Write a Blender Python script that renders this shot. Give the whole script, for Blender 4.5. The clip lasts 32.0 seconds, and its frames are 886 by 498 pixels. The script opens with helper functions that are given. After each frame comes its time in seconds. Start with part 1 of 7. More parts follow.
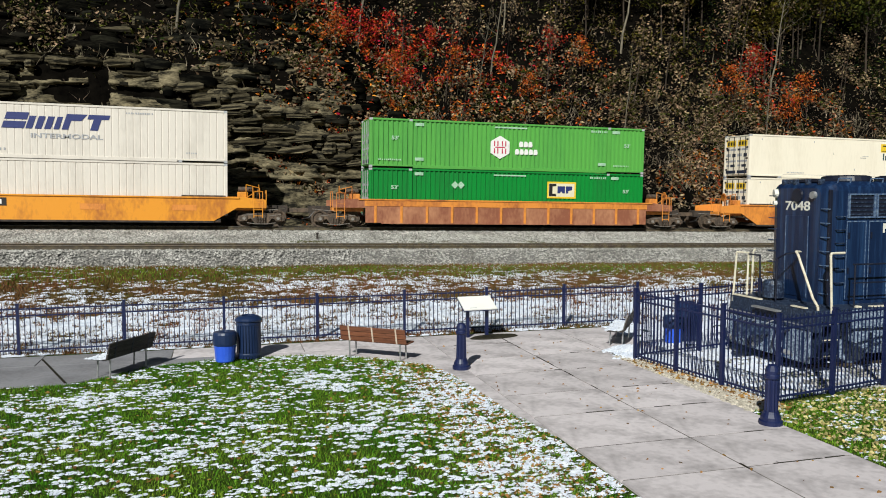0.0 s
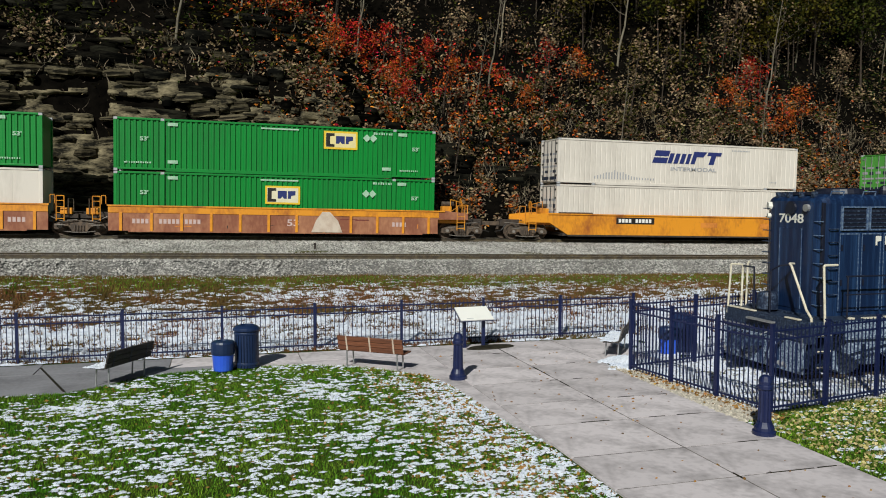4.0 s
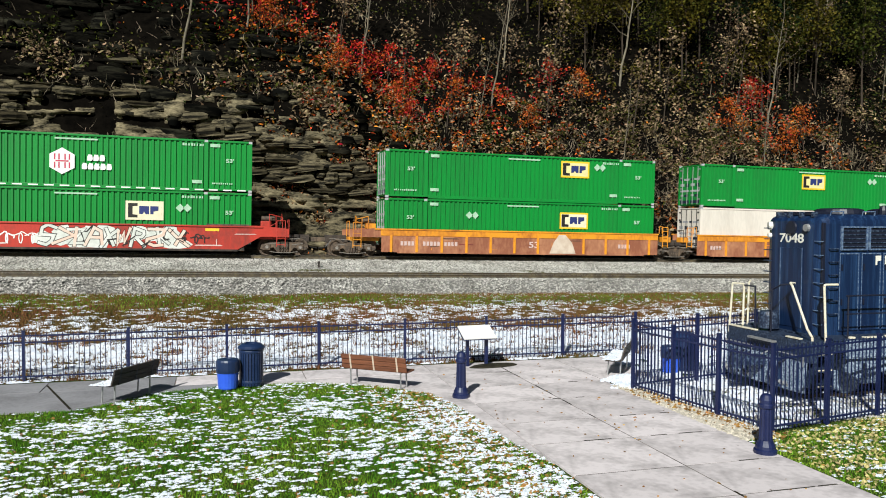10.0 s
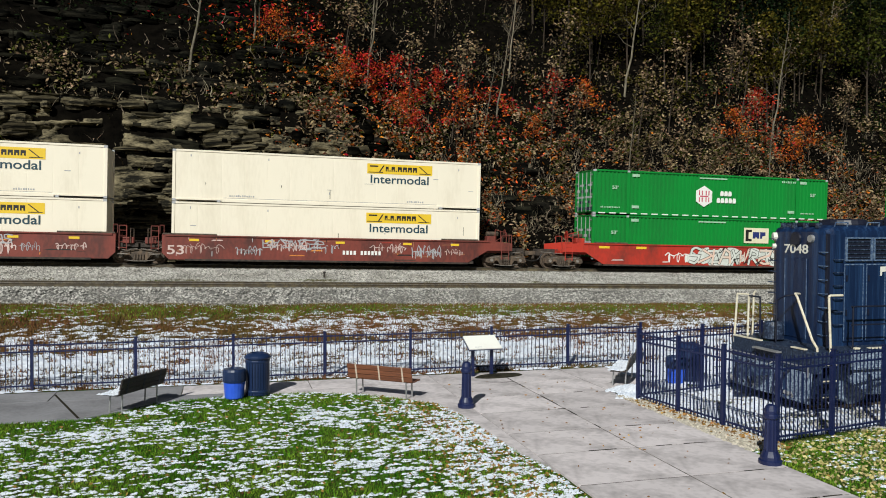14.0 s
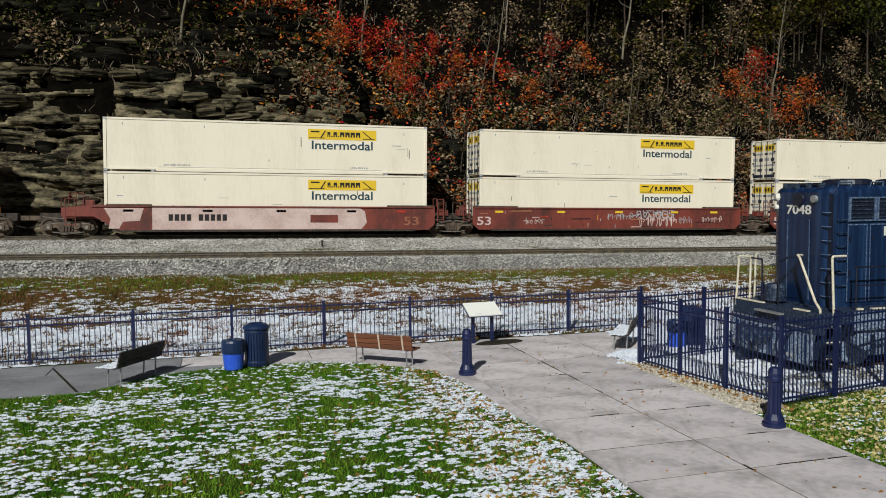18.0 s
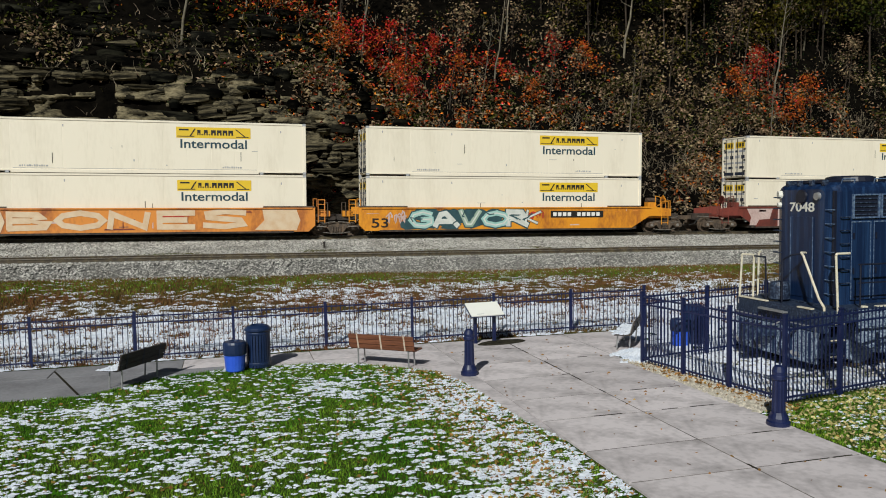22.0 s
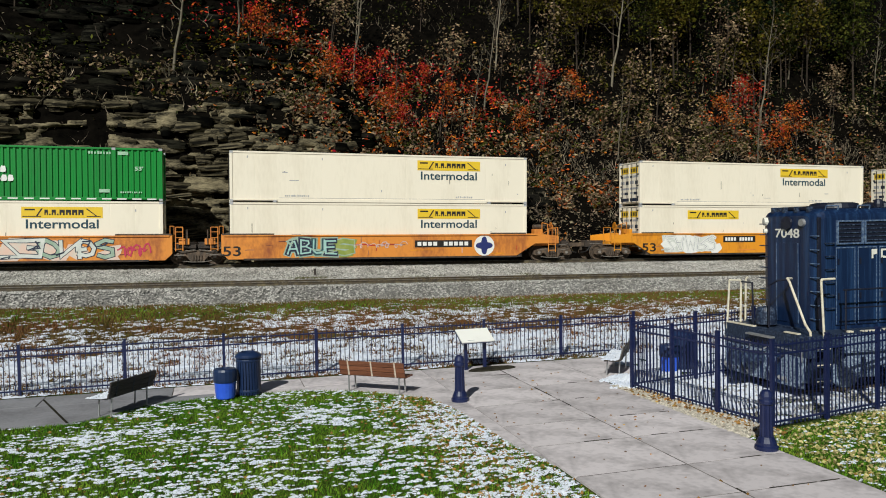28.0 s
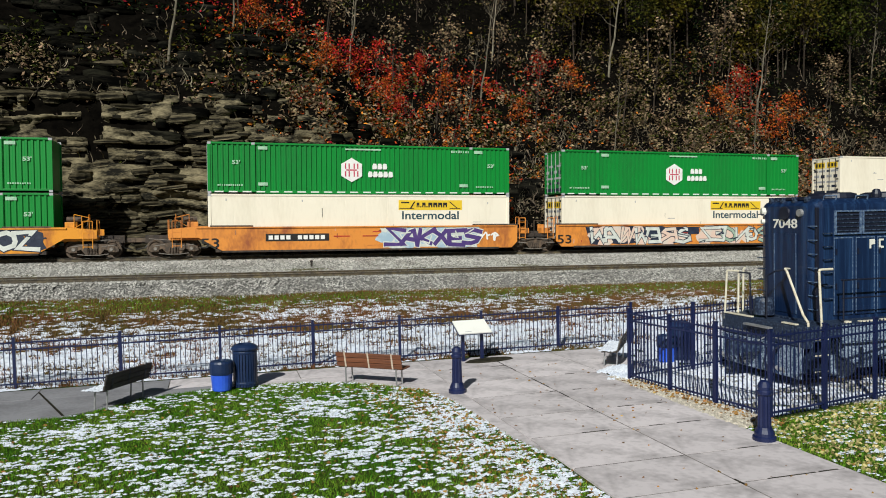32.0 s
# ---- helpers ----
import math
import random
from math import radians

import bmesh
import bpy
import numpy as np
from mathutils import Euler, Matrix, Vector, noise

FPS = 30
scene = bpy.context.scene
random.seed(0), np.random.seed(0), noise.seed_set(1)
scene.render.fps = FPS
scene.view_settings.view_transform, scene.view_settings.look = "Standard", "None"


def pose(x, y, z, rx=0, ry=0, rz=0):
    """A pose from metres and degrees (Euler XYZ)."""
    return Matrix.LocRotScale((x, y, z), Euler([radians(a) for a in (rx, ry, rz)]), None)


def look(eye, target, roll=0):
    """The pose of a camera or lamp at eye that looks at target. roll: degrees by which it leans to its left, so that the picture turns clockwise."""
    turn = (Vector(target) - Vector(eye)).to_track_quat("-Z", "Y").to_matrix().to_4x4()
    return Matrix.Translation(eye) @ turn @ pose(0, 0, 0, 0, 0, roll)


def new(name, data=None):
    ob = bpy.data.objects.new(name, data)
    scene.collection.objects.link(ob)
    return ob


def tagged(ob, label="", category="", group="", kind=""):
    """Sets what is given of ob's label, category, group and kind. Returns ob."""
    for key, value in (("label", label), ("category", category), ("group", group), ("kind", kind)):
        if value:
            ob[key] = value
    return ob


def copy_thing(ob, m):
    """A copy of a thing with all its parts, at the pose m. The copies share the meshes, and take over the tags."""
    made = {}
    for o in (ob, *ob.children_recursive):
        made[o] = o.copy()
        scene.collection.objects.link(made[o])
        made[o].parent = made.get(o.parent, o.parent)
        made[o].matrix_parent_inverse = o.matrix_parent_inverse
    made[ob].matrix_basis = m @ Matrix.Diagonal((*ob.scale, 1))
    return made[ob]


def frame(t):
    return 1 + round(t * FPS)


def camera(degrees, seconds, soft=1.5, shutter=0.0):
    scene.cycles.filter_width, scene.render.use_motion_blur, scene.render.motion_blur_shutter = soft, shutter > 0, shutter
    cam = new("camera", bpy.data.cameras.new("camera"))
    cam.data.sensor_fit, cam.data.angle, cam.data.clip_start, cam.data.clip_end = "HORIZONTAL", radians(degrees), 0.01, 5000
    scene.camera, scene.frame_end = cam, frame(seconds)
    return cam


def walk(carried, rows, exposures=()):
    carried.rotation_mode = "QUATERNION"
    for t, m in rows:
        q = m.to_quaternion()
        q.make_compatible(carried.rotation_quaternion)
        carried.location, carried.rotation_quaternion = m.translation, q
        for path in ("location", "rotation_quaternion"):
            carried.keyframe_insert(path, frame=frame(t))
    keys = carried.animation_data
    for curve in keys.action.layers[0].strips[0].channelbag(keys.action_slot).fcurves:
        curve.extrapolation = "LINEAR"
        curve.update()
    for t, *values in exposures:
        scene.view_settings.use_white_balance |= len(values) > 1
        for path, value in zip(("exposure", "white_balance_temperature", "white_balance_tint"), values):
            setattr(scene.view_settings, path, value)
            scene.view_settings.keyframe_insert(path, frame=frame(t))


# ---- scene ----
cam = camera(59.0, 32.0, soft=1.0)
# seconds; pitch, roll, yaw; small shifts of the lookout camera, 4.1 m above the park
ROWS = [
    (0.0, -4.23, 0.03, -15.71, 0.07, 0.25, -0.02), (0.5, -3.85, 0.05, -15.66, 0.06, 0.18, -0.02), (1.0, -3.89, -0.03, -15.68, 0.04, 0.16, -0.01),
    (1.5, -3.78, -0.09, -15.89, 0.04, 0.14, -0.01), (2.0, -3.67, -0.08, -16.00, 0.05, 0.12, -0.01), (2.5, -3.42, -0.07, -15.95, 0.05, 0.09, -0.01),
    (3.0, -3.42, -0.07, -15.79, 0.04, 0.13, -0.00), (3.5, -3.54, -0.16, -15.89, 0.03, 0.12, -0.01), (5.5, -2.98, -0.25, -15.84, 0.02, 0.05, -0.00),
    (6.0, -3.00, -0.18, -15.86, 0.01, 0.02, -0.00), (6.5, -2.61, -0.26, -15.88, -0.00, -0.04, 0.00), (7.0, -2.51, -0.27, -15.98, -0.02, -0.07, 0.00),
    (7.5, -2.55, -0.30, -15.97, -0.01, -0.07, 0.01), (8.0, -2.86, -0.23, -16.10, 0.02, -0.00, -0.00), (8.5, -2.76, -0.19, -15.88, 0.00, 0.01, 0.00),
    (9.0, -2.42, -0.26, -15.89, -0.01, -0.02, 0.01), (9.5, -2.19, -0.20, -15.83, -0.02, -0.07, 0.01), (10.0, -2.11, -0.26, -15.68, -0.03, -0.07, 0.02),
    (10.5, -2.04, -0.37, -15.47, -0.03, -0.05, 0.01), (11.0, -2.02, -0.31, -15.52, -0.04, -0.09, 0.01), (11.5, -2.00, -0.25, -15.57, -0.03, -0.10, 0.02),
    (12.0, -2.02, -0.26, -15.65, -0.04, -0.11, 0.02), (12.5, -1.97, -0.30, -15.48, -0.04, -0.11, 0.02), (13.0, -1.88, -0.29, -15.66, -0.05, -0.14, 0.02),
    (13.5, -1.64, -0.32, -15.52, -0.05, -0.15, 0.02), (14.0, -1.37, -0.31, -15.31, -0.07, -0.17, 0.03), (14.5, -1.47, -0.28, -15.30, -0.06, -0.15, 0.03),
    (16.5, -1.05, -0.36, -15.32, -0.08, -0.21, 0.04), (17.0, -1.11, -0.34, -15.48, -0.07, -0.23, 0.04), (17.5, -2.12, -0.03, -15.44, 0.01, 0.03, -0.00),
    (18.0, -3.77, 0.61, -15.47, -0.01, 0.06, 0.01), (18.5, -3.68, 1.03, -14.90, -0.01, -0.02, -0.01), (19.0, -3.28, 1.06, -15.54, -0.04, -0.12, -0.01),
    (19.5, -3.23, 0.82, -15.81, -0.04, -0.15, -0.01), (20.0, -4.49, 0.82, -15.86, 0.01, 0.02, -0.03), (20.5, -4.61, 1.22, -15.78, 0.03, 0.03, -0.03),
    (21.0, -3.84, 1.07, -15.47, 0.01, 0.04, -0.01), (21.5, -3.46, 0.93, -15.23, 0.02, 0.05, -0.01), (22.0, -3.72, 1.00, -15.29, 0.04, 0.12, -0.01),
    (22.5, -3.77, 0.90, -14.80, 0.01, 0.11, 0.00), (23.0, -3.61, 0.84, -14.71, 0.01, 0.11, -0.01), (23.5, -3.38, 0.78, -15.04, -0.02, 0.05, 0.01),
    (24.0, -2.72, 0.65, -15.13, -0.02, -0.04, 0.01), (24.5, -2.55, 0.56, -15.11, -0.02, -0.02, 0.01), (25.0, -2.54, 0.55, -14.95, -0.03, -0.02, 0.02),
    (25.5, -2.25, 0.53, -15.00, -0.04, -0.05, 0.01), (27.5, -1.86, 1.06, -15.73, 0.01, -0.02, -0.00), (28.0, -1.76, 1.10, -15.98, 0.01, -0.02, -0.01),
    (28.5, -1.84, 1.07, -16.06, 0.03, 0.01, -0.01), (29.0, -2.61, 1.47, -16.25, 0.06, 0.13, -0.02), (29.5, -2.52, 1.66, -16.13, 0.05, 0.09, -0.02),
    (30.0, -2.29, 1.71, -16.10, 0.06, 0.05, -0.02), (30.5, -2.13, 1.59, -16.16, 0.04, 0.02, -0.02), (31.0, -2.01, 1.40, -16.08, 0.02, 0.01, -0.01),
    (31.5, -2.24, 1.19, -16.16, 0.04, 0.06, -0.02), (32.0, -2.39, 1.23, -16.22, 0.03, 0.06, -0.02),
]
EYE = 4.1
# the picture is a little greenish all along
STOPS = [(0.0, 0.0), (1.0, -0.02), (2.0, -0.1), (3.0, -0.3), (6.0, 0.0), (8.0, 0.15), (10.0, 0.3), (12.0, 0.05), (14.0, -0.1), (17.0, 0.0), (18.2, -0.4), (20.0, -0.4), (21.0, -0.28), (22.0, -0.36), (24.0, -0.42), (25.5, -0.33), (27.5, -0.24), (29.0, -0.26), (30.0, -0.28), (32.0, -0.08)]
walk(cam, [(t, pose(x, y, EYE + z, 90 + p, r, w)) for t, p, r, w, x, y, z in ROWS],
     [(t, stops, 6500, 4.0) for t, stops in STOPS])

# ---- world, sun ----
TO_SUN = Vector((-0.44, -0.69, 0.575)).normalized()
world = bpy.data.worlds.new("world")
scene.world = world
world.use_nodes = True
sky = world.node_tree.nodes.new("ShaderNodeTexSky")
sky.sky_type, sky.sun_disc = "NISHITA", False
sky.sun_elevation, sky.sun_rotation = math.asin(TO_SUN.z), math.atan2(TO_SUN.x, TO_SUN.y)
world.node_tree.links.new(sky.outputs[0], world.node_tree.nodes["Background"].inputs[0])
world.node_tree.nodes["Background"].inputs[1].default_value = 0.024
sun_data = bpy.data.lights.new("sun", "SUN")
sun_data.energy, sun_data.angle, sun_data.color = 4.9, radians(0.5), (0.98, 0.97, 0.955)
sun = new("sun", sun_data)
sun.matrix_world = look(TO_SUN * 60, (0, 0, 0))


# ---- materials ----
def mat(name, base, second=None, mix=0.5, scale=3.0, rough=0.6, metal=0.0, bump=0.15, fine=40.0, stretch=(1, 1, 1), island=0.0, obvar=0.0, gloss=0.5):
    """Two colours mixed by coarse and fine noise, with fine relief."""
    m = bpy.data.materials.new(name)
    m.use_nodes = True
    nt = m.node_tree
    N, K = nt.nodes, nt.links
    b = N["Principled BSDF"]
    second = second or tuple(c * 0.6 for c in base)
    tc = N.new("ShaderNodeTexCoord")
    mp = N.new("ShaderNodeMapping")
    mp.inputs["Scale"].default_value = stretch
    K.new(tc.outputs["Object"], mp.inputs[0])
    n1, n2 = N.new("ShaderNodeTexNoise"), N.new("ShaderNodeTexNoise")
    n1.inputs["Scale"].default_value, n1.inputs["Detail"].default_value = scale, 6
    n2.inputs["Scale"].default_value, n2.inputs["Detail"].default_value = fine, 4
    for n in (n1, n2):
        K.new(mp.outputs[0], n.inputs["Vector"])
    add = N.new("ShaderNodeMath")
    add.operation = "MULTIPLY_ADD"
    K.new(n2.outputs[0], add.inputs[0])
    add.inputs[1].default_value = 0.5
    K.new(n1.outputs[0], add.inputs[2])
    ramp = N.new("ShaderNodeMapRange")
    ramp.inputs[1].default_value, ramp.inputs[2].default_value = 1.0 - mix * 0.75, 1.25 - mix * 0.5
    K.new(add.outputs[0], ramp.inputs[0])
    mx = N.new("ShaderNodeMix")
    mx.data_type = "RGBA"
    mx.inputs[6].default_value, mx.inputs[7].default_value = (*base, 1), (*second, 1)
    K.new(ramp.outputs[0], mx.inputs[0])
    out = mx.outputs[2]
    if island or obvar:
        src = N.new("ShaderNodeNewGeometry").outputs["Random Per Island"] if island else N.new("ShaderNodeObjectInfo").outputs["Random"]
        amount = island or obvar
        mr = N.new("ShaderNodeMapRange")
        mr.inputs[3].default_value, mr.inputs[4].default_value = 1 - amount, 1 + amount
        K.new(src, mr.inputs[0])
        hs = N.new("ShaderNodeHueSaturation")
        K.new(mr.outputs[0], hs.inputs["Value"])
        K.new(out, hs.inputs["Color"])
        if island:
            h2 = N.new("ShaderNodeMapRange")
            h2.inputs[3].default_value, h2.inputs[4].default_value = 0.5 - 0.028 * island, 0.5 + 0.028 * island
            wn = N.new("ShaderNodeTexWhiteNoise")
            wn.noise_dimensions = "1D"
            K.new(src, wn.inputs["W"])
            K.new(wn.outputs["Value"], h2.inputs[0])
            K.new(h2.outputs[0], hs.inputs["Hue"])
        out = hs.outputs[0]
    K.new(out, b.inputs["Base Color"])
    b.inputs["Roughness"].default_value, b.inputs["Metallic"].default_value = rough, metal
    b.inputs["Specular IOR Level"].default_value = gloss
    if bump:
        bp = N.new("ShaderNodeBump")
        bp.inputs["Strength"].default_value, bp.inputs["Distance"].default_value = bump, 0.02
        K.new(add.outputs[0], bp.inputs["Height"])
        K.new(bp.outputs[0], b.inputs["Normal"])
    return m


def snowy(name, base, second, scale, low, high, fine=9.0, third=None):
    """Turf of two or three colours with snow; the mesh's 'snow' attribute says how much snow lies there."""
    m = mat(name, base, second, 0.5, scale, 0.9, 0, 0.5, 60, gloss=0.1)
    N, K = m.node_tree.nodes, m.node_tree.links
    b = N["Principled BSDF"]
    src = b.inputs["Base Color"].links[0].from_socket
    tc = N.new("ShaderNodeTexCoord")
    mp = N.new("ShaderNodeMapping")
    mp.inputs["Scale"].default_value = (0.55, 1.5, 1.0)
    K.new(tc.outputs["Object"], mp.inputs[0])
    at = N.new("ShaderNodeAttribute")
    at.attribute_name = "snow"
    n, n3 = N.new("ShaderNodeTexNoise"), N.new("ShaderNodeTexNoise")
    n.inputs["Scale"].default_value, n.inputs["Detail"].default_value, n.inputs["Roughness"].default_value = fine, 5, 0.65
    n3.inputs["Scale"].default_value, n3.inputs["Detail"].default_value = 0.35, 5
    for q in (n, n3):
        K.new(mp.outputs[0], q.inputs["Vector"])
    if third:
        r3 = N.new("ShaderNodeMapRange")
        r3.inputs[1].default_value, r3.inputs[2].default_value = 0.45, 0.62
        K.new(n3.outputs[0], r3.inputs[0])
        m3 = N.new("ShaderNodeMix")
        m3.data_type = "RGBA"
        K.new(r3.outputs[0], m3.inputs[0])
        K.new(src, m3.inputs[6])
        m3.inputs[7].default_value = (*third, 1)
        src = m3.outputs[2]
    s = N.new("ShaderNodeMath")
    s.operation = "ADD"
    K.new(n.outputs[0], s.inputs[0])
    K.new(at.outputs["Fac"], s.inputs[1])
    r = N.new("ShaderNodeMapRange")
    r.inputs[1].default_value, r.inputs[2].default_value = low, high
    K.new(s.outputs[0], r.inputs[0])
    mx = N.new("ShaderNodeMix")
    mx.data_type = "RGBA"
    mx.inputs[7].default_value = (0.78, 0.81, 0.86, 1)
    K.new(r.outputs[0], mx.inputs[0])
    K.new(src, mx.inputs[6])
    K.new(mx.outputs[2], b.inputs["Base Color"])
    return m


M_LAWN = snowy("turf_with_snow", (0.022, 0.045, 0.006), (0.055, 0.085, 0.012), 5.0, 1.13, 1.2, 12.0, (0.05, 0.06, 0.012))
M_BANK = snowy("rough_grass_with_snow", (0.06, 0.045, 0.02), (0.13, 0.075, 0.04), 1.2, 1.02, 1.1, 4.5, (0.07, 0.085, 0.02))
# far darker than leaf litter: the brush's shade is put into this colour
M_HILL = mat("leaf_litter_slope_with_shade", (0.0018, 0.0016, 0.0014), (0.006, 0.005, 0.0038), 0.6, 1.5, 1.0, 0, 1.0, 14, gloss=0.0)
# near-black half of the mottling: crevice shade put into the sandstone
M_ROCK = mat("sandstone_with_crevice_shade", (0.008, 0.0075, 0.006), (0.175, 0.145, 0.088), 0.48, 1.3, 1.0, 0, 1.0, 9, (0.6, 0.6, 2.4), obvar=0.6, gloss=0.0)
# the cliff's rock again, with the upper slope's darkness put into its colour
M_LEDGE = mat("ledge_rock_with_shade", (0.0025, 0.0025, 0.0022), (0.022, 0.020, 0.014), 0.42, 1.3, 1.0, 0, 1.0, 9, (0.5, 0.5, 3.0), island=0.7, gloss=0.0)
M_BALLAST = mat("grey_ballast", (0.26, 0.25, 0.235), (0.13, 0.125, 0.115), 0.6, 1.2, 0.95, 0, 0.8, 30, gloss=0.06)
M_STONE = mat("ballast_stone", (0.44, 0.42, 0.385), (0.24, 0.225, 0.20), 0.5, 0.7, 0.9, 0, 0.2, 9, island=0.6, gloss=0.06)
M_TIE = mat("creosoted_timber", (0.06, 0.05, 0.04), (0.12, 0.10, 0.08), 0.5, 3, 0.9, 0, 0.4, 30, (1, 6, 6), gloss=0.06)
M_RAIL = mat("rusty_rail_steel", (0.055, 0.042, 0.028), (0.17, 0.135, 0.07), 0.4, 3, 0.7, 0.0, 0.1)
M_SHINE = mat("polished_rail_head", (0.55, 0.55, 0.56), (0.4, 0.4, 0.42), 0.4, 4, 0.3, 0.9, 0.02)
M_CONC = mat("grey_concrete_slab", (0.645, 0.585, 0.590), (0.31, 0.28, 0.28), 0.46, 1.1, 0.9, 0, 0.3, 8, obvar=0.10)
# darker concrete for the west end: the falloff of light is put into it
M_WESTCONC = mat("concrete_dimmed_to_west", (0.27, 0.265, 0.28), (0.17, 0.165, 0.175), 0.5, 0.9, 0.9, 0, 0.3, 14, obvar=0.09, gloss=0.2)
M_SILT = mat("silt_in_joint", (0.34, 0.31, 0.29), (0.03, 0.027, 0.022), 0.6, 1.1, 0.95, 0, 0.3, 9, gloss=0.06)
M_JOINT = mat("joint_dirt_and_sign_shadow", (0.018, 0.016, 0.012), (0.05, 0.045, 0.03), 0.5, 6, 0.95, 0, 0.3, gloss=0.06)
M_SNOW = mat("crusted_snow", (0.80, 0.83, 0.90), (0.58, 0.64, 0.76), 0.45, 5, 0.9, 0, 0.6, 25, island=0.12)
M_BLADE = mat("grass_blade", (0.05, 0.15, 0.008), (0.19, 0.29, 0.03), 0.5, 0.6, 0.7, 0, 0, 5, island=0.7, gloss=0.06)
M_DRY = mat("dry_grass_blade", (0.17, 0.075, 0.032), (0.085, 0.075, 0.018), 0.5, 0.35, 0.8, 0, 0, 3, island=0.4, gloss=0.06)
M_LEAF = mat("fallen_leaf", (0.30, 0.17, 0.05), (0.20, 0.10, 0.035), 0.5, 2, 0.7, 0, 0, 12, island=0.5, gloss=0.06)
M_TANLEAF = mat("pale_tan_fallen_leaf", (0.50, 0.42, 0.20), (0.30, 0.27, 0.08), 0.5, 2, 0.8, 0, 0, 12, island=0.5, gloss=0.06)
# black enamel; the blue sky reflected in it is put into the colour
M_NAVY = mat("black_enamel_with_sky_blue", (0.005, 0.010, 0.052), (0.012, 0.021, 0.082), 0.4, 2.5, 0.45, 0, 0.08, 35)
M_BLACK = mat("black_paint", (0.007, 0.009, 0.022), (0.014, 0.017, 0.03), 0.4, 4, 0.45, 0, 0.1)
# dark hood paint, blue with the sky's reflection put into it
M_LOCO = mat("locomotive_paint_with_sky_blue", (0.005, 0.015, 0.05), (0.022, 0.06, 0.15), 0.38, 1.1, 0.33, 0.0, 0.1, 9, (8, 8, 0.22))
# pale blue mottling of frame and trucks: small highlights put into the paint
M_LOCODK = mat("frame_paint_with_highlights", (0.009, 0.016, 0.038), (0.065, 0.095, 0.15), 0.42, 20, 0.45, 0, 0.3, 20)
M_TRUCK = mat("mottled_truck_paint_with_highlights", (0.045, 0.075, 0.13), (0.46, 0.54, 0.64), 0.50, 24, 0.45, 0, 0.3, 18)
M_CREAM = mat("cream_handrail_paint", (0.72, 0.66, 0.52), (0.5, 0.42, 0.3), 0.4, 9, 0.5, 0, 0.1)
M_LETTER = mat("pale_lettering_paint", (0.72, 0.70, 0.62), (0.6, 0.57, 0.5), 0.3, 6, 0.6, 0, 0.02)
# glints on the locomotive's edges, put into a pale blue paint
M_EDGE = mat("pale_blue_edge_glint", (0.05, 0.085, 0.17), (0.20, 0.27, 0.36), 0.45, 14, 0.45, 0, 0.1, 30)
M_GLASS = mat("dusty_dark_glass", (0.03, 0.04, 0.06), (0.05, 0.06, 0.08), 0.4, 4, 0.15, 0, 0.0)
M_CAN = mat("navy_slatted_steel", (0.008, 0.021, 0.066), (0.018, 0.036, 0.095), 0.4, 3, 0.4, 0, 0.1)
M_BLUE = mat("bright_blue_plastic", (0.03, 0.10, 0.62), (0.05, 0.15, 0.72), 0.4, 3, 0.35, 0, 0.05)
M_WOOD = mat("weathered_red_brown_timber", (0.21, 0.075, 0.035), (0.11, 0.04, 0.022), 0.5, 2.5, 0.6, 0, 0.3, 20, (1, 8, 8), obvar=0.12)
M_DWOOD = mat("dark_bench_timber", (0.03, 0.022, 0.02), (0.05, 0.038, 0.03), 0.5, 2.5, 0.65, 0, 0.3, 20, (1, 8, 8), obvar=0.12)
M_GALV = mat("galvanised_pipe", (0.42, 0.42, 0.42), (0.30, 0.29, 0.28), 0.4, 6, 0.45, 0.6, 0.05)
M_PANEL = mat("pale_interpretive_panel", (0.88, 0.865, 0.80), (0.80, 0.78, 0.71), 0.3, 1.5, 0.35, 0, 0.01)
M_WHITE = mat("cream_white_container_paint", (0.86, 0.78, 0.635), (0.76, 0.68, 0.54), 0.35, 0.7, 0.45, 0, 0.04, 9, (1, 1, 0.25))
M_WHITE2 = mat("off_white_ribbed_container_paint", (0.70, 0.64, 0.565), (0.57, 0.515, 0.45), 0.4, 0.7, 0.5, 0, 0.05, 9, (1, 1, 0.25))
M_GREEN = mat("bright_green_container_paint", (0.007, 0.225, 0.032), (0.012, 0.165, 0.03), 0.4, 0.6, 0.4, 0, 0.04, 8, (1, 1, 0.3))
M_LIME = mat("faded_light_green_container_paint", (0.10, 0.36, 0.06), (0.075, 0.29, 0.055), 0.4, 0.6, 0.5, 0, 0.04, 8, (1, 1, 0.3))
M_YELLOW = mat("yellow_well_car_paint", (0.74, 0.29, 0.018), (0.34, 0.10, 0.02), 0.42, 0.8, 0.5, 0, 0.15, 7, (1, 1, 0.5))
M_ORANGE = mat("orange_well_car_paint", (0.70, 0.255, 0.042), (0.30, 0.085, 0.028), 0.42, 0.8, 0.5, 0, 0.15, 7, (1, 1, 0.5))
M_BROWN = mat("weathered_orange_brown_panel", (0.24, 0.08, 0.04), (0.44, 0.20, 0.10), 0.5, 0.9, 0.7, 0, 0.2, 7, (1, 1, 0.5))
M_RED = mat("red_well_car_paint", (0.46, 0.035, 0.02), (0.20, 0.03, 0.02), 0.44, 0.8, 0.5, 0, 0.15, 7, (1, 1, 0.5))
M_OXIDE = mat("oxide_red_well_car_paint", (0.20, 0.04, 0.027), (0.075, 0.022, 0.017), 0.5, 0.8, 0.6, 0, 0.15, 7, (1, 1, 0.5))
M_PALE = mat("primer_pink_grey_patch_paint", (0.64, 0.49, 0.45), (0.44, 0.30, 0.27), 0.5, 0.8, 0.6, 0, 0.05, 10)
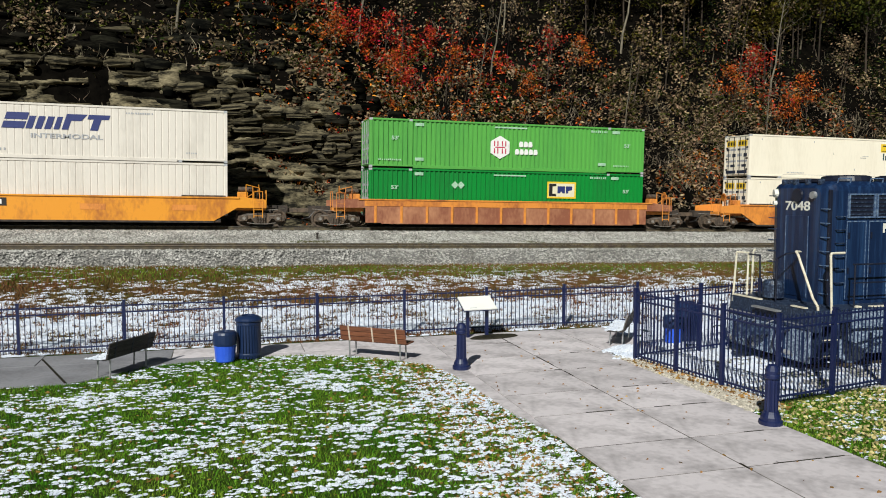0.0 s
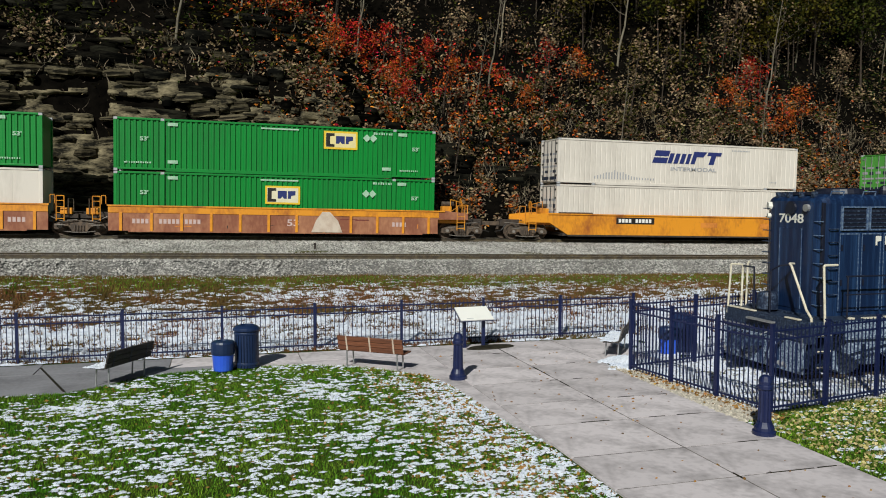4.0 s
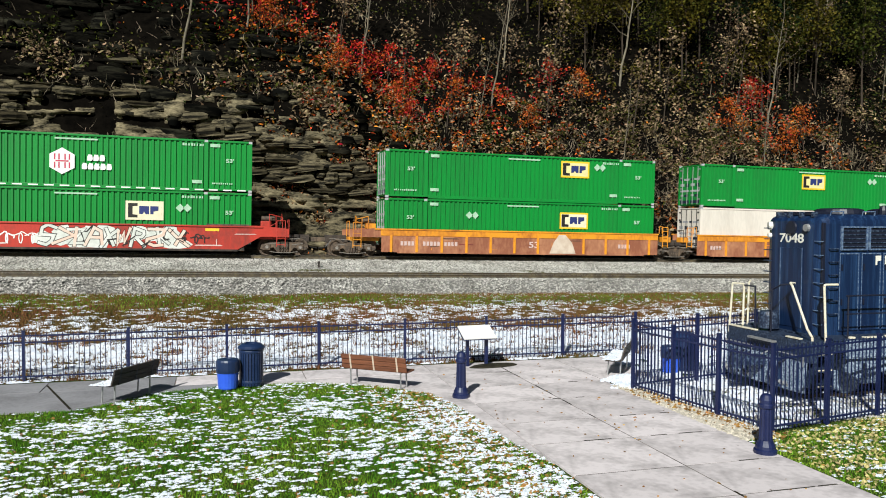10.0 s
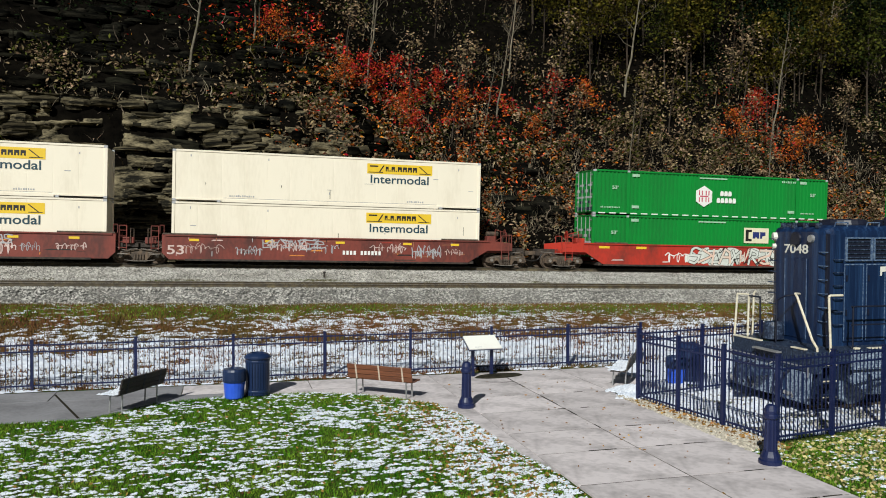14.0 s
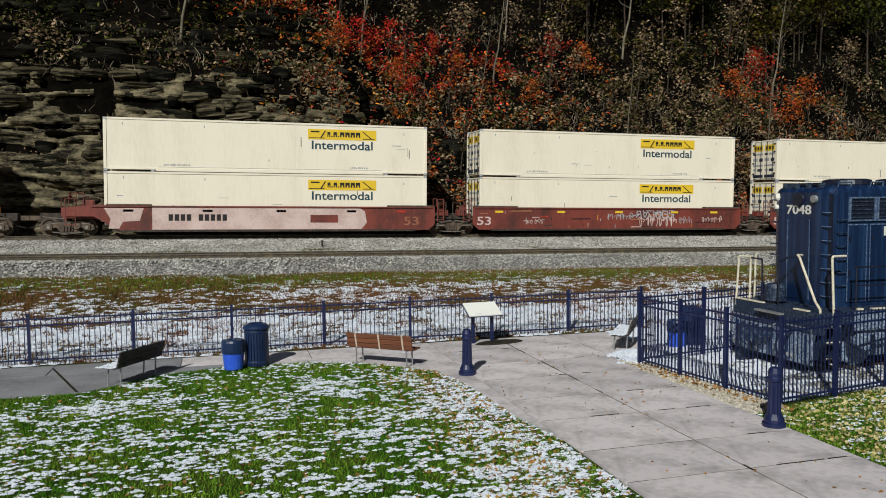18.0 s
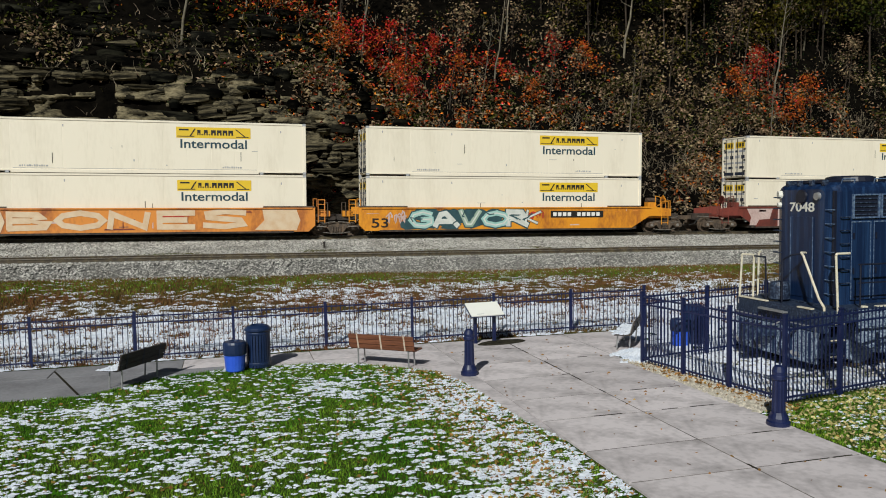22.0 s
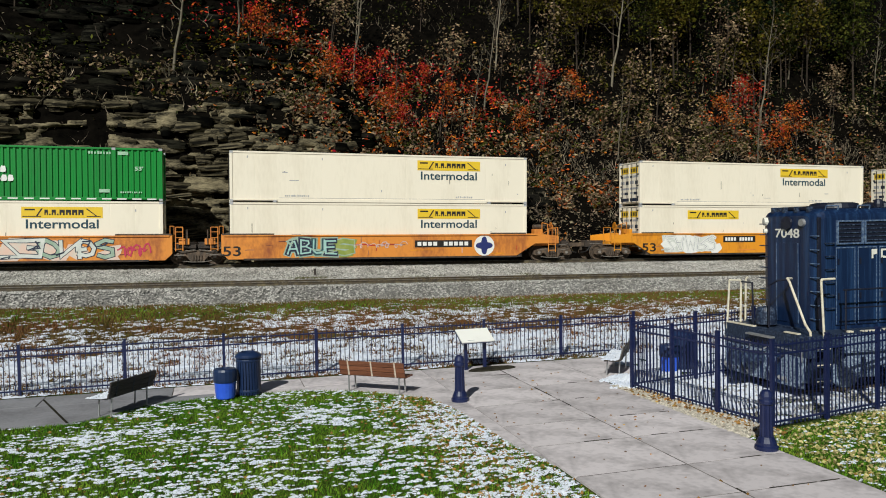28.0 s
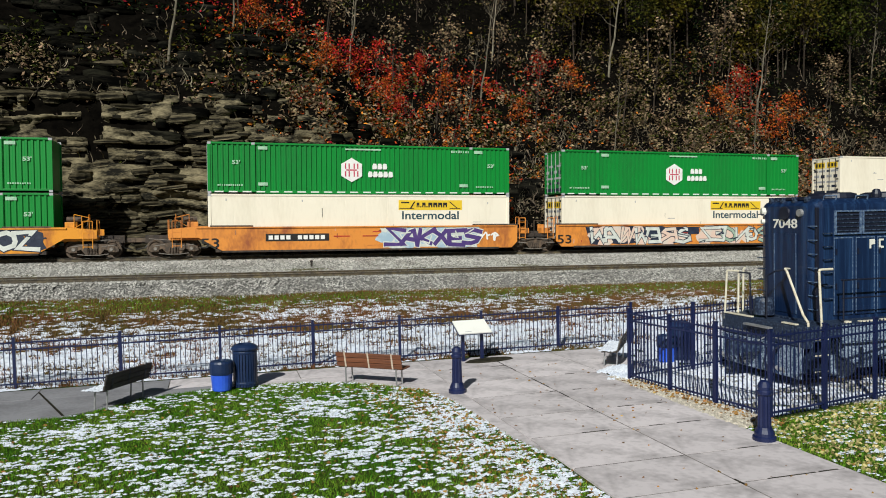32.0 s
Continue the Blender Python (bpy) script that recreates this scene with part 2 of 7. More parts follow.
M_IRON = mat("grimy_cast_steel", (0.06, 0.045, 0.034), (0.17, 0.115, 0.075), 0.5, 5, 0.7, 0.2, 0.3)
M_PALESTEEL = mat("pale_steel_with_highlights", (0.30, 0.27, 0.24), (0.12, 0.095, 0.07), 0.5, 6, 0.6, 0.3, 0.2)
M_DARKSTEEL = mat("dark_underframe_steel", (0.025, 0.02, 0.018), (0.085, 0.06, 0.042), 0.5, 5, 0.8, 0.1, 0.2)
M_SIGNY = mat("yellow_panel_paint", (0.78, 0.52, 0.03), (0.66, 0.42, 0.03), 0.3, 2, 0.5, 0, 0.02)
M_SIGNW = mat("white_marking_paint", (0.80, 0.79, 0.75), (0.68, 0.66, 0.62), 0.3, 3, 0.5, 0, 0.02)
M_INK = mat("dark_teal_lettering", (0.015, 0.05, 0.075), (0.02, 0.07, 0.09), 0.3, 5, 0.5, 0, 0.02)
M_INKB = mat("dark_blue_lettering", (0.02, 0.03, 0.14), (0.03, 0.045, 0.18), 0.3, 5, 0.5, 0, 0.02)
M_INKR = mat("crimson_marking_paint", (0.50, 0.04, 0.09), (0.42, 0.04, 0.08), 0.3, 5, 0.5, 0, 0.02)
M_INKK = mat("black_marking_paint", (0.015, 0.013, 0.012), (0.03, 0.025, 0.02), 0.3, 5, 0.5, 0, 0.02)
M_MARKG = mat("weathered_pale_marking", (0.42, 0.60, 0.44), (0.24, 0.44, 0.27), 0.5, 4, 0.6, 0, 0.02)
M_GREY = mat("faded_grey_marking", (0.34, 0.34, 0.36), (0.5, 0.5, 0.5), 0.4, 5, 0.6, 0, 0.02)
M_TEAL = mat("pale_teal_spray_paint", (0.30, 0.52, 0.47), (0.45, 0.6, 0.55), 0.4, 3, 0.6, 0, 0.02)
M_VIOLET = mat("dark_violet_spray_paint", (0.06, 0.03, 0.16), (0.10, 0.05, 0.2), 0.4, 3, 0.6, 0, 0.02)
M_CREAMF = mat("faded_cream_panel", (0.74, 0.68, 0.48), (0.66, 0.60, 0.42), 0.3, 2, 0.5, 0, 0.02)
M_SIGNP = mat("faded_pale_yellow_panel", (0.78, 0.66, 0.30), (0.70, 0.58, 0.30), 0.3, 2, 0.5, 0, 0.02)
M_PATCH = mat("dusty_whitish_overpaint", (0.62, 0.52, 0.42), (0.48, 0.36, 0.27), 0.5, 3, 0.6, 0, 0.02)
M_SPRAYW = mat("off_white_spray_paint", (0.66, 0.67, 0.62), (0.50, 0.52, 0.47), 0.5, 3, 0.6, 0, 0.02)
M_SPRAYC = mat("cream_spray_paint", (0.70, 0.55, 0.38), (0.62, 0.42, 0.25), 0.5, 2, 0.6, 0, 0.02)
M_PEACH = mat("pale_peach_spray_paint", (0.72, 0.50, 0.40), (0.62, 0.58, 0.5), 0.5, 3, 0.6, 0, 0.02)
M_SAGE = mat("sage_green_spray_paint", (0.27, 0.38, 0.28), (0.38, 0.46, 0.38), 0.5, 3, 0.6, 0, 0.02)
M_MOSS = mat("moss_green_spray_paint", (0.22, 0.28, 0.05), (0.32, 0.36, 0.1), 0.5, 3, 0.6, 0, 0.02)
M_INKT = mat("dark_teal_spray_paint", (0.02, 0.06, 0.07), (0.04, 0.10, 0.11), 0.5, 3, 0.6, 0, 0.02)
M_INKN = mat("blue_black_spray_paint", (0.012, 0.018, 0.04), (0.03, 0.04, 0.07), 0.4, 3, 0.6, 0, 0.02)
M_TEALP = mat("pale_blue_spray_paint", (0.34, 0.46, 0.55), (0.5, 0.6, 0.64), 0.4, 3, 0.6, 0, 0.02)
M_FLITTER = mat("pale_leaf_litter", (0.26, 0.20, 0.135), (0.035, 0.027, 0.018), 0.5, 0.8, 0.8, 0, 0, 4, island=0.8, gloss=0.06)
M_BARK = mat("pale_grey_bark", (0.22, 0.19, 0.14), (0.07, 0.06, 0.045), 0.5, 3, 0.9, 0, 0.5, 20, (3, 3, 0.6), obvar=0.3, gloss=0.06)
M_BARKD = mat("dark_bark", (0.06, 0.046, 0.035), (0.025, 0.02, 0.016), 0.5, 3, 0.9, 0, 0.5, 20, (3, 3, 0.6), obvar=0.3, gloss=0.06)
M_TWIG = mat("brush_twig", (0.26, 0.215, 0.15), (0.025, 0.02, 0.014), 0.5, 2, 0.9, 0, 0, 9, island=0.85, gloss=0.06)
M_FRED = mat("scarlet_leaves", (0.58, 0.055, 0.022), (0.10, 0.012, 0.007), 0.5, 0.5, 0.8, 0, 0, 3, island=0.8, gloss=0.0)
M_FORA = mat("orange_leaves", (0.50, 0.125, 0.022), (0.09, 0.02, 0.008), 0.5, 0.5, 0.8, 0, 0, 3, island=0.8, gloss=0.0)
M_FTAN = mat("tan_dead_leaves", (0.27, 0.19, 0.11), (0.03, 0.02, 0.012), 0.5, 0.5, 0.8, 0, 0, 3, island=0.8, gloss=0.0)
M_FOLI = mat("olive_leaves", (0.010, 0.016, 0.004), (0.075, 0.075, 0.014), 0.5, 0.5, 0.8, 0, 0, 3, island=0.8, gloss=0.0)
M_FYEL = mat("yellow_green_leaves", (0.085, 0.068, 0.011), (0.012, 0.017, 0.004), 0.5, 0.5, 0.8, 0, 0, 3, island=0.8, gloss=0.0)
# green taken nearly to black: shade among the leaves put into the colour
M_FDRK = mat("green_leaves_with_shade", (0.004, 0.008, 0.004), (0.018, 0.027, 0.010), 0.5, 0.5, 0.8, 0, 0, 3, island=0.8, gloss=0.0)


# ---- mesh helpers ----
def part(name, bm, material, parent=None, label="", at=None, smooth=False):
    """Link a bmesh (or a ready mesh) as one object under a thing."""
    if isinstance(bm, bmesh.types.BMesh):
        me = bpy.data.meshes.new(name)
        bm.to_mesh(me)
        bm.free()
        if smooth:
            me.polygons.foreach_set("use_smooth", [True] * len(me.polygons))
    else:
        me = bm
    if material and not me.materials:
        me.materials.append(material)
    ob = new(name, me)
    ob.parent = parent
    if at is not None:
        ob.matrix_basis = at
    if label:
        tagged(ob, label)
    return ob


def thing(name, label, category, group="", m=None):
    ob = new(name)
    ob.empty_display_size = 0.2
    tagged(ob, label, category, group)
    if m is not None:
        ob.matrix_basis = m
    return ob


def cuboid(x0, x1, y0, y1, z0, z1, bm=None, bevel=0.0):
    own = bm if bm is not None else bmesh.new()
    vs = [own.verts.new((x, y, z)) for z in (z0, z1) for y in (y0, y1) for x in (x0, x1)]
    fs = [own.faces.new([vs[i] for i in q]) for q in ((0, 2, 3, 1), (4, 5, 7, 6), (0, 1, 5, 4), (2, 6, 7, 3), (0, 4, 6, 2), (1, 3, 7, 5))]
    if bevel:
        es = list({e for f in fs for e in f.edges})
        bmesh.ops.bevel(own, geom=es, offset=bevel, segments=2, affect="EDGES", profile=0.6)
    return own


def tube(p, q, r0, r1=None, n=8, bm=None, caps=True):
    own = bm if bm is not None else bmesh.new()
    p, q, r1 = Vector(p), Vector(q), r0 if r1 is None else r1
    d = (q - p).normalized()
    a = d.orthogonal().normalized()
    b = d.cross(a)
    rings = [[own.verts.new(c + (a * math.cos(2 * math.pi * i / n) + b * math.sin(2 * math.pi * i / n)) * r) for i in range(n)] for c, r in ((p, r0), (q, r1))]
    for i in range(n):
        j = (i + 1) % n
        own.faces.new((rings[0][i], rings[0][j], rings[1][j], rings[1][i]))
    if caps:
        own.faces.new(rings[0][::-1])
        own.faces.new(rings[1])
    return own


def pipe(points, r, n=6, bm=None):
    own = bm if bm is not None else bmesh.new()
    for p, q in zip(points, points[1:]):
        tube(p, q, r, r, n, own)
    return own


def lathe(profile, n=28, bm=None, centre=(0, 0)):
    """A turned solid: (radius, height) from bottom to top."""
    own = bm if bm is not None else bmesh.new()
    rings = [[own.verts.new((centre[0] + r * math.cos(2 * math.pi * i / n), centre[1] + r * math.sin(2 * math.pi * i / n), z)) for i in range(n)] for r, z in profile]
    for lo, hi in zip(rings, rings[1:]):
        for i in range(n):
            j = (i + 1) % n
            own.faces.new((lo[i], lo[j], hi[j], hi[i]))
    own.faces.new(rings[0][::-1])
    own.faces.new(rings[-1])
    return own


def plate(outline, y0, y1, bm=None):
    """An outline in x and z, given thickness along y."""
    own = bm if bm is not None else bmesh.new()
    a = [own.verts.new((x, y0, z)) for x, z in outline]
    b = [own.verts.new((x, y1, z)) for x, z in outline]
    own.faces.new(a)
    own.faces.new(b[::-1])
    for i in range(len(a)):
        j = (i + 1) % len(a)
        own.faces.new((a[j], a[i], b[i], b[j]))
    bmesh.ops.recalc_face_normals(own, faces=own.faces[-(len(a) + 2):] if bm is None else list(own.faces))
    return own


def soup(name, verts, faces, material, parent=None, smooth=False):
    """A mesh from numpy arrays: verts (n, 3), faces (m, 3 or 4)."""
    me = bpy.data.meshes.new(name)
    k = faces.shape[1]
    me.vertices.add(len(verts))
    me.vertices.foreach_set("co", np.ascontiguousarray(verts, dtype=np.float32).ravel())
    me.loops.add(faces.size)
    me.loops.foreach_set("vertex_index", np.ascontiguousarray(faces, dtype=np.int32).ravel())
    me.polygons.add(len(faces))
    me.polygons.foreach_set("loop_start", np.arange(0, faces.size, k, dtype=np.int32))
    me.polygons.foreach_set("loop_total", np.full(len(faces), k, dtype=np.int32))
    if smooth:
        me.polygons.foreach_set("use_smooth", np.ones(len(faces), dtype=bool))
    me.update(calc_edges=True)
    me.validate()
    me.materials.append(material)
    ob = new(name, me)
    ob.parent = parent
    return ob


MESHES = {}


def shared(key, make):
    if key not in MESHES:
        bm = make()
        me = bpy.data.meshes.new(key[0] if isinstance(key, tuple) else key)
        bm.to_mesh(me)
        bm.free()
        MESHES[key] = me
    return MESHES[key]


def text_mesh(body, height, bold=0.0):
    """Flat lettering in the built-in font, in the x-z plane, facing -y, left edge at x 0, standing on z 0."""
    cu = bpy.data.curves.new("lettering", "FONT")
    cu.body, cu.size, cu.offset, cu.extrude = body, height * 1.38, bold, 0.004
    ob = bpy.data.objects.new("lettering", cu)
    scene.collection.objects.link(ob)
    me = bpy.data.meshes.new_from_object(ob.evaluated_get(bpy.context.evaluated_depsgraph_get()))
    bpy.data.objects.remove(ob)
    bpy.data.curves.remove(cu)
    me.transform(Matrix.Rotation(math.pi / 2, 4, "X"))
    return me


def sized_text(body, width, height, bold=0.0):
    key = ("lettering", body, width, height)
    if key not in MESHES:
        me = text_mesh(body, height, bold)
        co = np.empty(len(me.vertices) * 3, dtype=np.float32)
        me.vertices.foreach_get("co", co)
        co = co.reshape(-1, 3)
        lo, hi = co.min(0), co.max(0)
        co[:, 0] = (co[:, 0] - lo[0]) * width / (hi[0] - lo[0])
        co[:, 2] = (co[:, 2] - lo[2]) * height / (hi[2] - lo[2])
        me.vertices.foreach_set("co", co.ravel())
        me.update()
        MESHES[key] = me
    return MESHES[key]


def smooth01(v):
    v = np.clip(v, 0, 1)
    return v * v * (3 - 2 * v)


def vnoise(x, y, scale, seed):
    """Value noise on a lattice, in 0..1, for arrays."""
    rs = np.random.RandomState(seed)
    tab = rs.rand(256, 256)
    u, v = np.asarray(x) * scale, np.asarray(y) * scale
    i, j = np.floor(u).astype(int), np.floor(v).astype(int)
    f, g = smooth01(u - i), smooth01(v - j)
    a, b = tab[i % 256, j % 256], tab[(i + 1) % 256, j % 256]
    c, d = tab[i % 256, (j + 1) % 256], tab[(i + 1) % 256, (j + 1) % 256]
    return (a * (1 - f) + b * f) * (1 - g) + (c * (1 - f) + d * f) * g


def fractal(x, y, scale, seed):
    return (vnoise(x, y, scale, seed) * 0.5 + vnoise(x, y, scale * 2.1, seed + 1) * 0.3 + vnoise(x, y, scale * 4.3, seed + 2) * 0.2)


# ---- lie of the land ----
GRADE, RAIL_Z, TRACK_Y = 0.018, 2.20, 44.49
NEAR_Y, NEAR_Z = 36.4, 1.72


def cliff_part(x):
    """1 where the bare rock face stands, 0 where the wooded slope comes down to the track."""
    return 1 - smooth01((np.asarray(x, dtype=float) - 5) / 9)


def land(x, y):
    x, y = np.asarray(x, dtype=float), np.asarray(y, dtype=float)
    g = -GRADE * np.clip(x, -420, 420)
    bank = 0.25 * smooth01((y - 22) / 3) + (0.70 + g) * smooth01((y - 23.5) / 10.0)
    bed = (RAIL_Z - 0.55 + g - 0.95 - g) * smooth01((y - 33.6) / 6.0)
    z = bank + bed
    s = y - 47.6
    sp = np.clip(s, 0, 50)
    soft_slope = np.where(s > 0, s * 0.88 + 0.5 * (1 - np.exp(-sp)) + 2.0 * (1 - np.exp(-1.8 * sp)) * np.exp(-sp / 5), 0)
    steep = np.where(s > 0, np.minimum(np.clip(s - 1.0, 0, 99) * 3.6, 9.0) + np.clip(s - 2.6, 0, 400) * 0.80, 0)
    c = cliff_part(x)
    rise = soft_slope * (1 - c) + steep * c
    rise = np.minimum(rise, 75 + 0.1 * np.clip(y - 120, 0, 500))
    rough = (fractal(x, y, 0.16, 11) - 0.5) * 2.2 + (fractal(x, y, 0.6, 21) - 0.5) * 0.7
    return z + rise + rough * smooth01(s / 3) + (fractal(x, y, 0.5, 31) - 0.5) * 0.12 * smooth01((y - 22.5) / 2) * smooth01((49 - y) / 3)


def snow_amount(x, y):
    """How much snow lies: patchy on the lawn, deep just beyond the fence, thinner towards the track."""
    x, y = np.asarray(x, dtype=float), np.asarray(y, dtype=float)
    patch = fractal(x * 0.8, y * 1.3, 0.7, 51)
    lawn = 0.455 + (patch - 0.5) * 0.46
    edge = 0.14 * np.exp(-((x - 4.6) / 1.0) ** 2) * (y < 17)
    far = 0.42 + 0.19 * smooth01((y - 21.2) / 0.6) * (1 - smooth01((y - 24.2) / 2.0))
    far = far - 0.07 * smooth01((-3.0 - x) / 4)
    streak = 0.10 * np.exp(-((y - 28.6 - 0.8 * np.sin(x * 0.25)) / 0.9) ** 2)
    far = far + streak + (fractal(x * 0.3, y, 1.2, 61) - 0.5) * 0.45 - 0.09 * smooth01((y - 26) / 2) - 0.05 * smooth01((y - 30) / 2)
    # snow also thins westward, to dim that side like the paving
    crest = 0.11 * smooth01((y - 16.6) / 1.2) + 0.07 * smooth01((-1.5 - x) / 2.5)
    out = np.where(y < 21.3, lawn + edge - crest - 0.075 * (x > 9.3), far)
    return np.where(y > 46.5, 0.0, out)


def axis(stops):
    out = [stops[0][0]]
    for (a, _), (b, step) in zip(stops, stops[1:]):
        n = max(1, round((b - a) / step))
        out += [a + (b - a) * (i + 1) / n for i in range(n)]
    return np.array(out)


gx = axis([(-900, 0), (-420, 60), (-60, 12), (-22, 2), (52, 0.6), (90, 2), (420, 15), (900, 60)])
gy = axis([(-700, 0), (-60, 80), (4, 8), (24, 0.5), (48, 0.5), (80, 0.8), (130, 5), (900, 77)])
X, Y = np.meshgrid(gx, gy)
verts = np.stack([X.ravel(), Y.ravel(), land(X, Y).ravel()], 1)
nx, ny = len(gx), len(gy)
ii, jj = np.meshgrid(np.arange(nx - 1), np.arange(ny - 1))
a = (jj * nx + ii).ravel()
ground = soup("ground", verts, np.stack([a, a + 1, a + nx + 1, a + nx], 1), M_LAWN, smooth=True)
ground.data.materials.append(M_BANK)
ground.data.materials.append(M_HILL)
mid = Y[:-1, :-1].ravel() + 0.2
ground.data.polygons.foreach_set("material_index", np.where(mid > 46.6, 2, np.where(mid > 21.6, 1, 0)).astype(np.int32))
sa = ground.data.attributes.new("snow", "FLOAT", "POINT")
sa.data.foreach_set("value", snow_amount(X, Y).ravel().astype(np.float32))
tagged(ground, "snow-dusted grass rising to the railway and a wooded hillside", "ground", kind="structure")

# ---- ballast bed ----
bx = axis([(-430, 0), (-40, 10), (70, 1.0), (430, 10)])
prof = [(33.3, 0.78), (34.6, 1.50), (38.2, 1.58), (39.8, 1.66), (42.4, 1.98), (46.6, 2.0), (47.8, 1.45)]
V = []
rs = np.random.RandomState(5)
for x in bx:
    for y, z in prof:
        V.append((x, y + rs.uniform(-0.12, 0.12), z - GRADE * x + rs.uniform(-0.012, 0.012)))
k = len(prof)
F = np.array([(i * k + j, (i + 1) * k + j, (i + 1) * k + j + 1, i * k + j + 1) for i in range(len(bx) - 1) for j in range(k - 1)])
bed = soup("ballast_bed", np.array(V), F, M_BALLAST, smooth=True)
tagged(bed, "grey crushed-stone ballast bed under two tracks", "ballast", kind="structure")


def prof_z(y):
    return np.interp(y, [p[0] for p in prof], [p[1] for p in prof])


def crumbs(name, xy, z, size, flat, material, seed, wide=1.0):
    """Many small flattened stones or lumps, one joined mesh."""
    rs = np.random.RandomState(seed)
    n = len(xy)
    base = np.array([(1, 0, 0), (0, 1, 0), (-1, 0, 0), (0, -1, 0), (0, 0, 1)], dtype=float)
    r = size * rs.uniform(0.5, 1.4, (n, 1, 1))
    p = base[None] * r * rs.uniform(0.6, 1.4, (n, 5, 1))
    p[:, :, 2] *= flat
    ang = rs.uniform(0, 6.28, n)
    c, s = np.cos(ang)[:, None], np.sin(ang)[:, None]
    p = np.stack([p[:, :, 0] * c - p[:, :, 1] * s, p[:, :, 0] * s + p[:, :, 1] * c, p[:, :, 2]], 2)
    p[:, :, 0] *= wide
    p += np.stack([xy[:, 0], xy[:, 1], z], 1)[:, None]
    f = np.array([(0, 1, 4), (1, 2, 4), (2, 3, 4), (3, 0, 4)])[None] + (np.arange(n) * 5)[:, None, None]
    return soup(name, p.reshape(-1, 3), f.reshape(-1, 3), material)


n = 190000
xy = np.stack([rs.uniform(-18, 46, n), 32.9 + 14.2 * rs.rand(n) ** 1.25], 1)
stones = crumbs("ballast_stones", xy, prof_z(xy[:, 1]) - GRADE * xy[:, 0] + 0.004 + 0.06 * (xy[:, 1] < 35.0), 0.052, 0.8, M_STONE, 6)
tagged(stones, "loose grey crushed stone on the ballast bed", "ballast", kind="stuff")

mk = thing("track_marker", "small dark marker post in the ballast", "marker post", m=pose(4.7, 40.4, 1.62))
part("post", cuboid(-0.05, 0.05, -0.04, 0.04, -0.1, 0.26, bevel=0.01), M_DARKSTEEL, mk)
part("cap", lathe([(0.075, 0.26), (0.08, 0.30), (0.05, 0.36)], 10), M_DARKSTEEL, mk)

# ---- two tracks ----
for name, ty, tz in (("near_track", NEAR_Y, NEAR_Z), ("main_track", TRACK_Y, RAIL_Z)):
    tr = thing(name, "steel rails on dark timber sleepers in grey ballast", "railway track", m=pose(0, ty, tz, 0, math.degrees(math.atan(GRADE)), 0))
    tr["kind"] = "structure"
    for s in (-0.755, 0.755):
        bm = plate([(-0.075, -0.17), (0.075, -0.17), (0.075, -0.155), (0.012, -0.13), (0.012, -0.045), (0.036, -0.035), (0.036, 0), (-0.036, 0), (-0.036, -0.035), (-0.012, -0.045), (-0.012, -0.13), (-0.075, -0.155)], -430, 430)
        bm.transform(Matrix.Rotation(math.pi / 2, 4, "Z"))
        rail = part("rail", bm, M_RAIL, tr, at=pose(0, s, 0))
        part("rail_head", cuboid(-430, 430, -0.033, 0.033, 0.0005, 0.004), M_SHINE, rail, "polished running surface")
    tie = shared("sleeper", lambda: cuboid(-0.115, 0.115, -1.3, 1.3, -0.34, -0.165))
    for i in range(120):
        part("sleeper", tie, M_TIE, tr, at=pose(-20 + i * 0.55, 0, 0.0, 0, 0, (i * 37 % 7 - 3) * 0.3))


# ---- paved paths ----
def slab_run(owner, xs, ys, z=0.035, gap=0.014, paint=M_CONC):
    for i in range(len(xs) - 1):
        for j in range(len(ys) - 1):
            w, d = xs[i + 1] - xs[i], ys[j + 1] - ys[j]
            key = ("slab", round(w, 3), round(d, 3))
            me = shared(key, lambda: cuboid(gap, w - gap, gap, d - gap, -0.12, z))
            part("slab", me, paint, owner, at=pose(xs[i], ys[j], (i * 7 + j * 3) % 3 * 0.002))


walkway = thing("path_to_tracks", "grey concrete slab path with dark joints", "pavement")
walkway["kind"] = "structure"
slab_run(walkway, [5.35, 7.4, 9.35], [3.2, 4.85, 6.5, 8.2, 9.87, 11.3, 13.08, 14.6, 16.4, 18.05, 19.7, 21.2])
slab_run(walkway, [9.35, 10.9], [17.9, 19.7, 21.2])
part("joint_bed", cuboid(5.40, 9.30, 3.2, 21.19, -0.1, 0.0325), M_SILT, walkway, "dirt-filled joints between slabs")
part("joint_bed", cuboid(9.345, 10.89, 17.91, 21.18, -0.1, 0.0323), M_SILT, walkway, "dirt-filled joints between slabs")
r = random.Random(17)
for i in range(26):
    along = r.random() < 0.5
    x, y = (7.4, r.uniform(8.5, 20)) if along else (r.uniform(5.5, 9.1), r.choice((9.87, 11.3, 13.08, 14.6, 16.4, 18.05, 19.7)))
    l, w = r.uniform(0.15, 0.6), r.uniform(0.008, 0.018)
    part("joint_moss", cuboid(-w if along else 0, w if along else l, 0 if along else -w, l if along else w, 0.02, 0.042 + 0.001 * (i % 3)), M_JOINT, walkway, "dark moss and dirt in the joint", pose(x, y, 0))

promenade = thing("path_along_fence", "grey concrete path along the black fence", "pavement")
promenade["kind"] = "structure"
slab_run(promenade, [-22.0, -19.0, -16.0, -13.0, -10.0, -7.0, -4.2, -1.2], [20.05, 21.2], paint=M_WESTCONC)
slab_run(promenade, [-1.2, 2.0, 5.35], [20.05, 21.2])
part("joint_bed", cuboid(-22, 5.34, 20.06, 21.19, -0.1, 0.026), M_SILT, promenade, "dirt-filled joints between slabs")

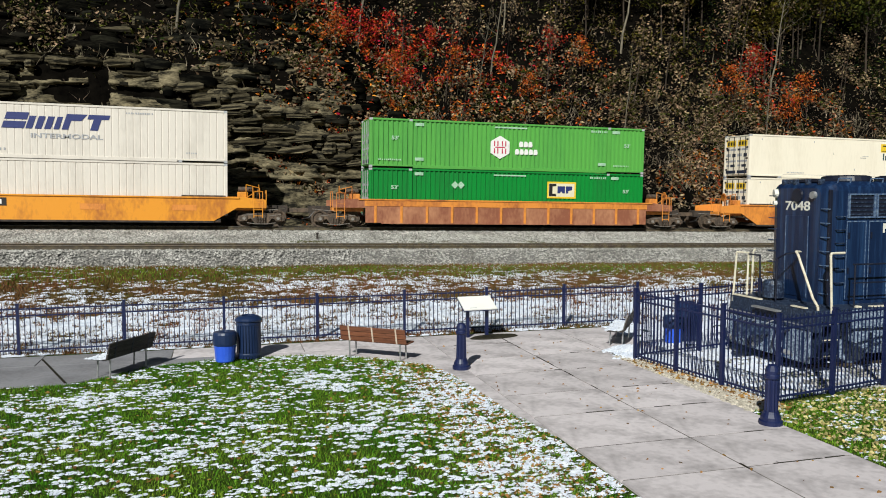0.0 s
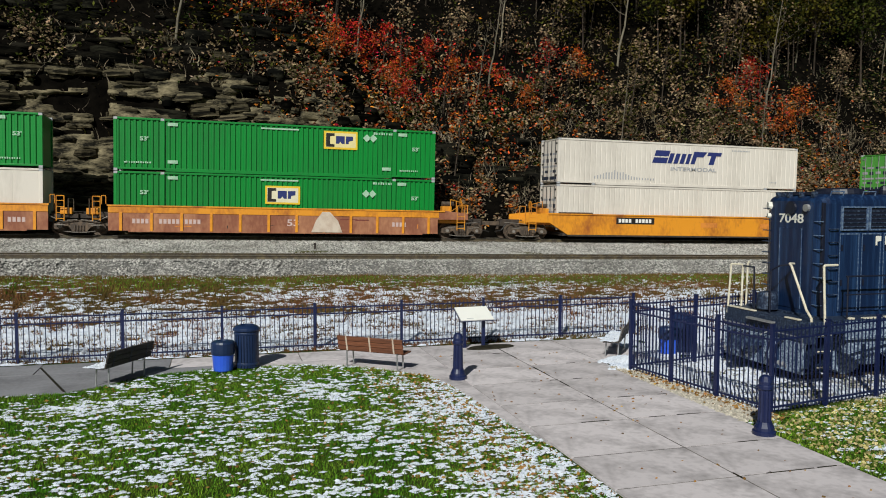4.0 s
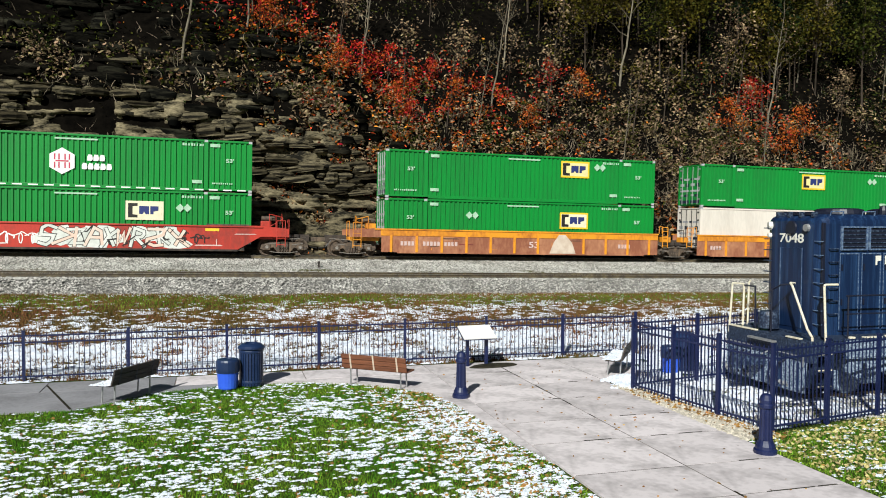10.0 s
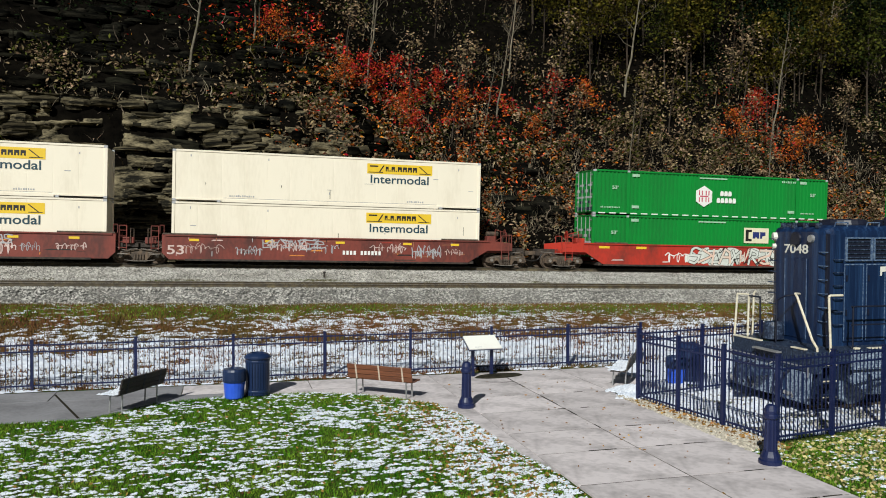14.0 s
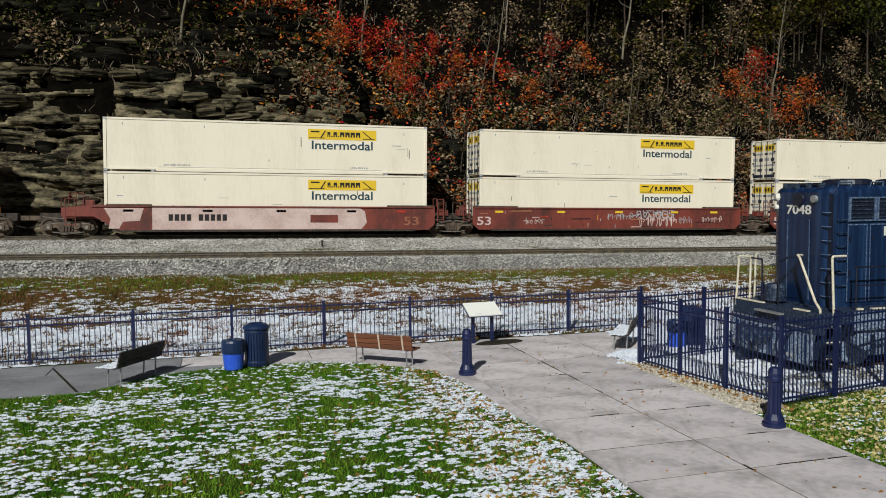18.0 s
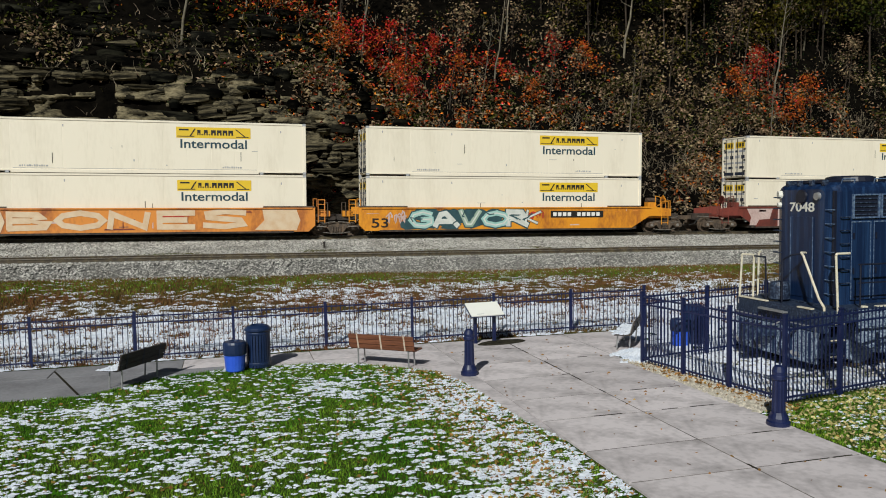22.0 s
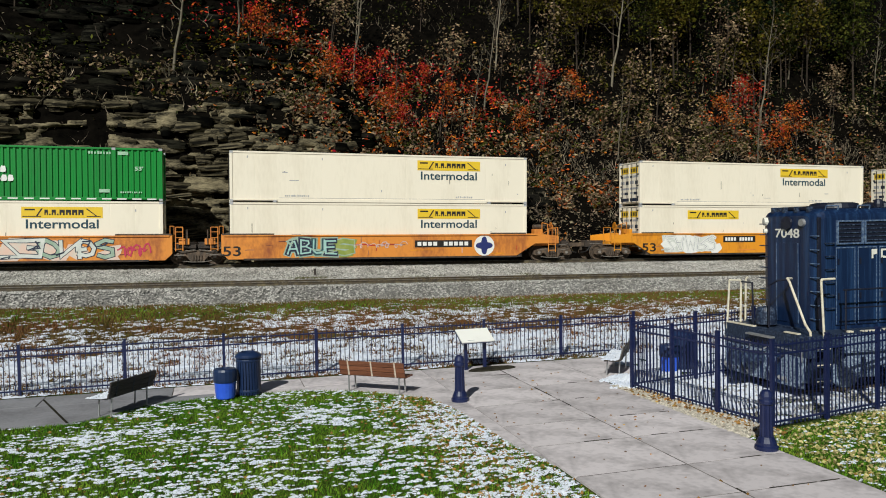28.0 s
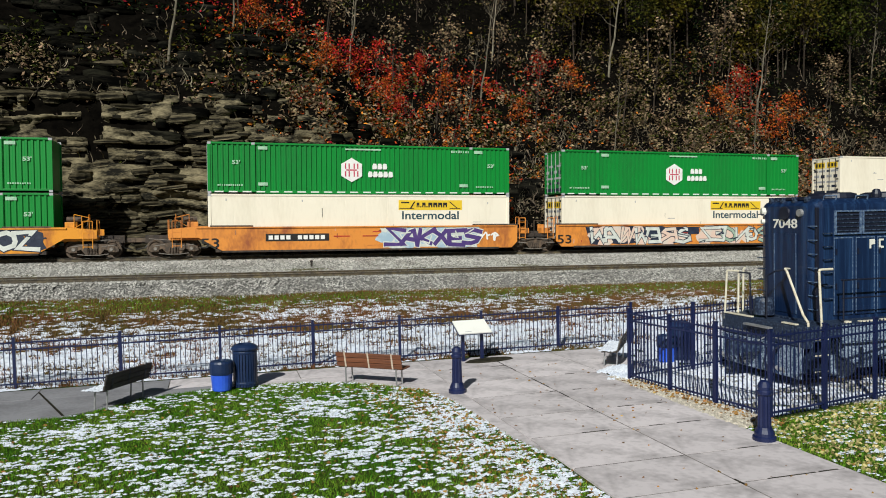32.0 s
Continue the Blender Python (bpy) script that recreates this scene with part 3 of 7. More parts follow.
# the lawn's curved edge against the paving: a wide apron of concrete to the west and at the bench
edge = [(-22, 17.6), (-8, 18.0), (-4.96, 18.06), (-3.1, 18.05), (-2.4, 18.6), (-1.7, 19.35), (-0.2, 19.75), (1.8, 19.75), (3.0, 19.25), (3.7, 18.75), (4.65, 17.75), (4.95, 16.4), (5.0, 15.3), (5.1, 13.4), (5.34, 12.0)]


def apron_mesh(corners):
    bm = bmesh.new()
    bm.faces.new([bm.verts.new((a, b, 0.030)) for a, b in corners])
    bm.normal_update()
    bmesh.ops.triangulate(bm, faces=list(bm.faces))
    ext = bmesh.ops.extrude_face_region(bm, geom=list(bm.faces))
    bmesh.ops.translate(bm, verts=[v for v in ext["geom"] if isinstance(v, bmesh.types.BMVert)], vec=(0, 0, -0.14))
    bmesh.ops.recalc_face_normals(bm, faces=bm.faces)
    return bm


part("apron", apron_mesh(edge[6:] + [(5.345, 20.052), (-0.2, 20.052)]), M_CONC, promenade, "broad curved concrete edge beside the lawn")
part("apron", apron_mesh(edge[:7] + [(-0.2, 20.052), (-22, 20.052)]), M_WESTCONC, promenade, "concrete west of the bins, light falloff put into its colour")
part("expansion_joint", plate([(-0.025, 0), (0.025, 0), (0.025, 0.008), (-0.025, 0.008)], 0, 2.9), M_JOINT, promenade, "dark open joint across the path", at=pose(-3.2, 18.1, 0.031, 0, 0, 20))


# ---- fences ----
def fence_run(name, label, p, q, height, spacing, pitch, group):
    """Black steel picket fence between two ground points: posts, three rails, single pickets."""
    p, q = Vector((*p, 0)), Vector((*q, 0))
    length = (q - p).length
    turn = math.degrees(math.atan2(q.y - p.y, q.x - p.x))
    f = thing(name, label, "fence", group, pose(p.x, p.y, float(land(p.x, p.y)), 0, 0, turn))
    def post_mesh():
        bm = cuboid(-0.035, 0.035, -0.035, 0.035, -0.1, height + 0.06)
        return cuboid(-0.043, 0.043, -0.043, 0.043, height + 0.06, height + 0.09, bm)
    post = shared(("post", height), post_mesh)
    n = max(1, round(length / spacing))
    for i in range(n + 1):
        part("post", post, M_NAVY, f, at=pose(length * i / n, 0, 0))
    for z in (0.14, height - 0.22, height - 0.05):
        part("rail", cuboid(0, length, -0.018, 0.018, z - 0.018, z + 0.018), M_NAVY, f)
    def picket_mesh():
        bm = cuboid(-0.0095, 0.0095, -0.0095, 0.0095, 0.05, height)
        tip = bm.verts.new((0, 0, height + 0.05))
        tops = [v for v in bm.verts if abs(v.co.z - height) < 1e-6]
        tops.sort(key=lambda v: math.atan2(v.co.y, v.co.x))
        for i in range(4):
            bm.faces.new((tops[i], tops[(i + 1) % 4], tip))
        return bm
    pk = shared(("picket", height), picket_mesh)
    m = round(length / pitch)
    for i in range(1, m):
        part("picket", pk, M_NAVY, f, at=pose(length * i / m, 0, 0, 0, 0, 0))
    return f


FENCE = "black steel picket fence"
fence_run("picket_fence", FENCE + " between path and railway", (-12.25, 21.55), (0.05, 21.62), 1.22, 2.46, 0.125, "perimeter fence")
fence_run("picket_fence", FENCE + " between path and railway", (0.05, 21.62), (12.3, 21.66), 1.22, 2.46, 0.125, "perimeter fence")
fence_run("picket_fence", FENCE + " round the locomotive, facing the path", (9.58, 16.95), (10.22, 12.72), 1.68, 1.43, 0.115, "locomotive enclosure")
fence_run("picket_fence", FENCE + " round the locomotive, facing the lawn", (10.22, 12.72), (18.0, 14.2), 1.68, 1.6, 0.115, "locomotive enclosure")
fence_run("picket_fence", FENCE + " round the locomotive, facing the railway", (9.58, 16.95), (20.0, 19.2), 1.68, 2.1, 0.115, "locomotive enclosure")

# stone strip along the enclosure
n = 6000
xy = np.stack([np.random.RandomState(8).uniform(0, 1, n), np.random.RandomState(9).uniform(-0.25, 0.75, n)], 1)
xy[:, 1] = np.where(xy[:, 1] > 0.1, xy[:, 1] * (0.35 + 0.65 * xy[:, 0]), xy[:, 1])
a, b = np.array((9.5, 17.4)), np.array((10.05, 12.45))
d = (b - a) / np.linalg.norm(b - a)
pts = a + xy[:, :1] * (b - a) + xy[:, 1:] * np.array((-d[1], d[0])) * -1
M_PEBBLE = mat("pale_river_pebble", (0.62, 0.56, 0.46), (0.42, 0.36, 0.28), 0.5, 8, 0.8, 0, 0.1, 60, island=0.35)
peb = crumbs("gravel_strip", pts, np.full(n, 0.02), 0.045, 0.6, M_PEBBLE, 10)
tagged(peb, "pale pebbles and fallen leaves along the enclosure fence", "gravel", kind="stuff")
n = 1500
rs = np.random.RandomState(12)
pts = np.stack([rs.normal(9.85, 0.20, n), rs.uniform(16.95, 18.2, n)], 1)
tagged(crumbs("snow_pile", pts, np.full(n, 0.03) + 0.16 * np.exp(-((pts[:, 0] - 9.85) / 0.25) ** 2 - ((pts[:, 1] - 17.6) / 0.5) ** 2), 0.07, 0.6, M_SNOW, 13), "small heap of white snow by the fence corner", "snow", kind="stuff")


# ---- bollards ----
def bollard(x, y):
    b = thing("bollard", "black cast-iron fluted bollard with a flared base", "bollard", "bollards beside the path", pose(x, y, 0.03))
    part("base", lathe([(0.20, 0), (0.20, 0.07), (0.175, 0.09), (0.17, 0.14), (0.14, 0.20), (0.125, 0.24)], 20), M_NAVY, b)
    bm = bmesh.new()
    n = 24
    rings = []
    for z, r in ((0.24, 0.118), (0.80, 0.105)):
        rings.append([bm.verts.new((math.cos(2 * math.pi * i / n) * r * (1 if i % 2 else 0.88), math.sin(2 * math.pi * i / n) * r * (1 if i % 2 else 0.88), z)) for i in range(n)])
    for i in range(n):
        j = (i + 1) % n
        bm.faces.new((rings[0][i], rings[0][j], rings[1][j], rings[1][i]))
    part("shaft", bm, M_NAVY, b)
    part("collar", lathe([(0.11, 0.80), (0.128, 0.82), (0.128, 0.87), (0.112, 0.89)], 20), M_NAVY, b)
    part("cap", lathe([(0.112, 0.89), (0.118, 0.95), (0.105, 1.0), (0.08, 1.04), (0.04, 1.06), (0.01, 1.065)], 20), M_NAVY, b)


bollard(5.25, 17.13)
bollard(9.18, 11.58)


# ---- litter bins ----
def litter_bin(x, y, lean=0):
    b = thing("litter_bin", "dark blue slatted steel litter bin with a domed rim", "litter bin", "bins by the path", pose(x, y, 0.03, 0, lean, 0))
    part("liner", lathe([(0.24, 0.03), (0.26, 0.86)], 20), M_BLACK, b)
    slat = shared("slat", lambda: cuboid(-0.026, 0.026, -0.006, 0.006, 0.02, 0.90))
    for i in range(26):
        w = 2 * math.pi * i / 26
        part("slat", slat, M_CAN, b, at=pose(0.285 * math.cos(w), 0.285 * math.sin(w), 0, 0, 0, math.degrees(w) + 90))
    for z in (0.08, 0.82):
        part("band", lathe([(0.294, z), (0.30, z + 0.01), (0.30, z + 0.05), (0.294, z + 0.06)], 24), M_CAN, b)
    part("rim", lathe([(0.30, 0.90), (0.325, 0.92), (0.325, 0.955), (0.30, 0.985), (0.24, 1.03), (0.17, 1.05), (0.17, 0.99)], 24), M_CAN, b)


def recycling_bin(x, y):
    b = thing("recycling_bin", "bright blue recycling bin with a dark lid", "recycling bin", "bins by the path", pose(x, y, 0.03))
    part("tub", lathe([(0.21, 0), (0.225, 0.02), (0.26, 0.44), (0.265, 0.46), (0.24, 0.46)], 20), M_BLUE, b)
    part("lid", lathe([(0.272, 0.40), (0.278, 0.46), (0.275, 0.66), (0.255, 0.71), (0.12, 0.73), (0.11, 0.69)], 20), M_CAN, b, "dark navy lid with a round opening")


litter_bin(0.62, 19.70)
recycling_bin(0.06, 19.45)
litter_bin(12.15, 18.75)
recycling_bin(11.65, 18.6)


# ---- benches ----
def bench(x, y, turn, length, wood, label, leg_mat=None):
    """Slatted bench: three back slats, three seat slats, pipe legs. Its sitter faces local +y, away from the lawn."""
    b = thing("park_bench", label, "bench", "benches along the path", pose(x, y, 0.03, 0, 0, turn))
    h = length / 2
    for i in range(3):
        z = 0.49 + 0.122 * i
        part("back_slat", cuboid(-h, h, -0.02, 0.02, -0.055, 0.055, bevel=0.006), wood, b, at=pose(0, -0.20 - 0.035 * i, z, 13, 0, 0))
    for i in range(3):
        part("seat_slat", cuboid(-h, h, -0.06, 0.06, -0.02, 0.02, bevel=0.006), wood, b, at=pose(0, -0.10 + 0.14 * i, 0.43, 0, 0, 0))
    for sx in (-h * 0.78, h * 0.78):
        part("leg", pipe([(sx, -0.13, 0.0), (sx, -0.15, 0.40), (sx, -0.245, 0.82)], 0.02), leg_mat or M_GALV, b)
        part("leg", pipe([(sx, 0.20, 0.0), (sx, 0.17, 0.40), (sx, -0.15, 0.40)], 0.02), leg_mat or M_GALV, b)
    for sx in (-h * 0.72, 0, h * 0.72):
        part("strap", cuboid(sx - 0.02, sx + 0.02, -0.032, -0.026, -0.2, 0.2), M_PATCH if wood is M_WOOD else M_BLACK, b, at=pose(0, -0.235, 0.63, 13, 0, 0))
    return b


bench(3.62, 18.78, -38, 1.75, M_WOOD, "red-brown slatted timber bench on pipe legs, seen from behind")
bench(-2.15, 18.95, 58, 1.55, M_DWOOD, "dark timber slatted bench on pale pipe legs, snow on its seat")
bench(10.3, 19.0, 54, 1.75, M_DWOOD, "dark timber bench with snow on its seat by the enclosure fence")
for x, y, turn in ((-2.15, 18.95, 58), (10.3, 19.0, 54)):
    n = 500
    rs = np.random.RandomState(int(x * 10) + 60)
    lx, ly = rs.uniform(-0.85, 0.85, n), rs.uniform(-0.12, 0.26, n)
    c, s = math.cos(radians(turn)), math.sin(radians(turn))
    tagged(crumbs("snow_on_bench", np.stack([x + lx * c - ly * s, y + lx * s + ly * c], 1), np.full(n, 0.475), 0.05, 0.5, M_SNOW, 77), "thin white snow on the bench seat", "snow", kind="stuff")

# ---- interpretive panel ----
sign = thing("interpretive_sign", "tilted pale interpretive panel on two dark posts", "sign", m=pose(6.82, 20.75, 0.03, 0, 0, 2))
for sx in (-0.28, 0.28):
    part("post", cuboid(sx - 0.045, sx + 0.045, -0.045, 0.045, 0, 0.86, bevel=0.008), M_NAVY, sign)
panel = part("panel", cuboid(-0.48, 0.48, -0.33, 0.33, -0.02, 0.02, bevel=0.006), M_PANEL, sign, at=pose(0, 0, 0.95, 25, 0, 0))
part("panel_frame", cuboid(-0.50, 0.50, -0.35, 0.35, -0.035, -0.021), M_NAVY, panel, "dark backing frame")
part("caption", cuboid(-0.30, -0.1, -0.27, -0.255, 0.021, 0.024), M_GREY, panel, "small dark caption line")

# dark oval added for the sign's shadow on the paving, with a small bed
bed = thing("planting_bed", "low dark oval for the sign's shadow and a small bed at its foot", "flower bed", m=pose(7.25, 20.55, 0.03, 0, 0, 8))
part("mulch", lathe([(0.30, 0.0), (0.62, 0.012), (0.55, 0.045), (0.25, 0.06)], 24), M_JOINT, bed)
bed.scale = (1.2, 0.45, 1.0)

# ---- turf, snow and leaves on the lawn ----
LAWN_EDGE = np.array(edge)


def on_lawn(x, y):
    west = (x < 5.3) & (y < np.interp(x, LAWN_EDGE[:10, 0], LAWN_EDGE[:10, 1])) & (x < np.interp(y, LAWN_EDGE[::-1][:6, 1], LAWN_EDGE[::-1][:6, 0]))
    east = (x > 9.4) & (y < 12.6 + (x - 10.2) * 0.19)
    return west | east


def blades(name, x, y, z, height, width, material, seed):
    rs = np.random.RandomState(seed)
    n = len(x)
    ang = rs.uniform(0, 6.28, n)
    h = height * rs.uniform(0.5, 1.3, n)
    lean = rs.uniform(0.0, 0.9, n) * h
    la = rs.uniform(0, 6.28, n)
    w = width * rs.uniform(0.6, 1.4, n)
    base = np.stack([x, y, z], 1)
    side = np.stack([np.cos(ang) * w, np.sin(ang) * w, np.zeros(n)], 1)
    tip = base + np.stack([np.cos(la) * lean, np.sin(la) * lean, h], 1)
    v = np.stack([base - side, base + side, tip], 1).reshape(-1, 3)
    return soup(name, v, np.arange(3 * n).reshape(-1, 3), material)


def quads(name, c, size, material, seed, flat=0.35, tall=0.7):
    """Single leaves: small folded diamonds, flat: how far they lie down."""
    rs = np.random.RandomState(seed)
    n = len(c)
    u = rs.normal(size=(n, 3)) * (1, 1, flat)
    u /= np.linalg.norm(u, axis=1)[:, None]
    w = np.cross(u, rs.normal(size=(n, 3)))
    w /= np.linalg.norm(w, axis=1)[:, None]
    s = size * rs.uniform(0.5, 1.5, (n, 1))
    p = np.stack([c - u * s, c + w * s * tall, c + u * s, c - w * s * tall], 1)
    return soup(name, p.reshape(-1, 3), np.arange(4 * n).reshape(-1, 4), material)


rs = np.random.RandomState(20)
n = 330000
x, y = rs.uniform(-9, 14, n), 7.5 + 12.5 * rs.rand(n)
keep = on_lawn(x, y)
x, y = x[keep], y[keep]
keep = snow_amount(x, y) + (fractal(x * 0.58, y * 1.2, 10.5, 55) - 0.5) * 1.15 + rs.normal(0, 0.07, len(x)) < 0.58
x, y = x[keep], y[keep]
tagged(blades("lawn_grass", x, y, land(x, y) - 0.005, 0.06, 0.009, M_BLADE, 22), "short green lawn grass", "grass", kind="stuff")
n = 240000
x, y = rs.uniform(-9, 14, n), 7.5 + 12.5 * rs.rand(n)
keep = on_lawn(x, y) & (snow_amount(x, y) + (fractal(x * 0.58, y * 1.2, 10.5, 55) - 0.5) * 1.15 + rs.normal(0, 0.06, n) > 0.565)
x, y = x[keep], y[keep]
tagged(crumbs("lawn_snow", np.stack([x, y], 1), land(x, y) + 0.022, 0.027, 0.6, M_SNOW, 23, 1.6), "patchy crusts of snow on the lawn", "snow", kind="stuff")
n = 5200
x, y = np.where(rs.rand(n) < 0.6, rs.normal(4.4, 0.6, n), rs.uniform(-7, 13, n)), 7.5 + 11.5 * rs.rand(n)
keep = on_lawn(x, y)
x, y = x[keep], y[keep]
tagged(quads("fallen_leaves", np.stack([x, y, land(x, y) + 0.03], 1), 0.032, M_LEAF, 24, 0.3), "brown and orange fallen leaves on the lawn", "leaves", kind="stuff")
n = 3600
x, y = rs.uniform(9.5, 15, n), rs.uniform(9.5, 13.4, n)
keep = on_lawn(x, y)
x, y = x[keep], y[keep]
tagged(quads("fallen_leaves", np.stack([x, y, land(x, y) + 0.04], 1), 0.034, M_TANLEAF, 31, 0.3), "pale tan leaves scattered on the grass by the locomotive", "leaves", kind="stuff")
n = 380
x, y = rs.normal(9.75, 0.18, n), rs.uniform(12.2, 16.8, n)
tagged(quads("fallen_leaves", np.stack([x - (y - 14.5) * 0.13, y, np.full(n, 0.06)], 1), 0.035, M_LEAF, 25, 0.3), "brown fallen leaves along the fence foot", "leaves", kind="stuff")
n = 120
x, y = rs.uniform(5.4, 9.3, n), rs.uniform(8.5, 20.5, n)
tagged(quads("fallen_leaves", np.stack([x, y, np.full(n, 0.045)], 1), 0.03, M_LEAF, 26, 0.1), "a few dark leaves scattered on the concrete path", "leaves", kind="stuff")

# ---- rough grass and snow beyond the fence ----
n = 210000
x, y = rs.uniform(-16, 40, n), 21.4 + 12.2 * rs.rand(n)
t = snow_amount(x, y) + (fractal(x * 0.5, y, 6.0, 56) - 0.5) * 1.1 + rs.normal(0, 0.09, n)
keep = t < 0.53
tagged(blades("rough_grass", x[keep], y[keep], land(x, y)[keep], 0.13, 0.016, M_DRY, 27), "dry brown rough grass below the railway", "grass", kind="stuff")
keep = ~keep
tagged(crumbs("bank_snow", np.stack([x, y], 1)[keep], land(x, y)[keep] + 0.02, 0.055, 0.5, M_SNOW, 28, 2.2), "snow lying in the rough grass beyond the fence", "snow", kind="stuff")
n = 60000
x, y = rs.uniform(-16, 40, n), rs.normal(32.0, 1.1, n)
tagged(blades("green_verge_grass", x, y, land(x, y), 0.09, 0.018, M_BLADE, 29), "green grass at the foot of the ballast", "grass", kind="stuff")


# ---- the display locomotive ----
def locomotive():
    lo = thing("display_locomotive", "dark navy road-switcher diesel locomotive on display behind the fence", "locomotive", m=pose(12.5, 15.80, 0.0))
    W = 1.5
    # frame and end
    part("underframe", cuboid(0.10, 17.0, -W, W, 1.22, 1.46, bevel=0.01), M_LOCODK, lo)
    part("walkway", cuboid(0.55, 16.6, -W - 0.02, W + 0.02, 1.462, 1.50), M_LOCODK, lo)
    part("side_sill", plate([(0.9, 1.05), (16.2, 1.05), (16.2, 1.46), (0.9, 1.46)], -W - 0.03, -W - 0.004), M_TRUCK, lo)
    part("end_beam", cuboid(-0.05, 0.10, -W, W, 0.98, 1.47, bevel=0.015), M_LOCODK, lo)
    part("beam_edge", cuboid(-0.07, 0.02, -0.72, -0.02 - 1.25 + 0.1, 1.472, 1.50), M_CREAM, lo, "snow-white edge strip")
    part("beam_edge", cuboid(-0.07, 0.02, 0.35, 1.35, 1.472, 1.50), M_CREAM, lo, "snow-white edge strip")
    pilot = plate([(-1.35, 0.28), (1.35, 0.28), (1.42, 0.98), (-1.42, 0.98)], -0.03, 0.03)
    pilot.transform(Matrix.Rotation(math.pi / 2, 4, "Z"))
    part("pilot_plate", pilot, M_TRUCK, lo, at=pose(-0.08, 0, 0))
    cp = part("coupler", cuboid(-0.75, 0.0, -0.13, 0.13, 0.72, 0.95, bevel=0.03), M_LOCODK, lo)
    part("knuckle", tube((-0.8, 0.05, 0.66), (-0.8, 0.05, 1.0), 0.12, 0.12, 10), M_LOCODK, cp)
    for i, (sy, dz) in enumerate(((-0.75, 0.2), (-0.5, 0.28), (0.45, 0.25), (0.7, 0.2), (0.95, 0.3))):
        part("air_hose", pipe([(-0.09, sy, 0.95), (-0.28, sy, 0.88), (-0.33, sy + 0.03, 0.6), (-0.22, sy + 0.06, 0.6 - dz)], 0.028), M_BLACK, lo)
    # long hood with rounded corners, in the y-z plane
    def hood_section(w, top, r):
        pts = [(-w, 1.5), (w, 1.5), (w, top - r)]
        pts += [(w - r + r * math.cos(t), top - r + r * math.sin(t)) for t in (0.4, 0.8, 1.2, math.pi / 2)]
        pts += [(-w + r - r * math.sin(t - math.pi / 2), top - r + r * math.cos(t - math.pi / 2)) for t in (math.pi / 2 + 0.001, 1.97, 2.37, 2.77)]
        pts += [(-w, top - r)]
        return pts
    hood = bmesh.new()
    # the end's upper edge and its two corners are chamfered back
    secs = [(0.85, 0.72, 4.14, 0.14), (0.93, 0.90, 4.24, 0.20), (1.10, 0.95, 4.30, 0.22), (12.2, 0.95, 4.30, 0.22)]
    rings = [[hood.verts.new((x, y, z)) for y, z in hood_section(w, tp, r)] for x, w, tp, r in secs]
    for p, q in zip(rings, rings[1:]):
        for i in range(len(p)):
            j = (i + 1) % len(p)
            hood.faces.new((p[i], p[j], q[j], q[i]))
    hood.faces.new(rings[0])
    hood.faces.new(rings[-1][::-1])
    bmesh.ops.recalc_face_normals(hood, faces=hood.faces)
    body = part("long_hood", hood, M_LOCO, lo, at=pose(-0.2, 0, 0))
    part("short_hood", cuboid(14.2, 16.2, -0.95, 0.95, 1.5, 3.2, bevel=0.1), M_LOCO, lo)
    cab = part("cab", cuboid(12.2, 14.2, -1.5, 1.5, 1.5, 4.35, bevel=0.12), M_LOCO, lo)
    part("cab_window", cuboid(12.5, 13.9, -1.508, -1.5, 2.9, 3.6), M_GLASS, cab)
    # end details: number board, headlight, marker lamps, corner shutters, grab irons
    part("headlight", tube((0.80, 0.0, 3.98), (0.86, 0, 3.98), 0.16, 0.17, 14), M_BLACK, body)
    for sy in (-0.52,):
        part("marker_lamp", tube((0.78, sy, 3.98), (0.88, sy, 3.98), 0.085, 0.10, 12), M_GALV, body, "round pale marker lamp")
    part("classification_lamp", tube((0.80, 0.80, 4.02), (0.95, 0.74, 4.02), 0.10, 0.11, 10), M_LETTER, body, "pale lamp with a star-shaped guard")
    part("classification_lamp", tube((0.80, 0.80, 3.78), (0.95, 0.74, 3.78), 0.06, 0.07, 10), M_LETTER, body)
    num = part("road_number", sized_text("7048", 0.82, 0.22, 0.004), M_LETTER, body, "pale road number")
    num.matrix_basis = pose(0.845, 0.42, 3.62, 0, 0, -90)
    part("end_door", cuboid(0.835, 0.855, -0.36, 0.36, 1.6, 3.5, bevel=0.004), M_LOCO, body)
    for z in np.arange(1.8, 4.0, 0.27):
        part("grab_iron", pipe([(0.86, 0.72, z), (0.78, 0.72, z), (0.78, 0.92, z), (0.9, 0.92, z)], 0.013, 5), M_LOCODK, body)
    part("corner_post", cuboid(0.90, 0.98, -0.955, -0.90, 1.5, 4.1, bevel=0.01), M_BLACK, body)
    # front gear in pale steel, which puts its highlights into the colour
    part("cut_lever", pipe([(-0.16, -1.4, 0.9), (-0.16, -1.4, 1.12), (-0.16, -0.35, 1.12), (-0.3, -0.2, 1.0)], 0.017), M_GALV, lo)
    part("cut_lever", pipe([(-0.16, 1.4, 0.9), (-0.16, 1.4, 1.12), (-0.16, 0.35, 1.12), (-0.3, 0.2, 1.0)], 0.017), M_GALV, lo)
    for sy in (-1.05, -0.9, 0.25, 1.1):
        part("hose_coupling", tube((-0.34, sy, 0.50), (-0.24, sy + 0.05, 0.40), 0.05, 0.035, 8), M_GALV, lo)
    for sy in (-1.2, -0.6, 0.0, 0.6, 1.2):
        part("pilot_rib", cuboid(-0.13, -0.105, sy - 0.03, sy + 0.03, 0.30, 0.96), M_LOCO, lo)
    part("drop_step", cuboid(-0.22, -0.09, -0.45, 0.45, 1.30, 1.34), M_GALV, lo, "pale steel drop step")
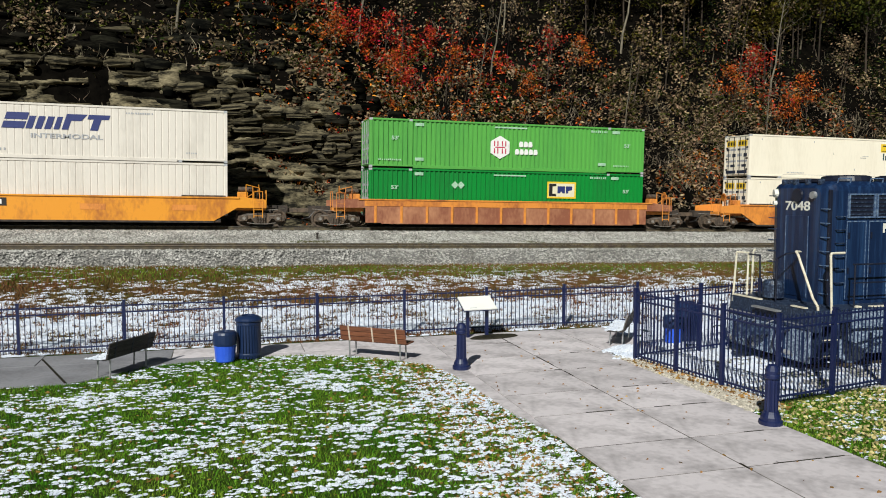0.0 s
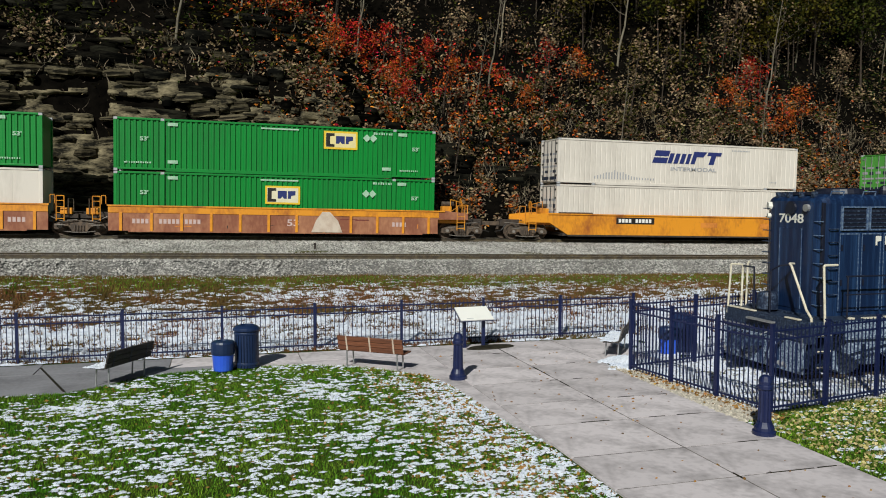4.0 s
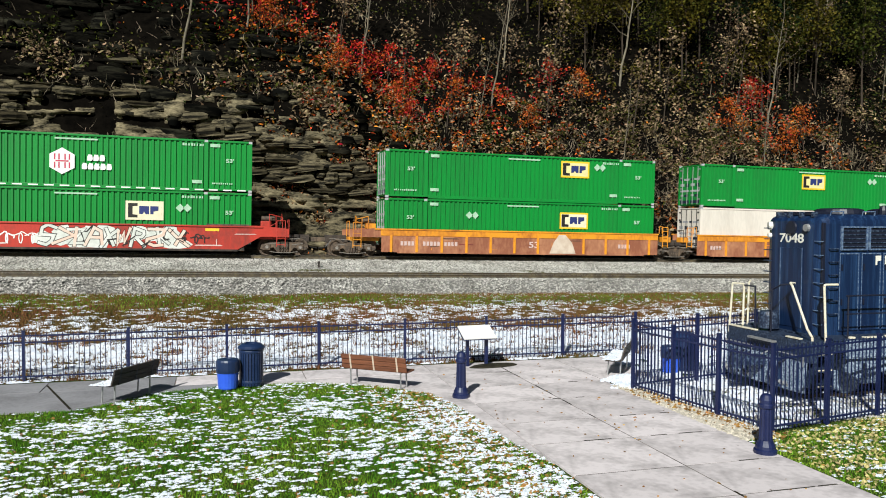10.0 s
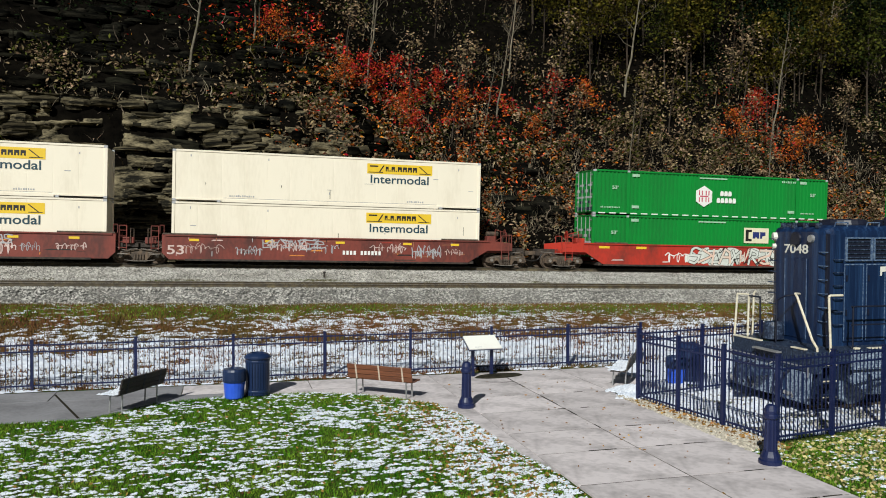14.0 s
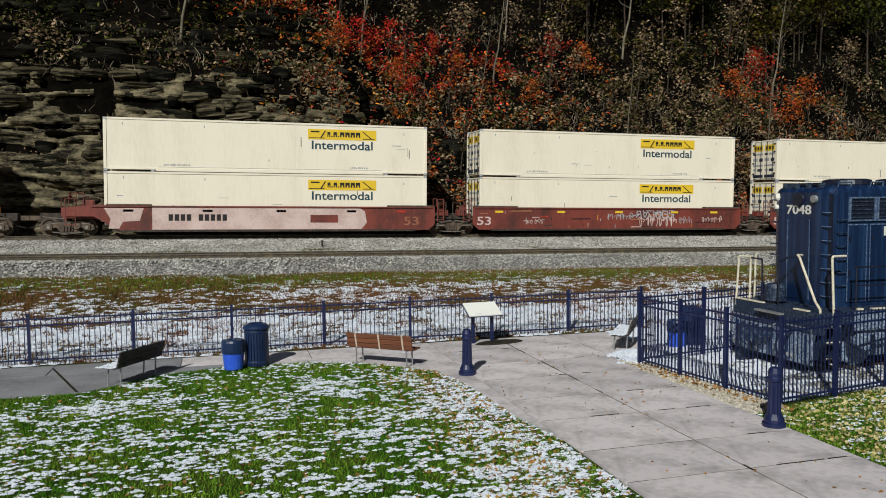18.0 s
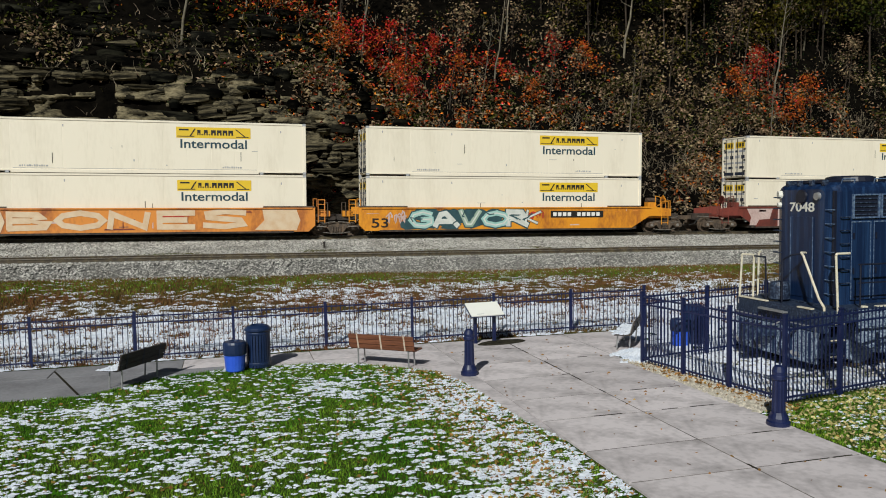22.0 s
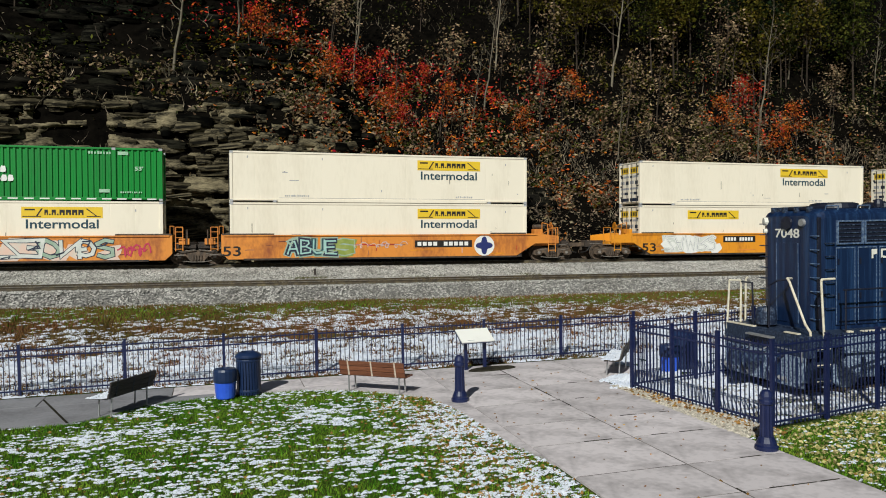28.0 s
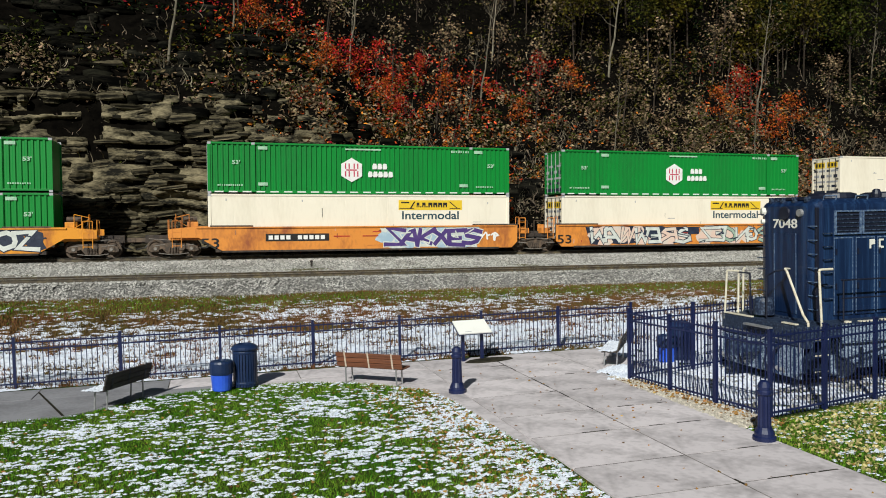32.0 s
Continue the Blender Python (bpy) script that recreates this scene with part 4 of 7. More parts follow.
    r = random.Random(14)
    x = 1.0
    while x < 12.0:
        w = r.uniform(0.1, 0.5)
        part("snow_ridge", cuboid(x, x + w, -1.52, -1.40, 1.50, 1.50 + r.uniform(0.015, 0.05), bevel=0.006), M_CREAM, lo, "snow and pale leaves on the walkway edge")
        x += w + r.uniform(0.05, 0.4)
    # hood side doors, louvre band, latches, roof gear
    x = 1.35
    while x < 11.8:
        w = 0.62
        d = part("hood_door", cuboid(x, x + w - 0.07, -0.985, -0.945, 1.6, 3.42, bevel=0.008), M_LOCO, body)
        part("latch", cuboid(x + 0.05, x + 0.09, -1.0, -0.985, 2.2, 2.34), M_BLACK, d)
        part("latch", cuboid(x + 0.05, x + 0.09, -1.0, -0.985, 3.0, 3.14), M_BLACK, d)
        # pale strips put in for the glint along each door's edges
        for e in (0.0, w - 0.095):
            part("door_edge", shared("hood_door_edge", lambda: cuboid(0, 0.022, -0.006, 0, 1.62, 3.40)), M_EDGE, d, "pale strip for the glint along the door edge", pose(x + e, -0.9855, 0))
        part("door_edge", shared("hood_door_head", lambda: cuboid(0.024, 0.53, -0.006, 0, 3.375, 3.40)), M_EDGE, d, "pale strip for the glint along the door edge", pose(x, -0.9855, 0))
        x += w
    for k in range(9):
        x0 = 1.42 + k * 0.78
        sh = part("radiator_shutter", cuboid(x0, x0 + 0.68, -0.966, -0.945, 3.50, 3.98), M_BLACK, body)
        for a, b, z0, z1 in ((-0.03, 0.71, 3.985, 4.02), (-0.03, 0.71, 3.465, 3.50), (-0.03, 0.01, 3.5005, 3.9845), (0.67, 0.71, 3.5005, 3.9845)):
            part("shutter_frame", cuboid(x0 + a, x0 + b, -0.998, -0.95, z0, z1), M_EDGE, sh, "shutter frame, its edge glint in the pale colour")
        for j in range(5):
            part("shutter_slat", cuboid(x0 + 0.02, x0 + 0.66, -0.985, -0.966, 3.54 + j * 0.09, 3.565 + j * 0.09), M_LOCODK, sh)
    for k in range(6):
        part("ladder_rung", pipe([(1.08, -0.95, 2.0 + 0.3 * k), (1.08, -1.02, 2.0 + 0.3 * k), (1.30, -1.02, 2.0 + 0.3 * k), (1.30, -0.95, 2.0 + 0.3 * k)], 0.014, 5), M_LOCODK, body)
    for k in range(3):
        part("roof_fan", lathe([(0.55, 4.27), (0.57, 4.32), (0.54, 4.42), (0.42, 4.45), (0.05, 4.46)], 22, None, (2.2 + k * 1.6, 0)), M_BLACK, body)
    part("roof_hatch", cuboid(0.98, 1.5, -0.5, 0.55, 4.28, 4.36, bevel=0.02), M_BLACK, body)
    part("bell", lathe([(0.12, 4.32), (0.12, 4.4), (0.08, 4.5), (0.03, 4.52)], 12, None, (3.0, -0.55)), M_BLACK, body)
    for k in range(9):
        part("roof_grab", pipe([(1.2 + k * 0.9, -0.82, 4.24), (1.2 + k * 0.9, -0.86, 4.36), (1.55 + k * 0.9, -0.86, 4.36), (1.55 + k * 0.9, -0.82, 4.24)], 0.016, 5), M_EDGE, body)
    for sy in (-0.6, -0.2, 0.2, 0.6):
        part("roof_bracket", cuboid(0.90, 1.02, sy - 0.05, sy + 0.05, 4.22, 4.36, bevel=0.015), M_LOCODK, body)
    part("end_panel_edge", cuboid(0.826, 0.834, -0.385, -0.36, 1.6, 3.5), M_EDGE, body, "pale strip for the glint beside the end door")
    part("end_panel_edge", cuboid(0.826, 0.834, 0.36, 0.385, 1.6, 3.5), M_EDGE, body, "pale strip for the glint beside the end door")
    for k in range(7):
        part("corner_grab", pipe([(0.95, -0.93, 1.75 + 0.32 * k), (0.86, -1.0, 1.75 + 0.32 * k), (0.84, -0.78, 1.75 + 0.32 * k), (0.86, -0.74, 1.75 + 0.32 * k)], 0.014, 5), M_EDGE, body)
    part("lifting_lug", cuboid(0.95, 1.1, 0.35, 0.7, 4.24, 4.34, bevel=0.02), M_LOCODK, body)
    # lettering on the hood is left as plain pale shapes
    for k, sx in enumerate((2.36, 2.63)):
        outline = [(0, 0), (0.07, 0), (0.07, 0.12), (0.22, 0.14), (0.22, 0.3), (0, 0.3)] if k == 0 else [(0, 0), (0.2, 0), (0.2, 0.06), (0.07, 0.08), (0.07, 0.24), (0.2, 0.25), (0.2, 0.3), (0, 0.3)]
        part("lettering_mark", plate([(a * 0.72, b * 0.72) for a, b in outline], -0.996, -0.992), M_LETTER, body, "pale lettering stroke", at=pose(sx, 0, 3.12))
    # handrails: cream at the corner steps, dark along the walkway
    part("corner_handrail", pipe([(0.55, -0.25, 2.66), (0.32, -0.38, 2.68), (0.26, -0.52, 2.62), (0.10, -1.22, 1.70), (0.06, -1.42, 1.55), (0.06, -1.43, 1.38)], 0.028, 8), M_CREAM, lo)
    part("corner_handrail", pipe([(0.70, -1.44, 2.72), (0.34, -1.46, 2.72), (0.30, -1.48, 2.68), (0.36, -1.5, 1.35)], 0.027, 8), M_CREAM, lo)
    part("corner_handrail", pipe([(0.12, 1.05, 2.55), (0.0, 1.35, 2.55), (-0.03, 1.42, 1.3)], 0.025, 8), M_CREAM, lo)
    part("corner_handrail", pipe([(0.12, 1.05, 2.55), (0.10, 1.05, 1.5)], 0.025, 8), M_CREAM, lo)
    part("corner_handrail", pipe([(0.62, 1.44, 2.60), (0.58, 1.47, 2.55), (0.56, 1.48, 1.3)], 0.025, 8), M_CREAM, lo)
    part("end_handrail", pipe([(0.12, 1.05, 2.52), (0.12, 0.62, 2.52), (0.12, 0.58, 1.5)], 0.022, 7), M_BLACK, lo)
    part("end_handrail", pipe([(0.12, 0.02, 1.5), (0.12, 0.0, 2.50), (0.2, -0.2, 2.62), (0.5, -0.3, 2.66)], 0.022, 7), M_BLACK, lo)
    part("side_handrail", pipe([(0.95, -1.44, 2.46), (11.8, -1.44, 2.46)], 0.02, 7), M_BLACK, lo)
    part("side_handrail", pipe([(0.95, -1.44, 2.05), (11.8, -1.44, 2.05)], 0.016, 7), M_BLACK, lo)
    for k in range(8):
        part("stanchion", pipe([(1.0 + k * 1.5, -1.44, 1.5), (1.0 + k * 1.5, -1.44, 2.46)], 0.02, 7), M_BLACK, lo)
    part("brake_housing", lathe([(0.22, 1.5), (0.25, 1.52), (0.24, 1.84), (0.20, 1.93), (0.05, 1.95)], 28, None, (0.36, 0.42)), M_LOCODK, lo)
    # corner steps
    for sy in (-1, 1):
        for j, z in enumerate((0.42, 0.78, 1.14)):
            st = part("step", cuboid(0.14, 0.56, sy * 1.22 - 0.26, sy * 1.22 + 0.26, z - 0.02, z + 0.02), M_LOCODK, lo)
            part("step_edge", cuboid(0.16, 0.54, sy * 1.49 - 0.012, sy * 1.49 + 0.012, z + 0.021, z + 0.045), M_CREAM, st, "cream step edge")
        part("step_side", cuboid(0.56, 0.60, sy * 1.22 - 0.27, sy * 1.22 + 0.27, 0.38, 1.46), M_LOCODK, lo)
        part("step_side", cuboid(0.10, 0.13, sy * 1.22 - 0.27, sy * 1.22 + 0.27, 0.38, 1.46), M_LOCODK, lo)
    # snow and leaves along the walkway edge, tank, trucks
    part("fuel_tank", cuboid(6.3, 10.6, -1.35, 1.35, 0.35, 1.15, bevel=0.12), M_TRUCK, lo)
    part("battery_box", cuboid(1.05, 2.3, -W - 0.05, -1.1, 1.08, 1.42, bevel=0.01), M_TRUCK, lo)
    for cx in (2.95, 13.4):
        tk = part("truck", plate([(-1.9, 0.62), (-1.5, 0.38), (-0.9, 0.62), (-0.5, 0.34), (0.5, 0.34), (0.9, 0.62), (1.5, 0.38), (1.9, 0.62), (1.9, 0.95), (0.8, 1.02), (-0.8, 1.02), (-1.9, 0.95)], -1.42, -1.26), M_TRUCK, lo, at=pose(cx, 0, 0.1))
        part("side_frame", plate([(-1.9, 0.62), (-1.5, 0.38), (1.5, 0.38), (1.9, 0.62), (1.9, 0.95), (-1.9, 0.95)], 1.02, 1.18), M_TRUCK, tk)
        for dx in (-1.37, 1.37):
            bm = tube((dx, -0.82, 0.5), (dx, -0.69, 0.5), 0.51, 0.51, 24)
            tube((dx, 0.69, 0.5), (dx, 0.82, 0.5), 0.51, 0.51, 24, bm)
            tube((dx, -0.9, 0.5), (dx, 0.9, 0.5), 0.09, 0.09, 10, bm)
            part("wheelset", bm, M_TRUCK, tk)
            part("journal_box", cuboid(dx - 0.17, dx + 0.17, -1.50, -1.2, 0.36, 0.66, bevel=0.02), M_TRUCK, tk)
        for dx in (-0.6, 0.6):
            bm = bmesh.new()
            for j in range(7):
                tube((dx, -1.40, 0.40 + j * 0.05), (dx, -1.40, 0.43 + j * 0.05), 0.10, 0.10, 10, bm)
            part("spring", bm, M_TRUCK, tk)
    return lo


locomotive()
dt = thing("display_track", "short length of track under the display locomotive", "railway track", m=pose(12.5, 15.80, 0.1))
dt["kind"] = "structure"
for s in (-0.755, 0.755):
    part("rail", cuboid(0.4, 18, s - 0.035, s + 0.035, -0.12, 0.0), M_RAIL, dt)
tie = shared("display_sleeper", lambda: cuboid(-0.115, 0.115, -1.3, 1.3, -0.22, -0.11))
for i in range(30):
    part("sleeper", tie, M_TIE, dt, at=pose(0.6 + i * 0.58, 0, 0))
n = 24000
rs = np.random.RandomState(43)
xy = np.stack([rs.uniform(9.9, 19, n), rs.uniform(13.0, 18.4, n)], 1)
xy = xy[(xy[:, 1] > 12.85 + (xy[:, 0] - 10.2) * 0.19) & (fractal(xy[:, 0], xy[:, 1], 1.6, 44) > 0.36)]
n = 14000
more = np.stack([rs.uniform(10.95, 22, n), rs.uniform(17.9, 21.4, n)], 1)
xy = np.concatenate([xy, more[fractal(more[:, 0], more[:, 1], 1.6, 44) > 0.34]])
tagged(crumbs("enclosure_snow", xy, np.full(len(xy), 0.01), 0.055, 0.5, M_SNOW, 45), "patchy snow on the ground round the locomotive", "snow", kind="stuff")
n = 7000
rs = np.random.RandomState(41)
xy = np.stack([rs.uniform(10.2, 20, n), rs.uniform(13.2, 18.2, n)], 1)
tagged(crumbs("display_ballast", xy, np.full(n, 0.0), 0.05, 0.7, M_STONE, 42), "grey stone bed under the display locomotive", "ballast", kind="stuff")


# ---- the rock face ----
face = thing("rock_face", "layered weathered sandstone cliff beside the railway", "rock")
face["kind"] = "structure"
rs = np.random.RandomState(70)


def boulder(seed, w, d, h):
    r = random.Random(seed)
    bm = bmesh.new()
    n = 8
    rings = []
    for k, (z, q) in enumerate(((0, 0.92), (0.25, 1.0), (0.8, 0.97), (1.0, 0.8))):
        ring = []
        for i in range(n):
            t = 2 * math.pi * (i + 0.5) / n
            ex = 1 / max(abs(math.cos(t)), abs(math.sin(t)))
            j = r.uniform(0.82, 1.06)
            ring.append(bm.verts.new((math.cos(t) * ex * w / 2 * q * j, math.sin(t) * ex * d / 2 * q * j, (z + r.uniform(-0.06, 0.06)) * h)))
        rings.append(ring)
    for p, q in zip(rings, rings[1:]):
        for i in range(n):
            j = (i + 1) % n
            bm.faces.new((p[i], p[j], q[j], q[i]))
    bm.faces.new(rings[0][::-1])
    bm.faces.new(rings[-1])
    return bm


PROTO = [shared(("boulder", i), lambda i=i: boulder(i, 1, 1, 1)) for i in range(14)]
for me in PROTO:
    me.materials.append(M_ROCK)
# the face itself: many thin beds, each set back or thrust out a little
fx = np.arange(-36, 17, 0.17)
fv = np.arange(0, 11.0, 0.07)
FX, FV = np.meshgrid(fx, fv)
warp = FV + 0.04 * FX + (fractal(FX, FV, 0.12, 81) - 0.5) * 2.0
bedn = np.floor(warp / 0.36 + vnoise(warp, warp * 0, 0.9, 80) * 1.6 + 50)
hard = vnoise(bedn * 0.73, FX * 0.25, 1.0, 83)
# vertical joints split each bed into blocks that stand in or out
block = np.floor(FX / 1.15 + np.sin(bedn * 12.9) * 9 + (vnoise(FX, bedn, 0.5, 84) - 0.5) * 1.5)
blocky = np.abs(np.sin(block * 78.2 + bedn * 37.7) * 43.7) % 1.0
c = cliff_part(FX)
top = 9.7 * c + 0.6
FYY = 47.75 + FV / 2.9 + (hard - 0.5) * 1.3 + (blocky - 0.5) * 0.7 + (fractal(FX, FV, 1.6, 85) - 0.5) * 0.35 + (1 - c) * 0.9
# a deep cleft and the hollow beside it
FYY = FYY + 2.0 * np.exp(-((FX + 6.7 + 0.12 * (FV - 8)) / 0.42) ** 4) * smooth01((FV - 5.5) / 1.0) + 1.6 * np.exp(-((FX + 8.0) / 1.3) ** 4 - ((FV - 7.9) / 0.55) ** 4)
FZ = 1.7 - GRADE * FX + np.minimum(FV, top)
FYY = FYY + np.clip(FV - top, 0, 9) * 0.75
k = len(fx)
ii, jj = np.meshgrid(np.arange(k - 1), np.arange(len(fv) - 1))
q = (jj * k + ii).ravel()
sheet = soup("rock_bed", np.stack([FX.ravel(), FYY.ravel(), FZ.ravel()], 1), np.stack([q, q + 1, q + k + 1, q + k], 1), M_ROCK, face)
tagged(sheet, "thin-bedded sandstone layers")
count = 0
z = 2.2
while z < 12.4:
    th = rs.uniform(0.14, 0.42)
    x = -24.0 + rs.uniform(0, 2)
    while x < 13.0:
        w = rs.uniform(0.5, 2.2)
        c = float(cliff_part(x))
        zz = z - GRADE * x
        top = 2.0 - GRADE * x + 9.4 * c
        hole = fractal(np.array([x]), np.array([z * 2]), 0.3, 91)[0] < 0.56
        if zz < top and c > 0.05 and not hole and count < 300:
            y = 47.85 + (zz - 1.9) / 2.9 + rs.uniform(-0.3, 0.3) + (1 - c) * 0.8
            ob = part("rock", PROTO[rs.randint(14)], None, face)
            ob.matrix_basis = Matrix.LocRotScale((x, y, zz), Euler((rs.uniform(-0.12, 0.12), rs.uniform(-0.12, 0.06), rs.uniform(-0.4, 0.4))), (w * 1.05, rs.uniform(0.5, 1.1), th * 1.1))
            count += 1
        x += w
    z += th
# scattered ledges higher up and at the foot of the wooded slope
for i in range(46):
    x = rs.uniform(-9, 14)
    y = rs.uniform(50.5, 56)
    ob = part("rock", PROTO[rs.randint(14)], None, face)
    ob.matrix_basis = Matrix.LocRotScale((x, y, float(land(x, y)) - 0.3), Euler((0.1, rs.uniform(-0.1, 0.1), rs.uniform(-0.4, 0.4))), (rs.uniform(0.5, 2.2), rs.uniform(0.6, 1.3), rs.uniform(0.2, 0.6)))


# thin broken ledges that step up the whole west slope
lv, lf, base = [], [], 0
for me in PROTO[:6]:
    co = np.empty(len(me.vertices) * 3, dtype=np.float32)
    me.vertices.foreach_get("co", co)
    co = co.reshape(-1, 3)
    tri = np.array([p.vertices[:] for p in me.polygons if len(p.vertices) == 4] + [(24, 25, 26, 27), (24, 27, 28, 31), (28, 29, 30, 31)])
    for i in range(110):
        x = rs.uniform(-34, 7) if rs.rand() < 0.85 else rs.uniform(7, 22)
        step = rs.randint(0, 26)
        y = 50.5 + step * 1.05 + rs.normal(0, 0.55) + 0.05 * x
        if x > 7:
            y = rs.uniform(49.5, 55)
        size = np.array((rs.uniform(0.5, 3.2) * rs.uniform(0.5, 1.2), rs.uniform(0.6, 1.4), rs.uniform(0.15, 0.7)))
        t = rs.uniform(-0.25, 0.25)
        p = co * size
        p = np.stack([p[:, 0] * math.cos(t) - p[:, 1] * math.sin(t), p[:, 0] * math.sin(t) + p[:, 1] * math.cos(t), p[:, 2] - 0.07 * p[:, 0]], 1)
        lv.append(p + (x, y, float(land(x, y)) - 0.12))
        lf.append(tri + base)
        base += len(co)
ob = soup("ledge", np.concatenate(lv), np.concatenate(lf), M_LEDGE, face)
tagged(ob, "thin broken ledges stepping up the slope, shade in their dark colour", kind="stuff")


# ---- trees and brush on the hillside ----
def branchy(seed, height, r0, lean, limbs, rise=(0.5, 1.3), reach=1.0):
    """A crooked bare trunk with limbs and twigs; returns the trunk and limb meshes and the twig ends."""
    r = random.Random(seed)
    trunk, limb = bmesh.new(), bmesh.new()
    tips = []
    pts = [Vector((0, 0, -0.3))]
    for i in range(8):
        f = (i + 1) / 8
        pts.append(Vector((lean * f * height + r.uniform(-0.008, 0.008) * height, r.uniform(-0.008, 0.008) * height, f * height)))
    for i in range(8):
        tube(pts[i], pts[i + 1], r0 * (1 - i / 8.8), r0 * (1 - (i + 1) / 8.8), 7, trunk, False)
    for k in range(limbs):
        f = r.uniform(0.3, 0.98)
        i = min(7, int(f * 8))
        p = pts[i].lerp(pts[i + 1], f * 8 - i)
        t = r.uniform(0, 6.28)
        L = height * r.uniform(0.12, 0.32) * (1.25 - f) * reach
        q = p
        rad = r0 * 0.42 * (1.1 - f)
        d = Vector((math.cos(t), math.sin(t), r.uniform(*rise))).normalized()
        for s in range(3):
            e = q + (d + Vector((r.uniform(-0.3, 0.3), r.uniform(-0.3, 0.3), r.uniform(0, 0.4)))).normalized() * L / 3
            tube(q, e, rad, rad * 0.6, 5, limb, False)
            for _ in range(2):
                    g = e + Vector((r.uniform(-1, 1), r.uniform(-1, 1), r.uniform(-0.1, 1))).normalized() * L * 0.35
                    tube(e, g, rad * 0.4, rad * 0.12, 3, limb, False)
                    tips.append(g)
            q, rad = e, rad * 0.6
        tips.append(q)
    return trunk, limb, tips


def leaf_mesh(name, centres, per, spread, size, material, seed):
    rs = np.random.RandomState(seed)
    c = np.repeat(np.array([tuple(v) for v in centres]), per, 0) + rs.normal(0, spread, (len(centres) * per, 3)) * (1, 1, 0.7)
    return quads(name, c, size, material, seed + 1, 0.6)


def tree(seed, height, r0, lean, limbs, bark, leaves, label, per=10, rise=(0.5, 1.3), reach=1.0):
    t = thing("tree", label, "tree", "trees on the hillside")
    trunk, limb, tips = branchy(seed, height, r0, lean, limbs, rise, reach)
    part("trunk", trunk, bark, t, smooth=True)
    tagged(part("branchwork", limb, bark, t), "fine bare limbs and twigs", kind="stuff")
    if leaves:
        ob = leaf_mesh("crown", tips, per, height * 0.06, 0.13, leaves, seed)
        ob.parent = t
    return t


BARE = "slender bare grey-barked tree on the slope"
kinds = [tree(1, 13, 0.10, 0.16, 16, M_BARK, None, BARE), tree(2, 11, 0.08, 0.10, 14, M_BARK, None, BARE), tree(3, 9, 0.075, 0.12, 12, M_BARKD, M_FTAN, "thin dark tree with a few tan leaves", 3),
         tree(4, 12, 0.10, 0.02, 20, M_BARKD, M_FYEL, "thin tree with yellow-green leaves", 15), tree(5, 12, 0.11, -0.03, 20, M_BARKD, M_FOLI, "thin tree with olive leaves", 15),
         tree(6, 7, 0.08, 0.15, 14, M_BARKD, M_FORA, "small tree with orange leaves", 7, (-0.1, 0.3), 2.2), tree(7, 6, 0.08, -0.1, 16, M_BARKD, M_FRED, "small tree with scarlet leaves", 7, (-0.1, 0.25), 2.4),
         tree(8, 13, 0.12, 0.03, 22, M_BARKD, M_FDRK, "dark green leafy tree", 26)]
used = [False] * len(kinds)


def plant(k, x, y, scale=1.0, turn=0.0):
    m = Matrix.LocRotScale((x, y, float(land(x, y)) - 0.1), Euler((0, 0, turn)), (scale,) * 3)
    if used[k]:
        ob = copy_thing(kinds[k], m)
        ob.scale = (scale,) * 3
    else:
        kinds[k].matrix_basis = m
        used[k] = True


r = random.Random(90)
# the trees that stand out, then a loose wood
for k, x, y, s in ((0, -2.6, 54.2, 1.0), (1, 1.6, 58.5, 1.05), (1, 1.9, 58.8, 0.95), (2, 15.3, 51.0, 0.8), (0, 21.0, 60.5, 0.8), (2, 27.0, 62.5, 0.9), (0, 34.4, 64.0, 1.1), (2, 36.5, 60.0, 0.9), (0, 47.0, 60.0, 0.9), (0, 59.4, 68.5, 1.1), (1, 55.0, 66.0, 1.1), (2, 16.5, 58.0, 0.9), (1, 24.0, 66.0, 1.0), (2, 9.0, 63.0, 0.9), (1, 30.0, 55.0, 0.6), (2, 42.0, 57.0, 0.7)):
    plant(k, x, y, s, r.uniform(-0.25, 0.25))
for i in range(6):
    plant(6, r.gauss(14, 5), r.uniform(57.5, 64), r.uniform(0.35, 0.6), r.uniform(0, 6))
for i in range(6):
    plant(5, r.uniform(2, 30), r.uniform(55, 62), r.uniform(0.3, 0.55), r.uniform(0, 6))
for i, (x, y) in enumerate(((46.5, 61.5), (47.5, 62.5), (46, 56.5), (48.5, 57.0), (41.5, 57.8))):
    plant(6 if i < 2 else 5, x, y, r.uniform(0.4, 0.6), r.uniform(0, 6))
for i in range(22):
    plant(r.choice((3, 3, 4)), r.uniform(28, 62), r.uniform(62, 78), r.uniform(0.7, 1.15), r.uniform(0, 6))
for i in range(26):
    plant(7 if i % 2 else 4, r.uniform(50, 88), r.uniform(58, 84), r.uniform(0.7, 1.2), r.uniform(0, 6))
for i in range(95):
    x = r.uniform(-32, 72)
    y = r.uniform(54 if x > 8 else 60, 84)
    plant(r.choice((0, 1, 2, 2, 2)), x, y, r.uniform(0.5, 1.0), r.uniform(-0.9, 0.9))
for i in range(30):
    plant(r.choice((4, 7, 2)), r.uniform(-30, 5), r.uniform(66, 86), r.uniform(0.8, 1.2), r.uniform(0, 6))

# undergrowth: leaves and twigs by zones of colour
rs = np.random.RandomState(95)


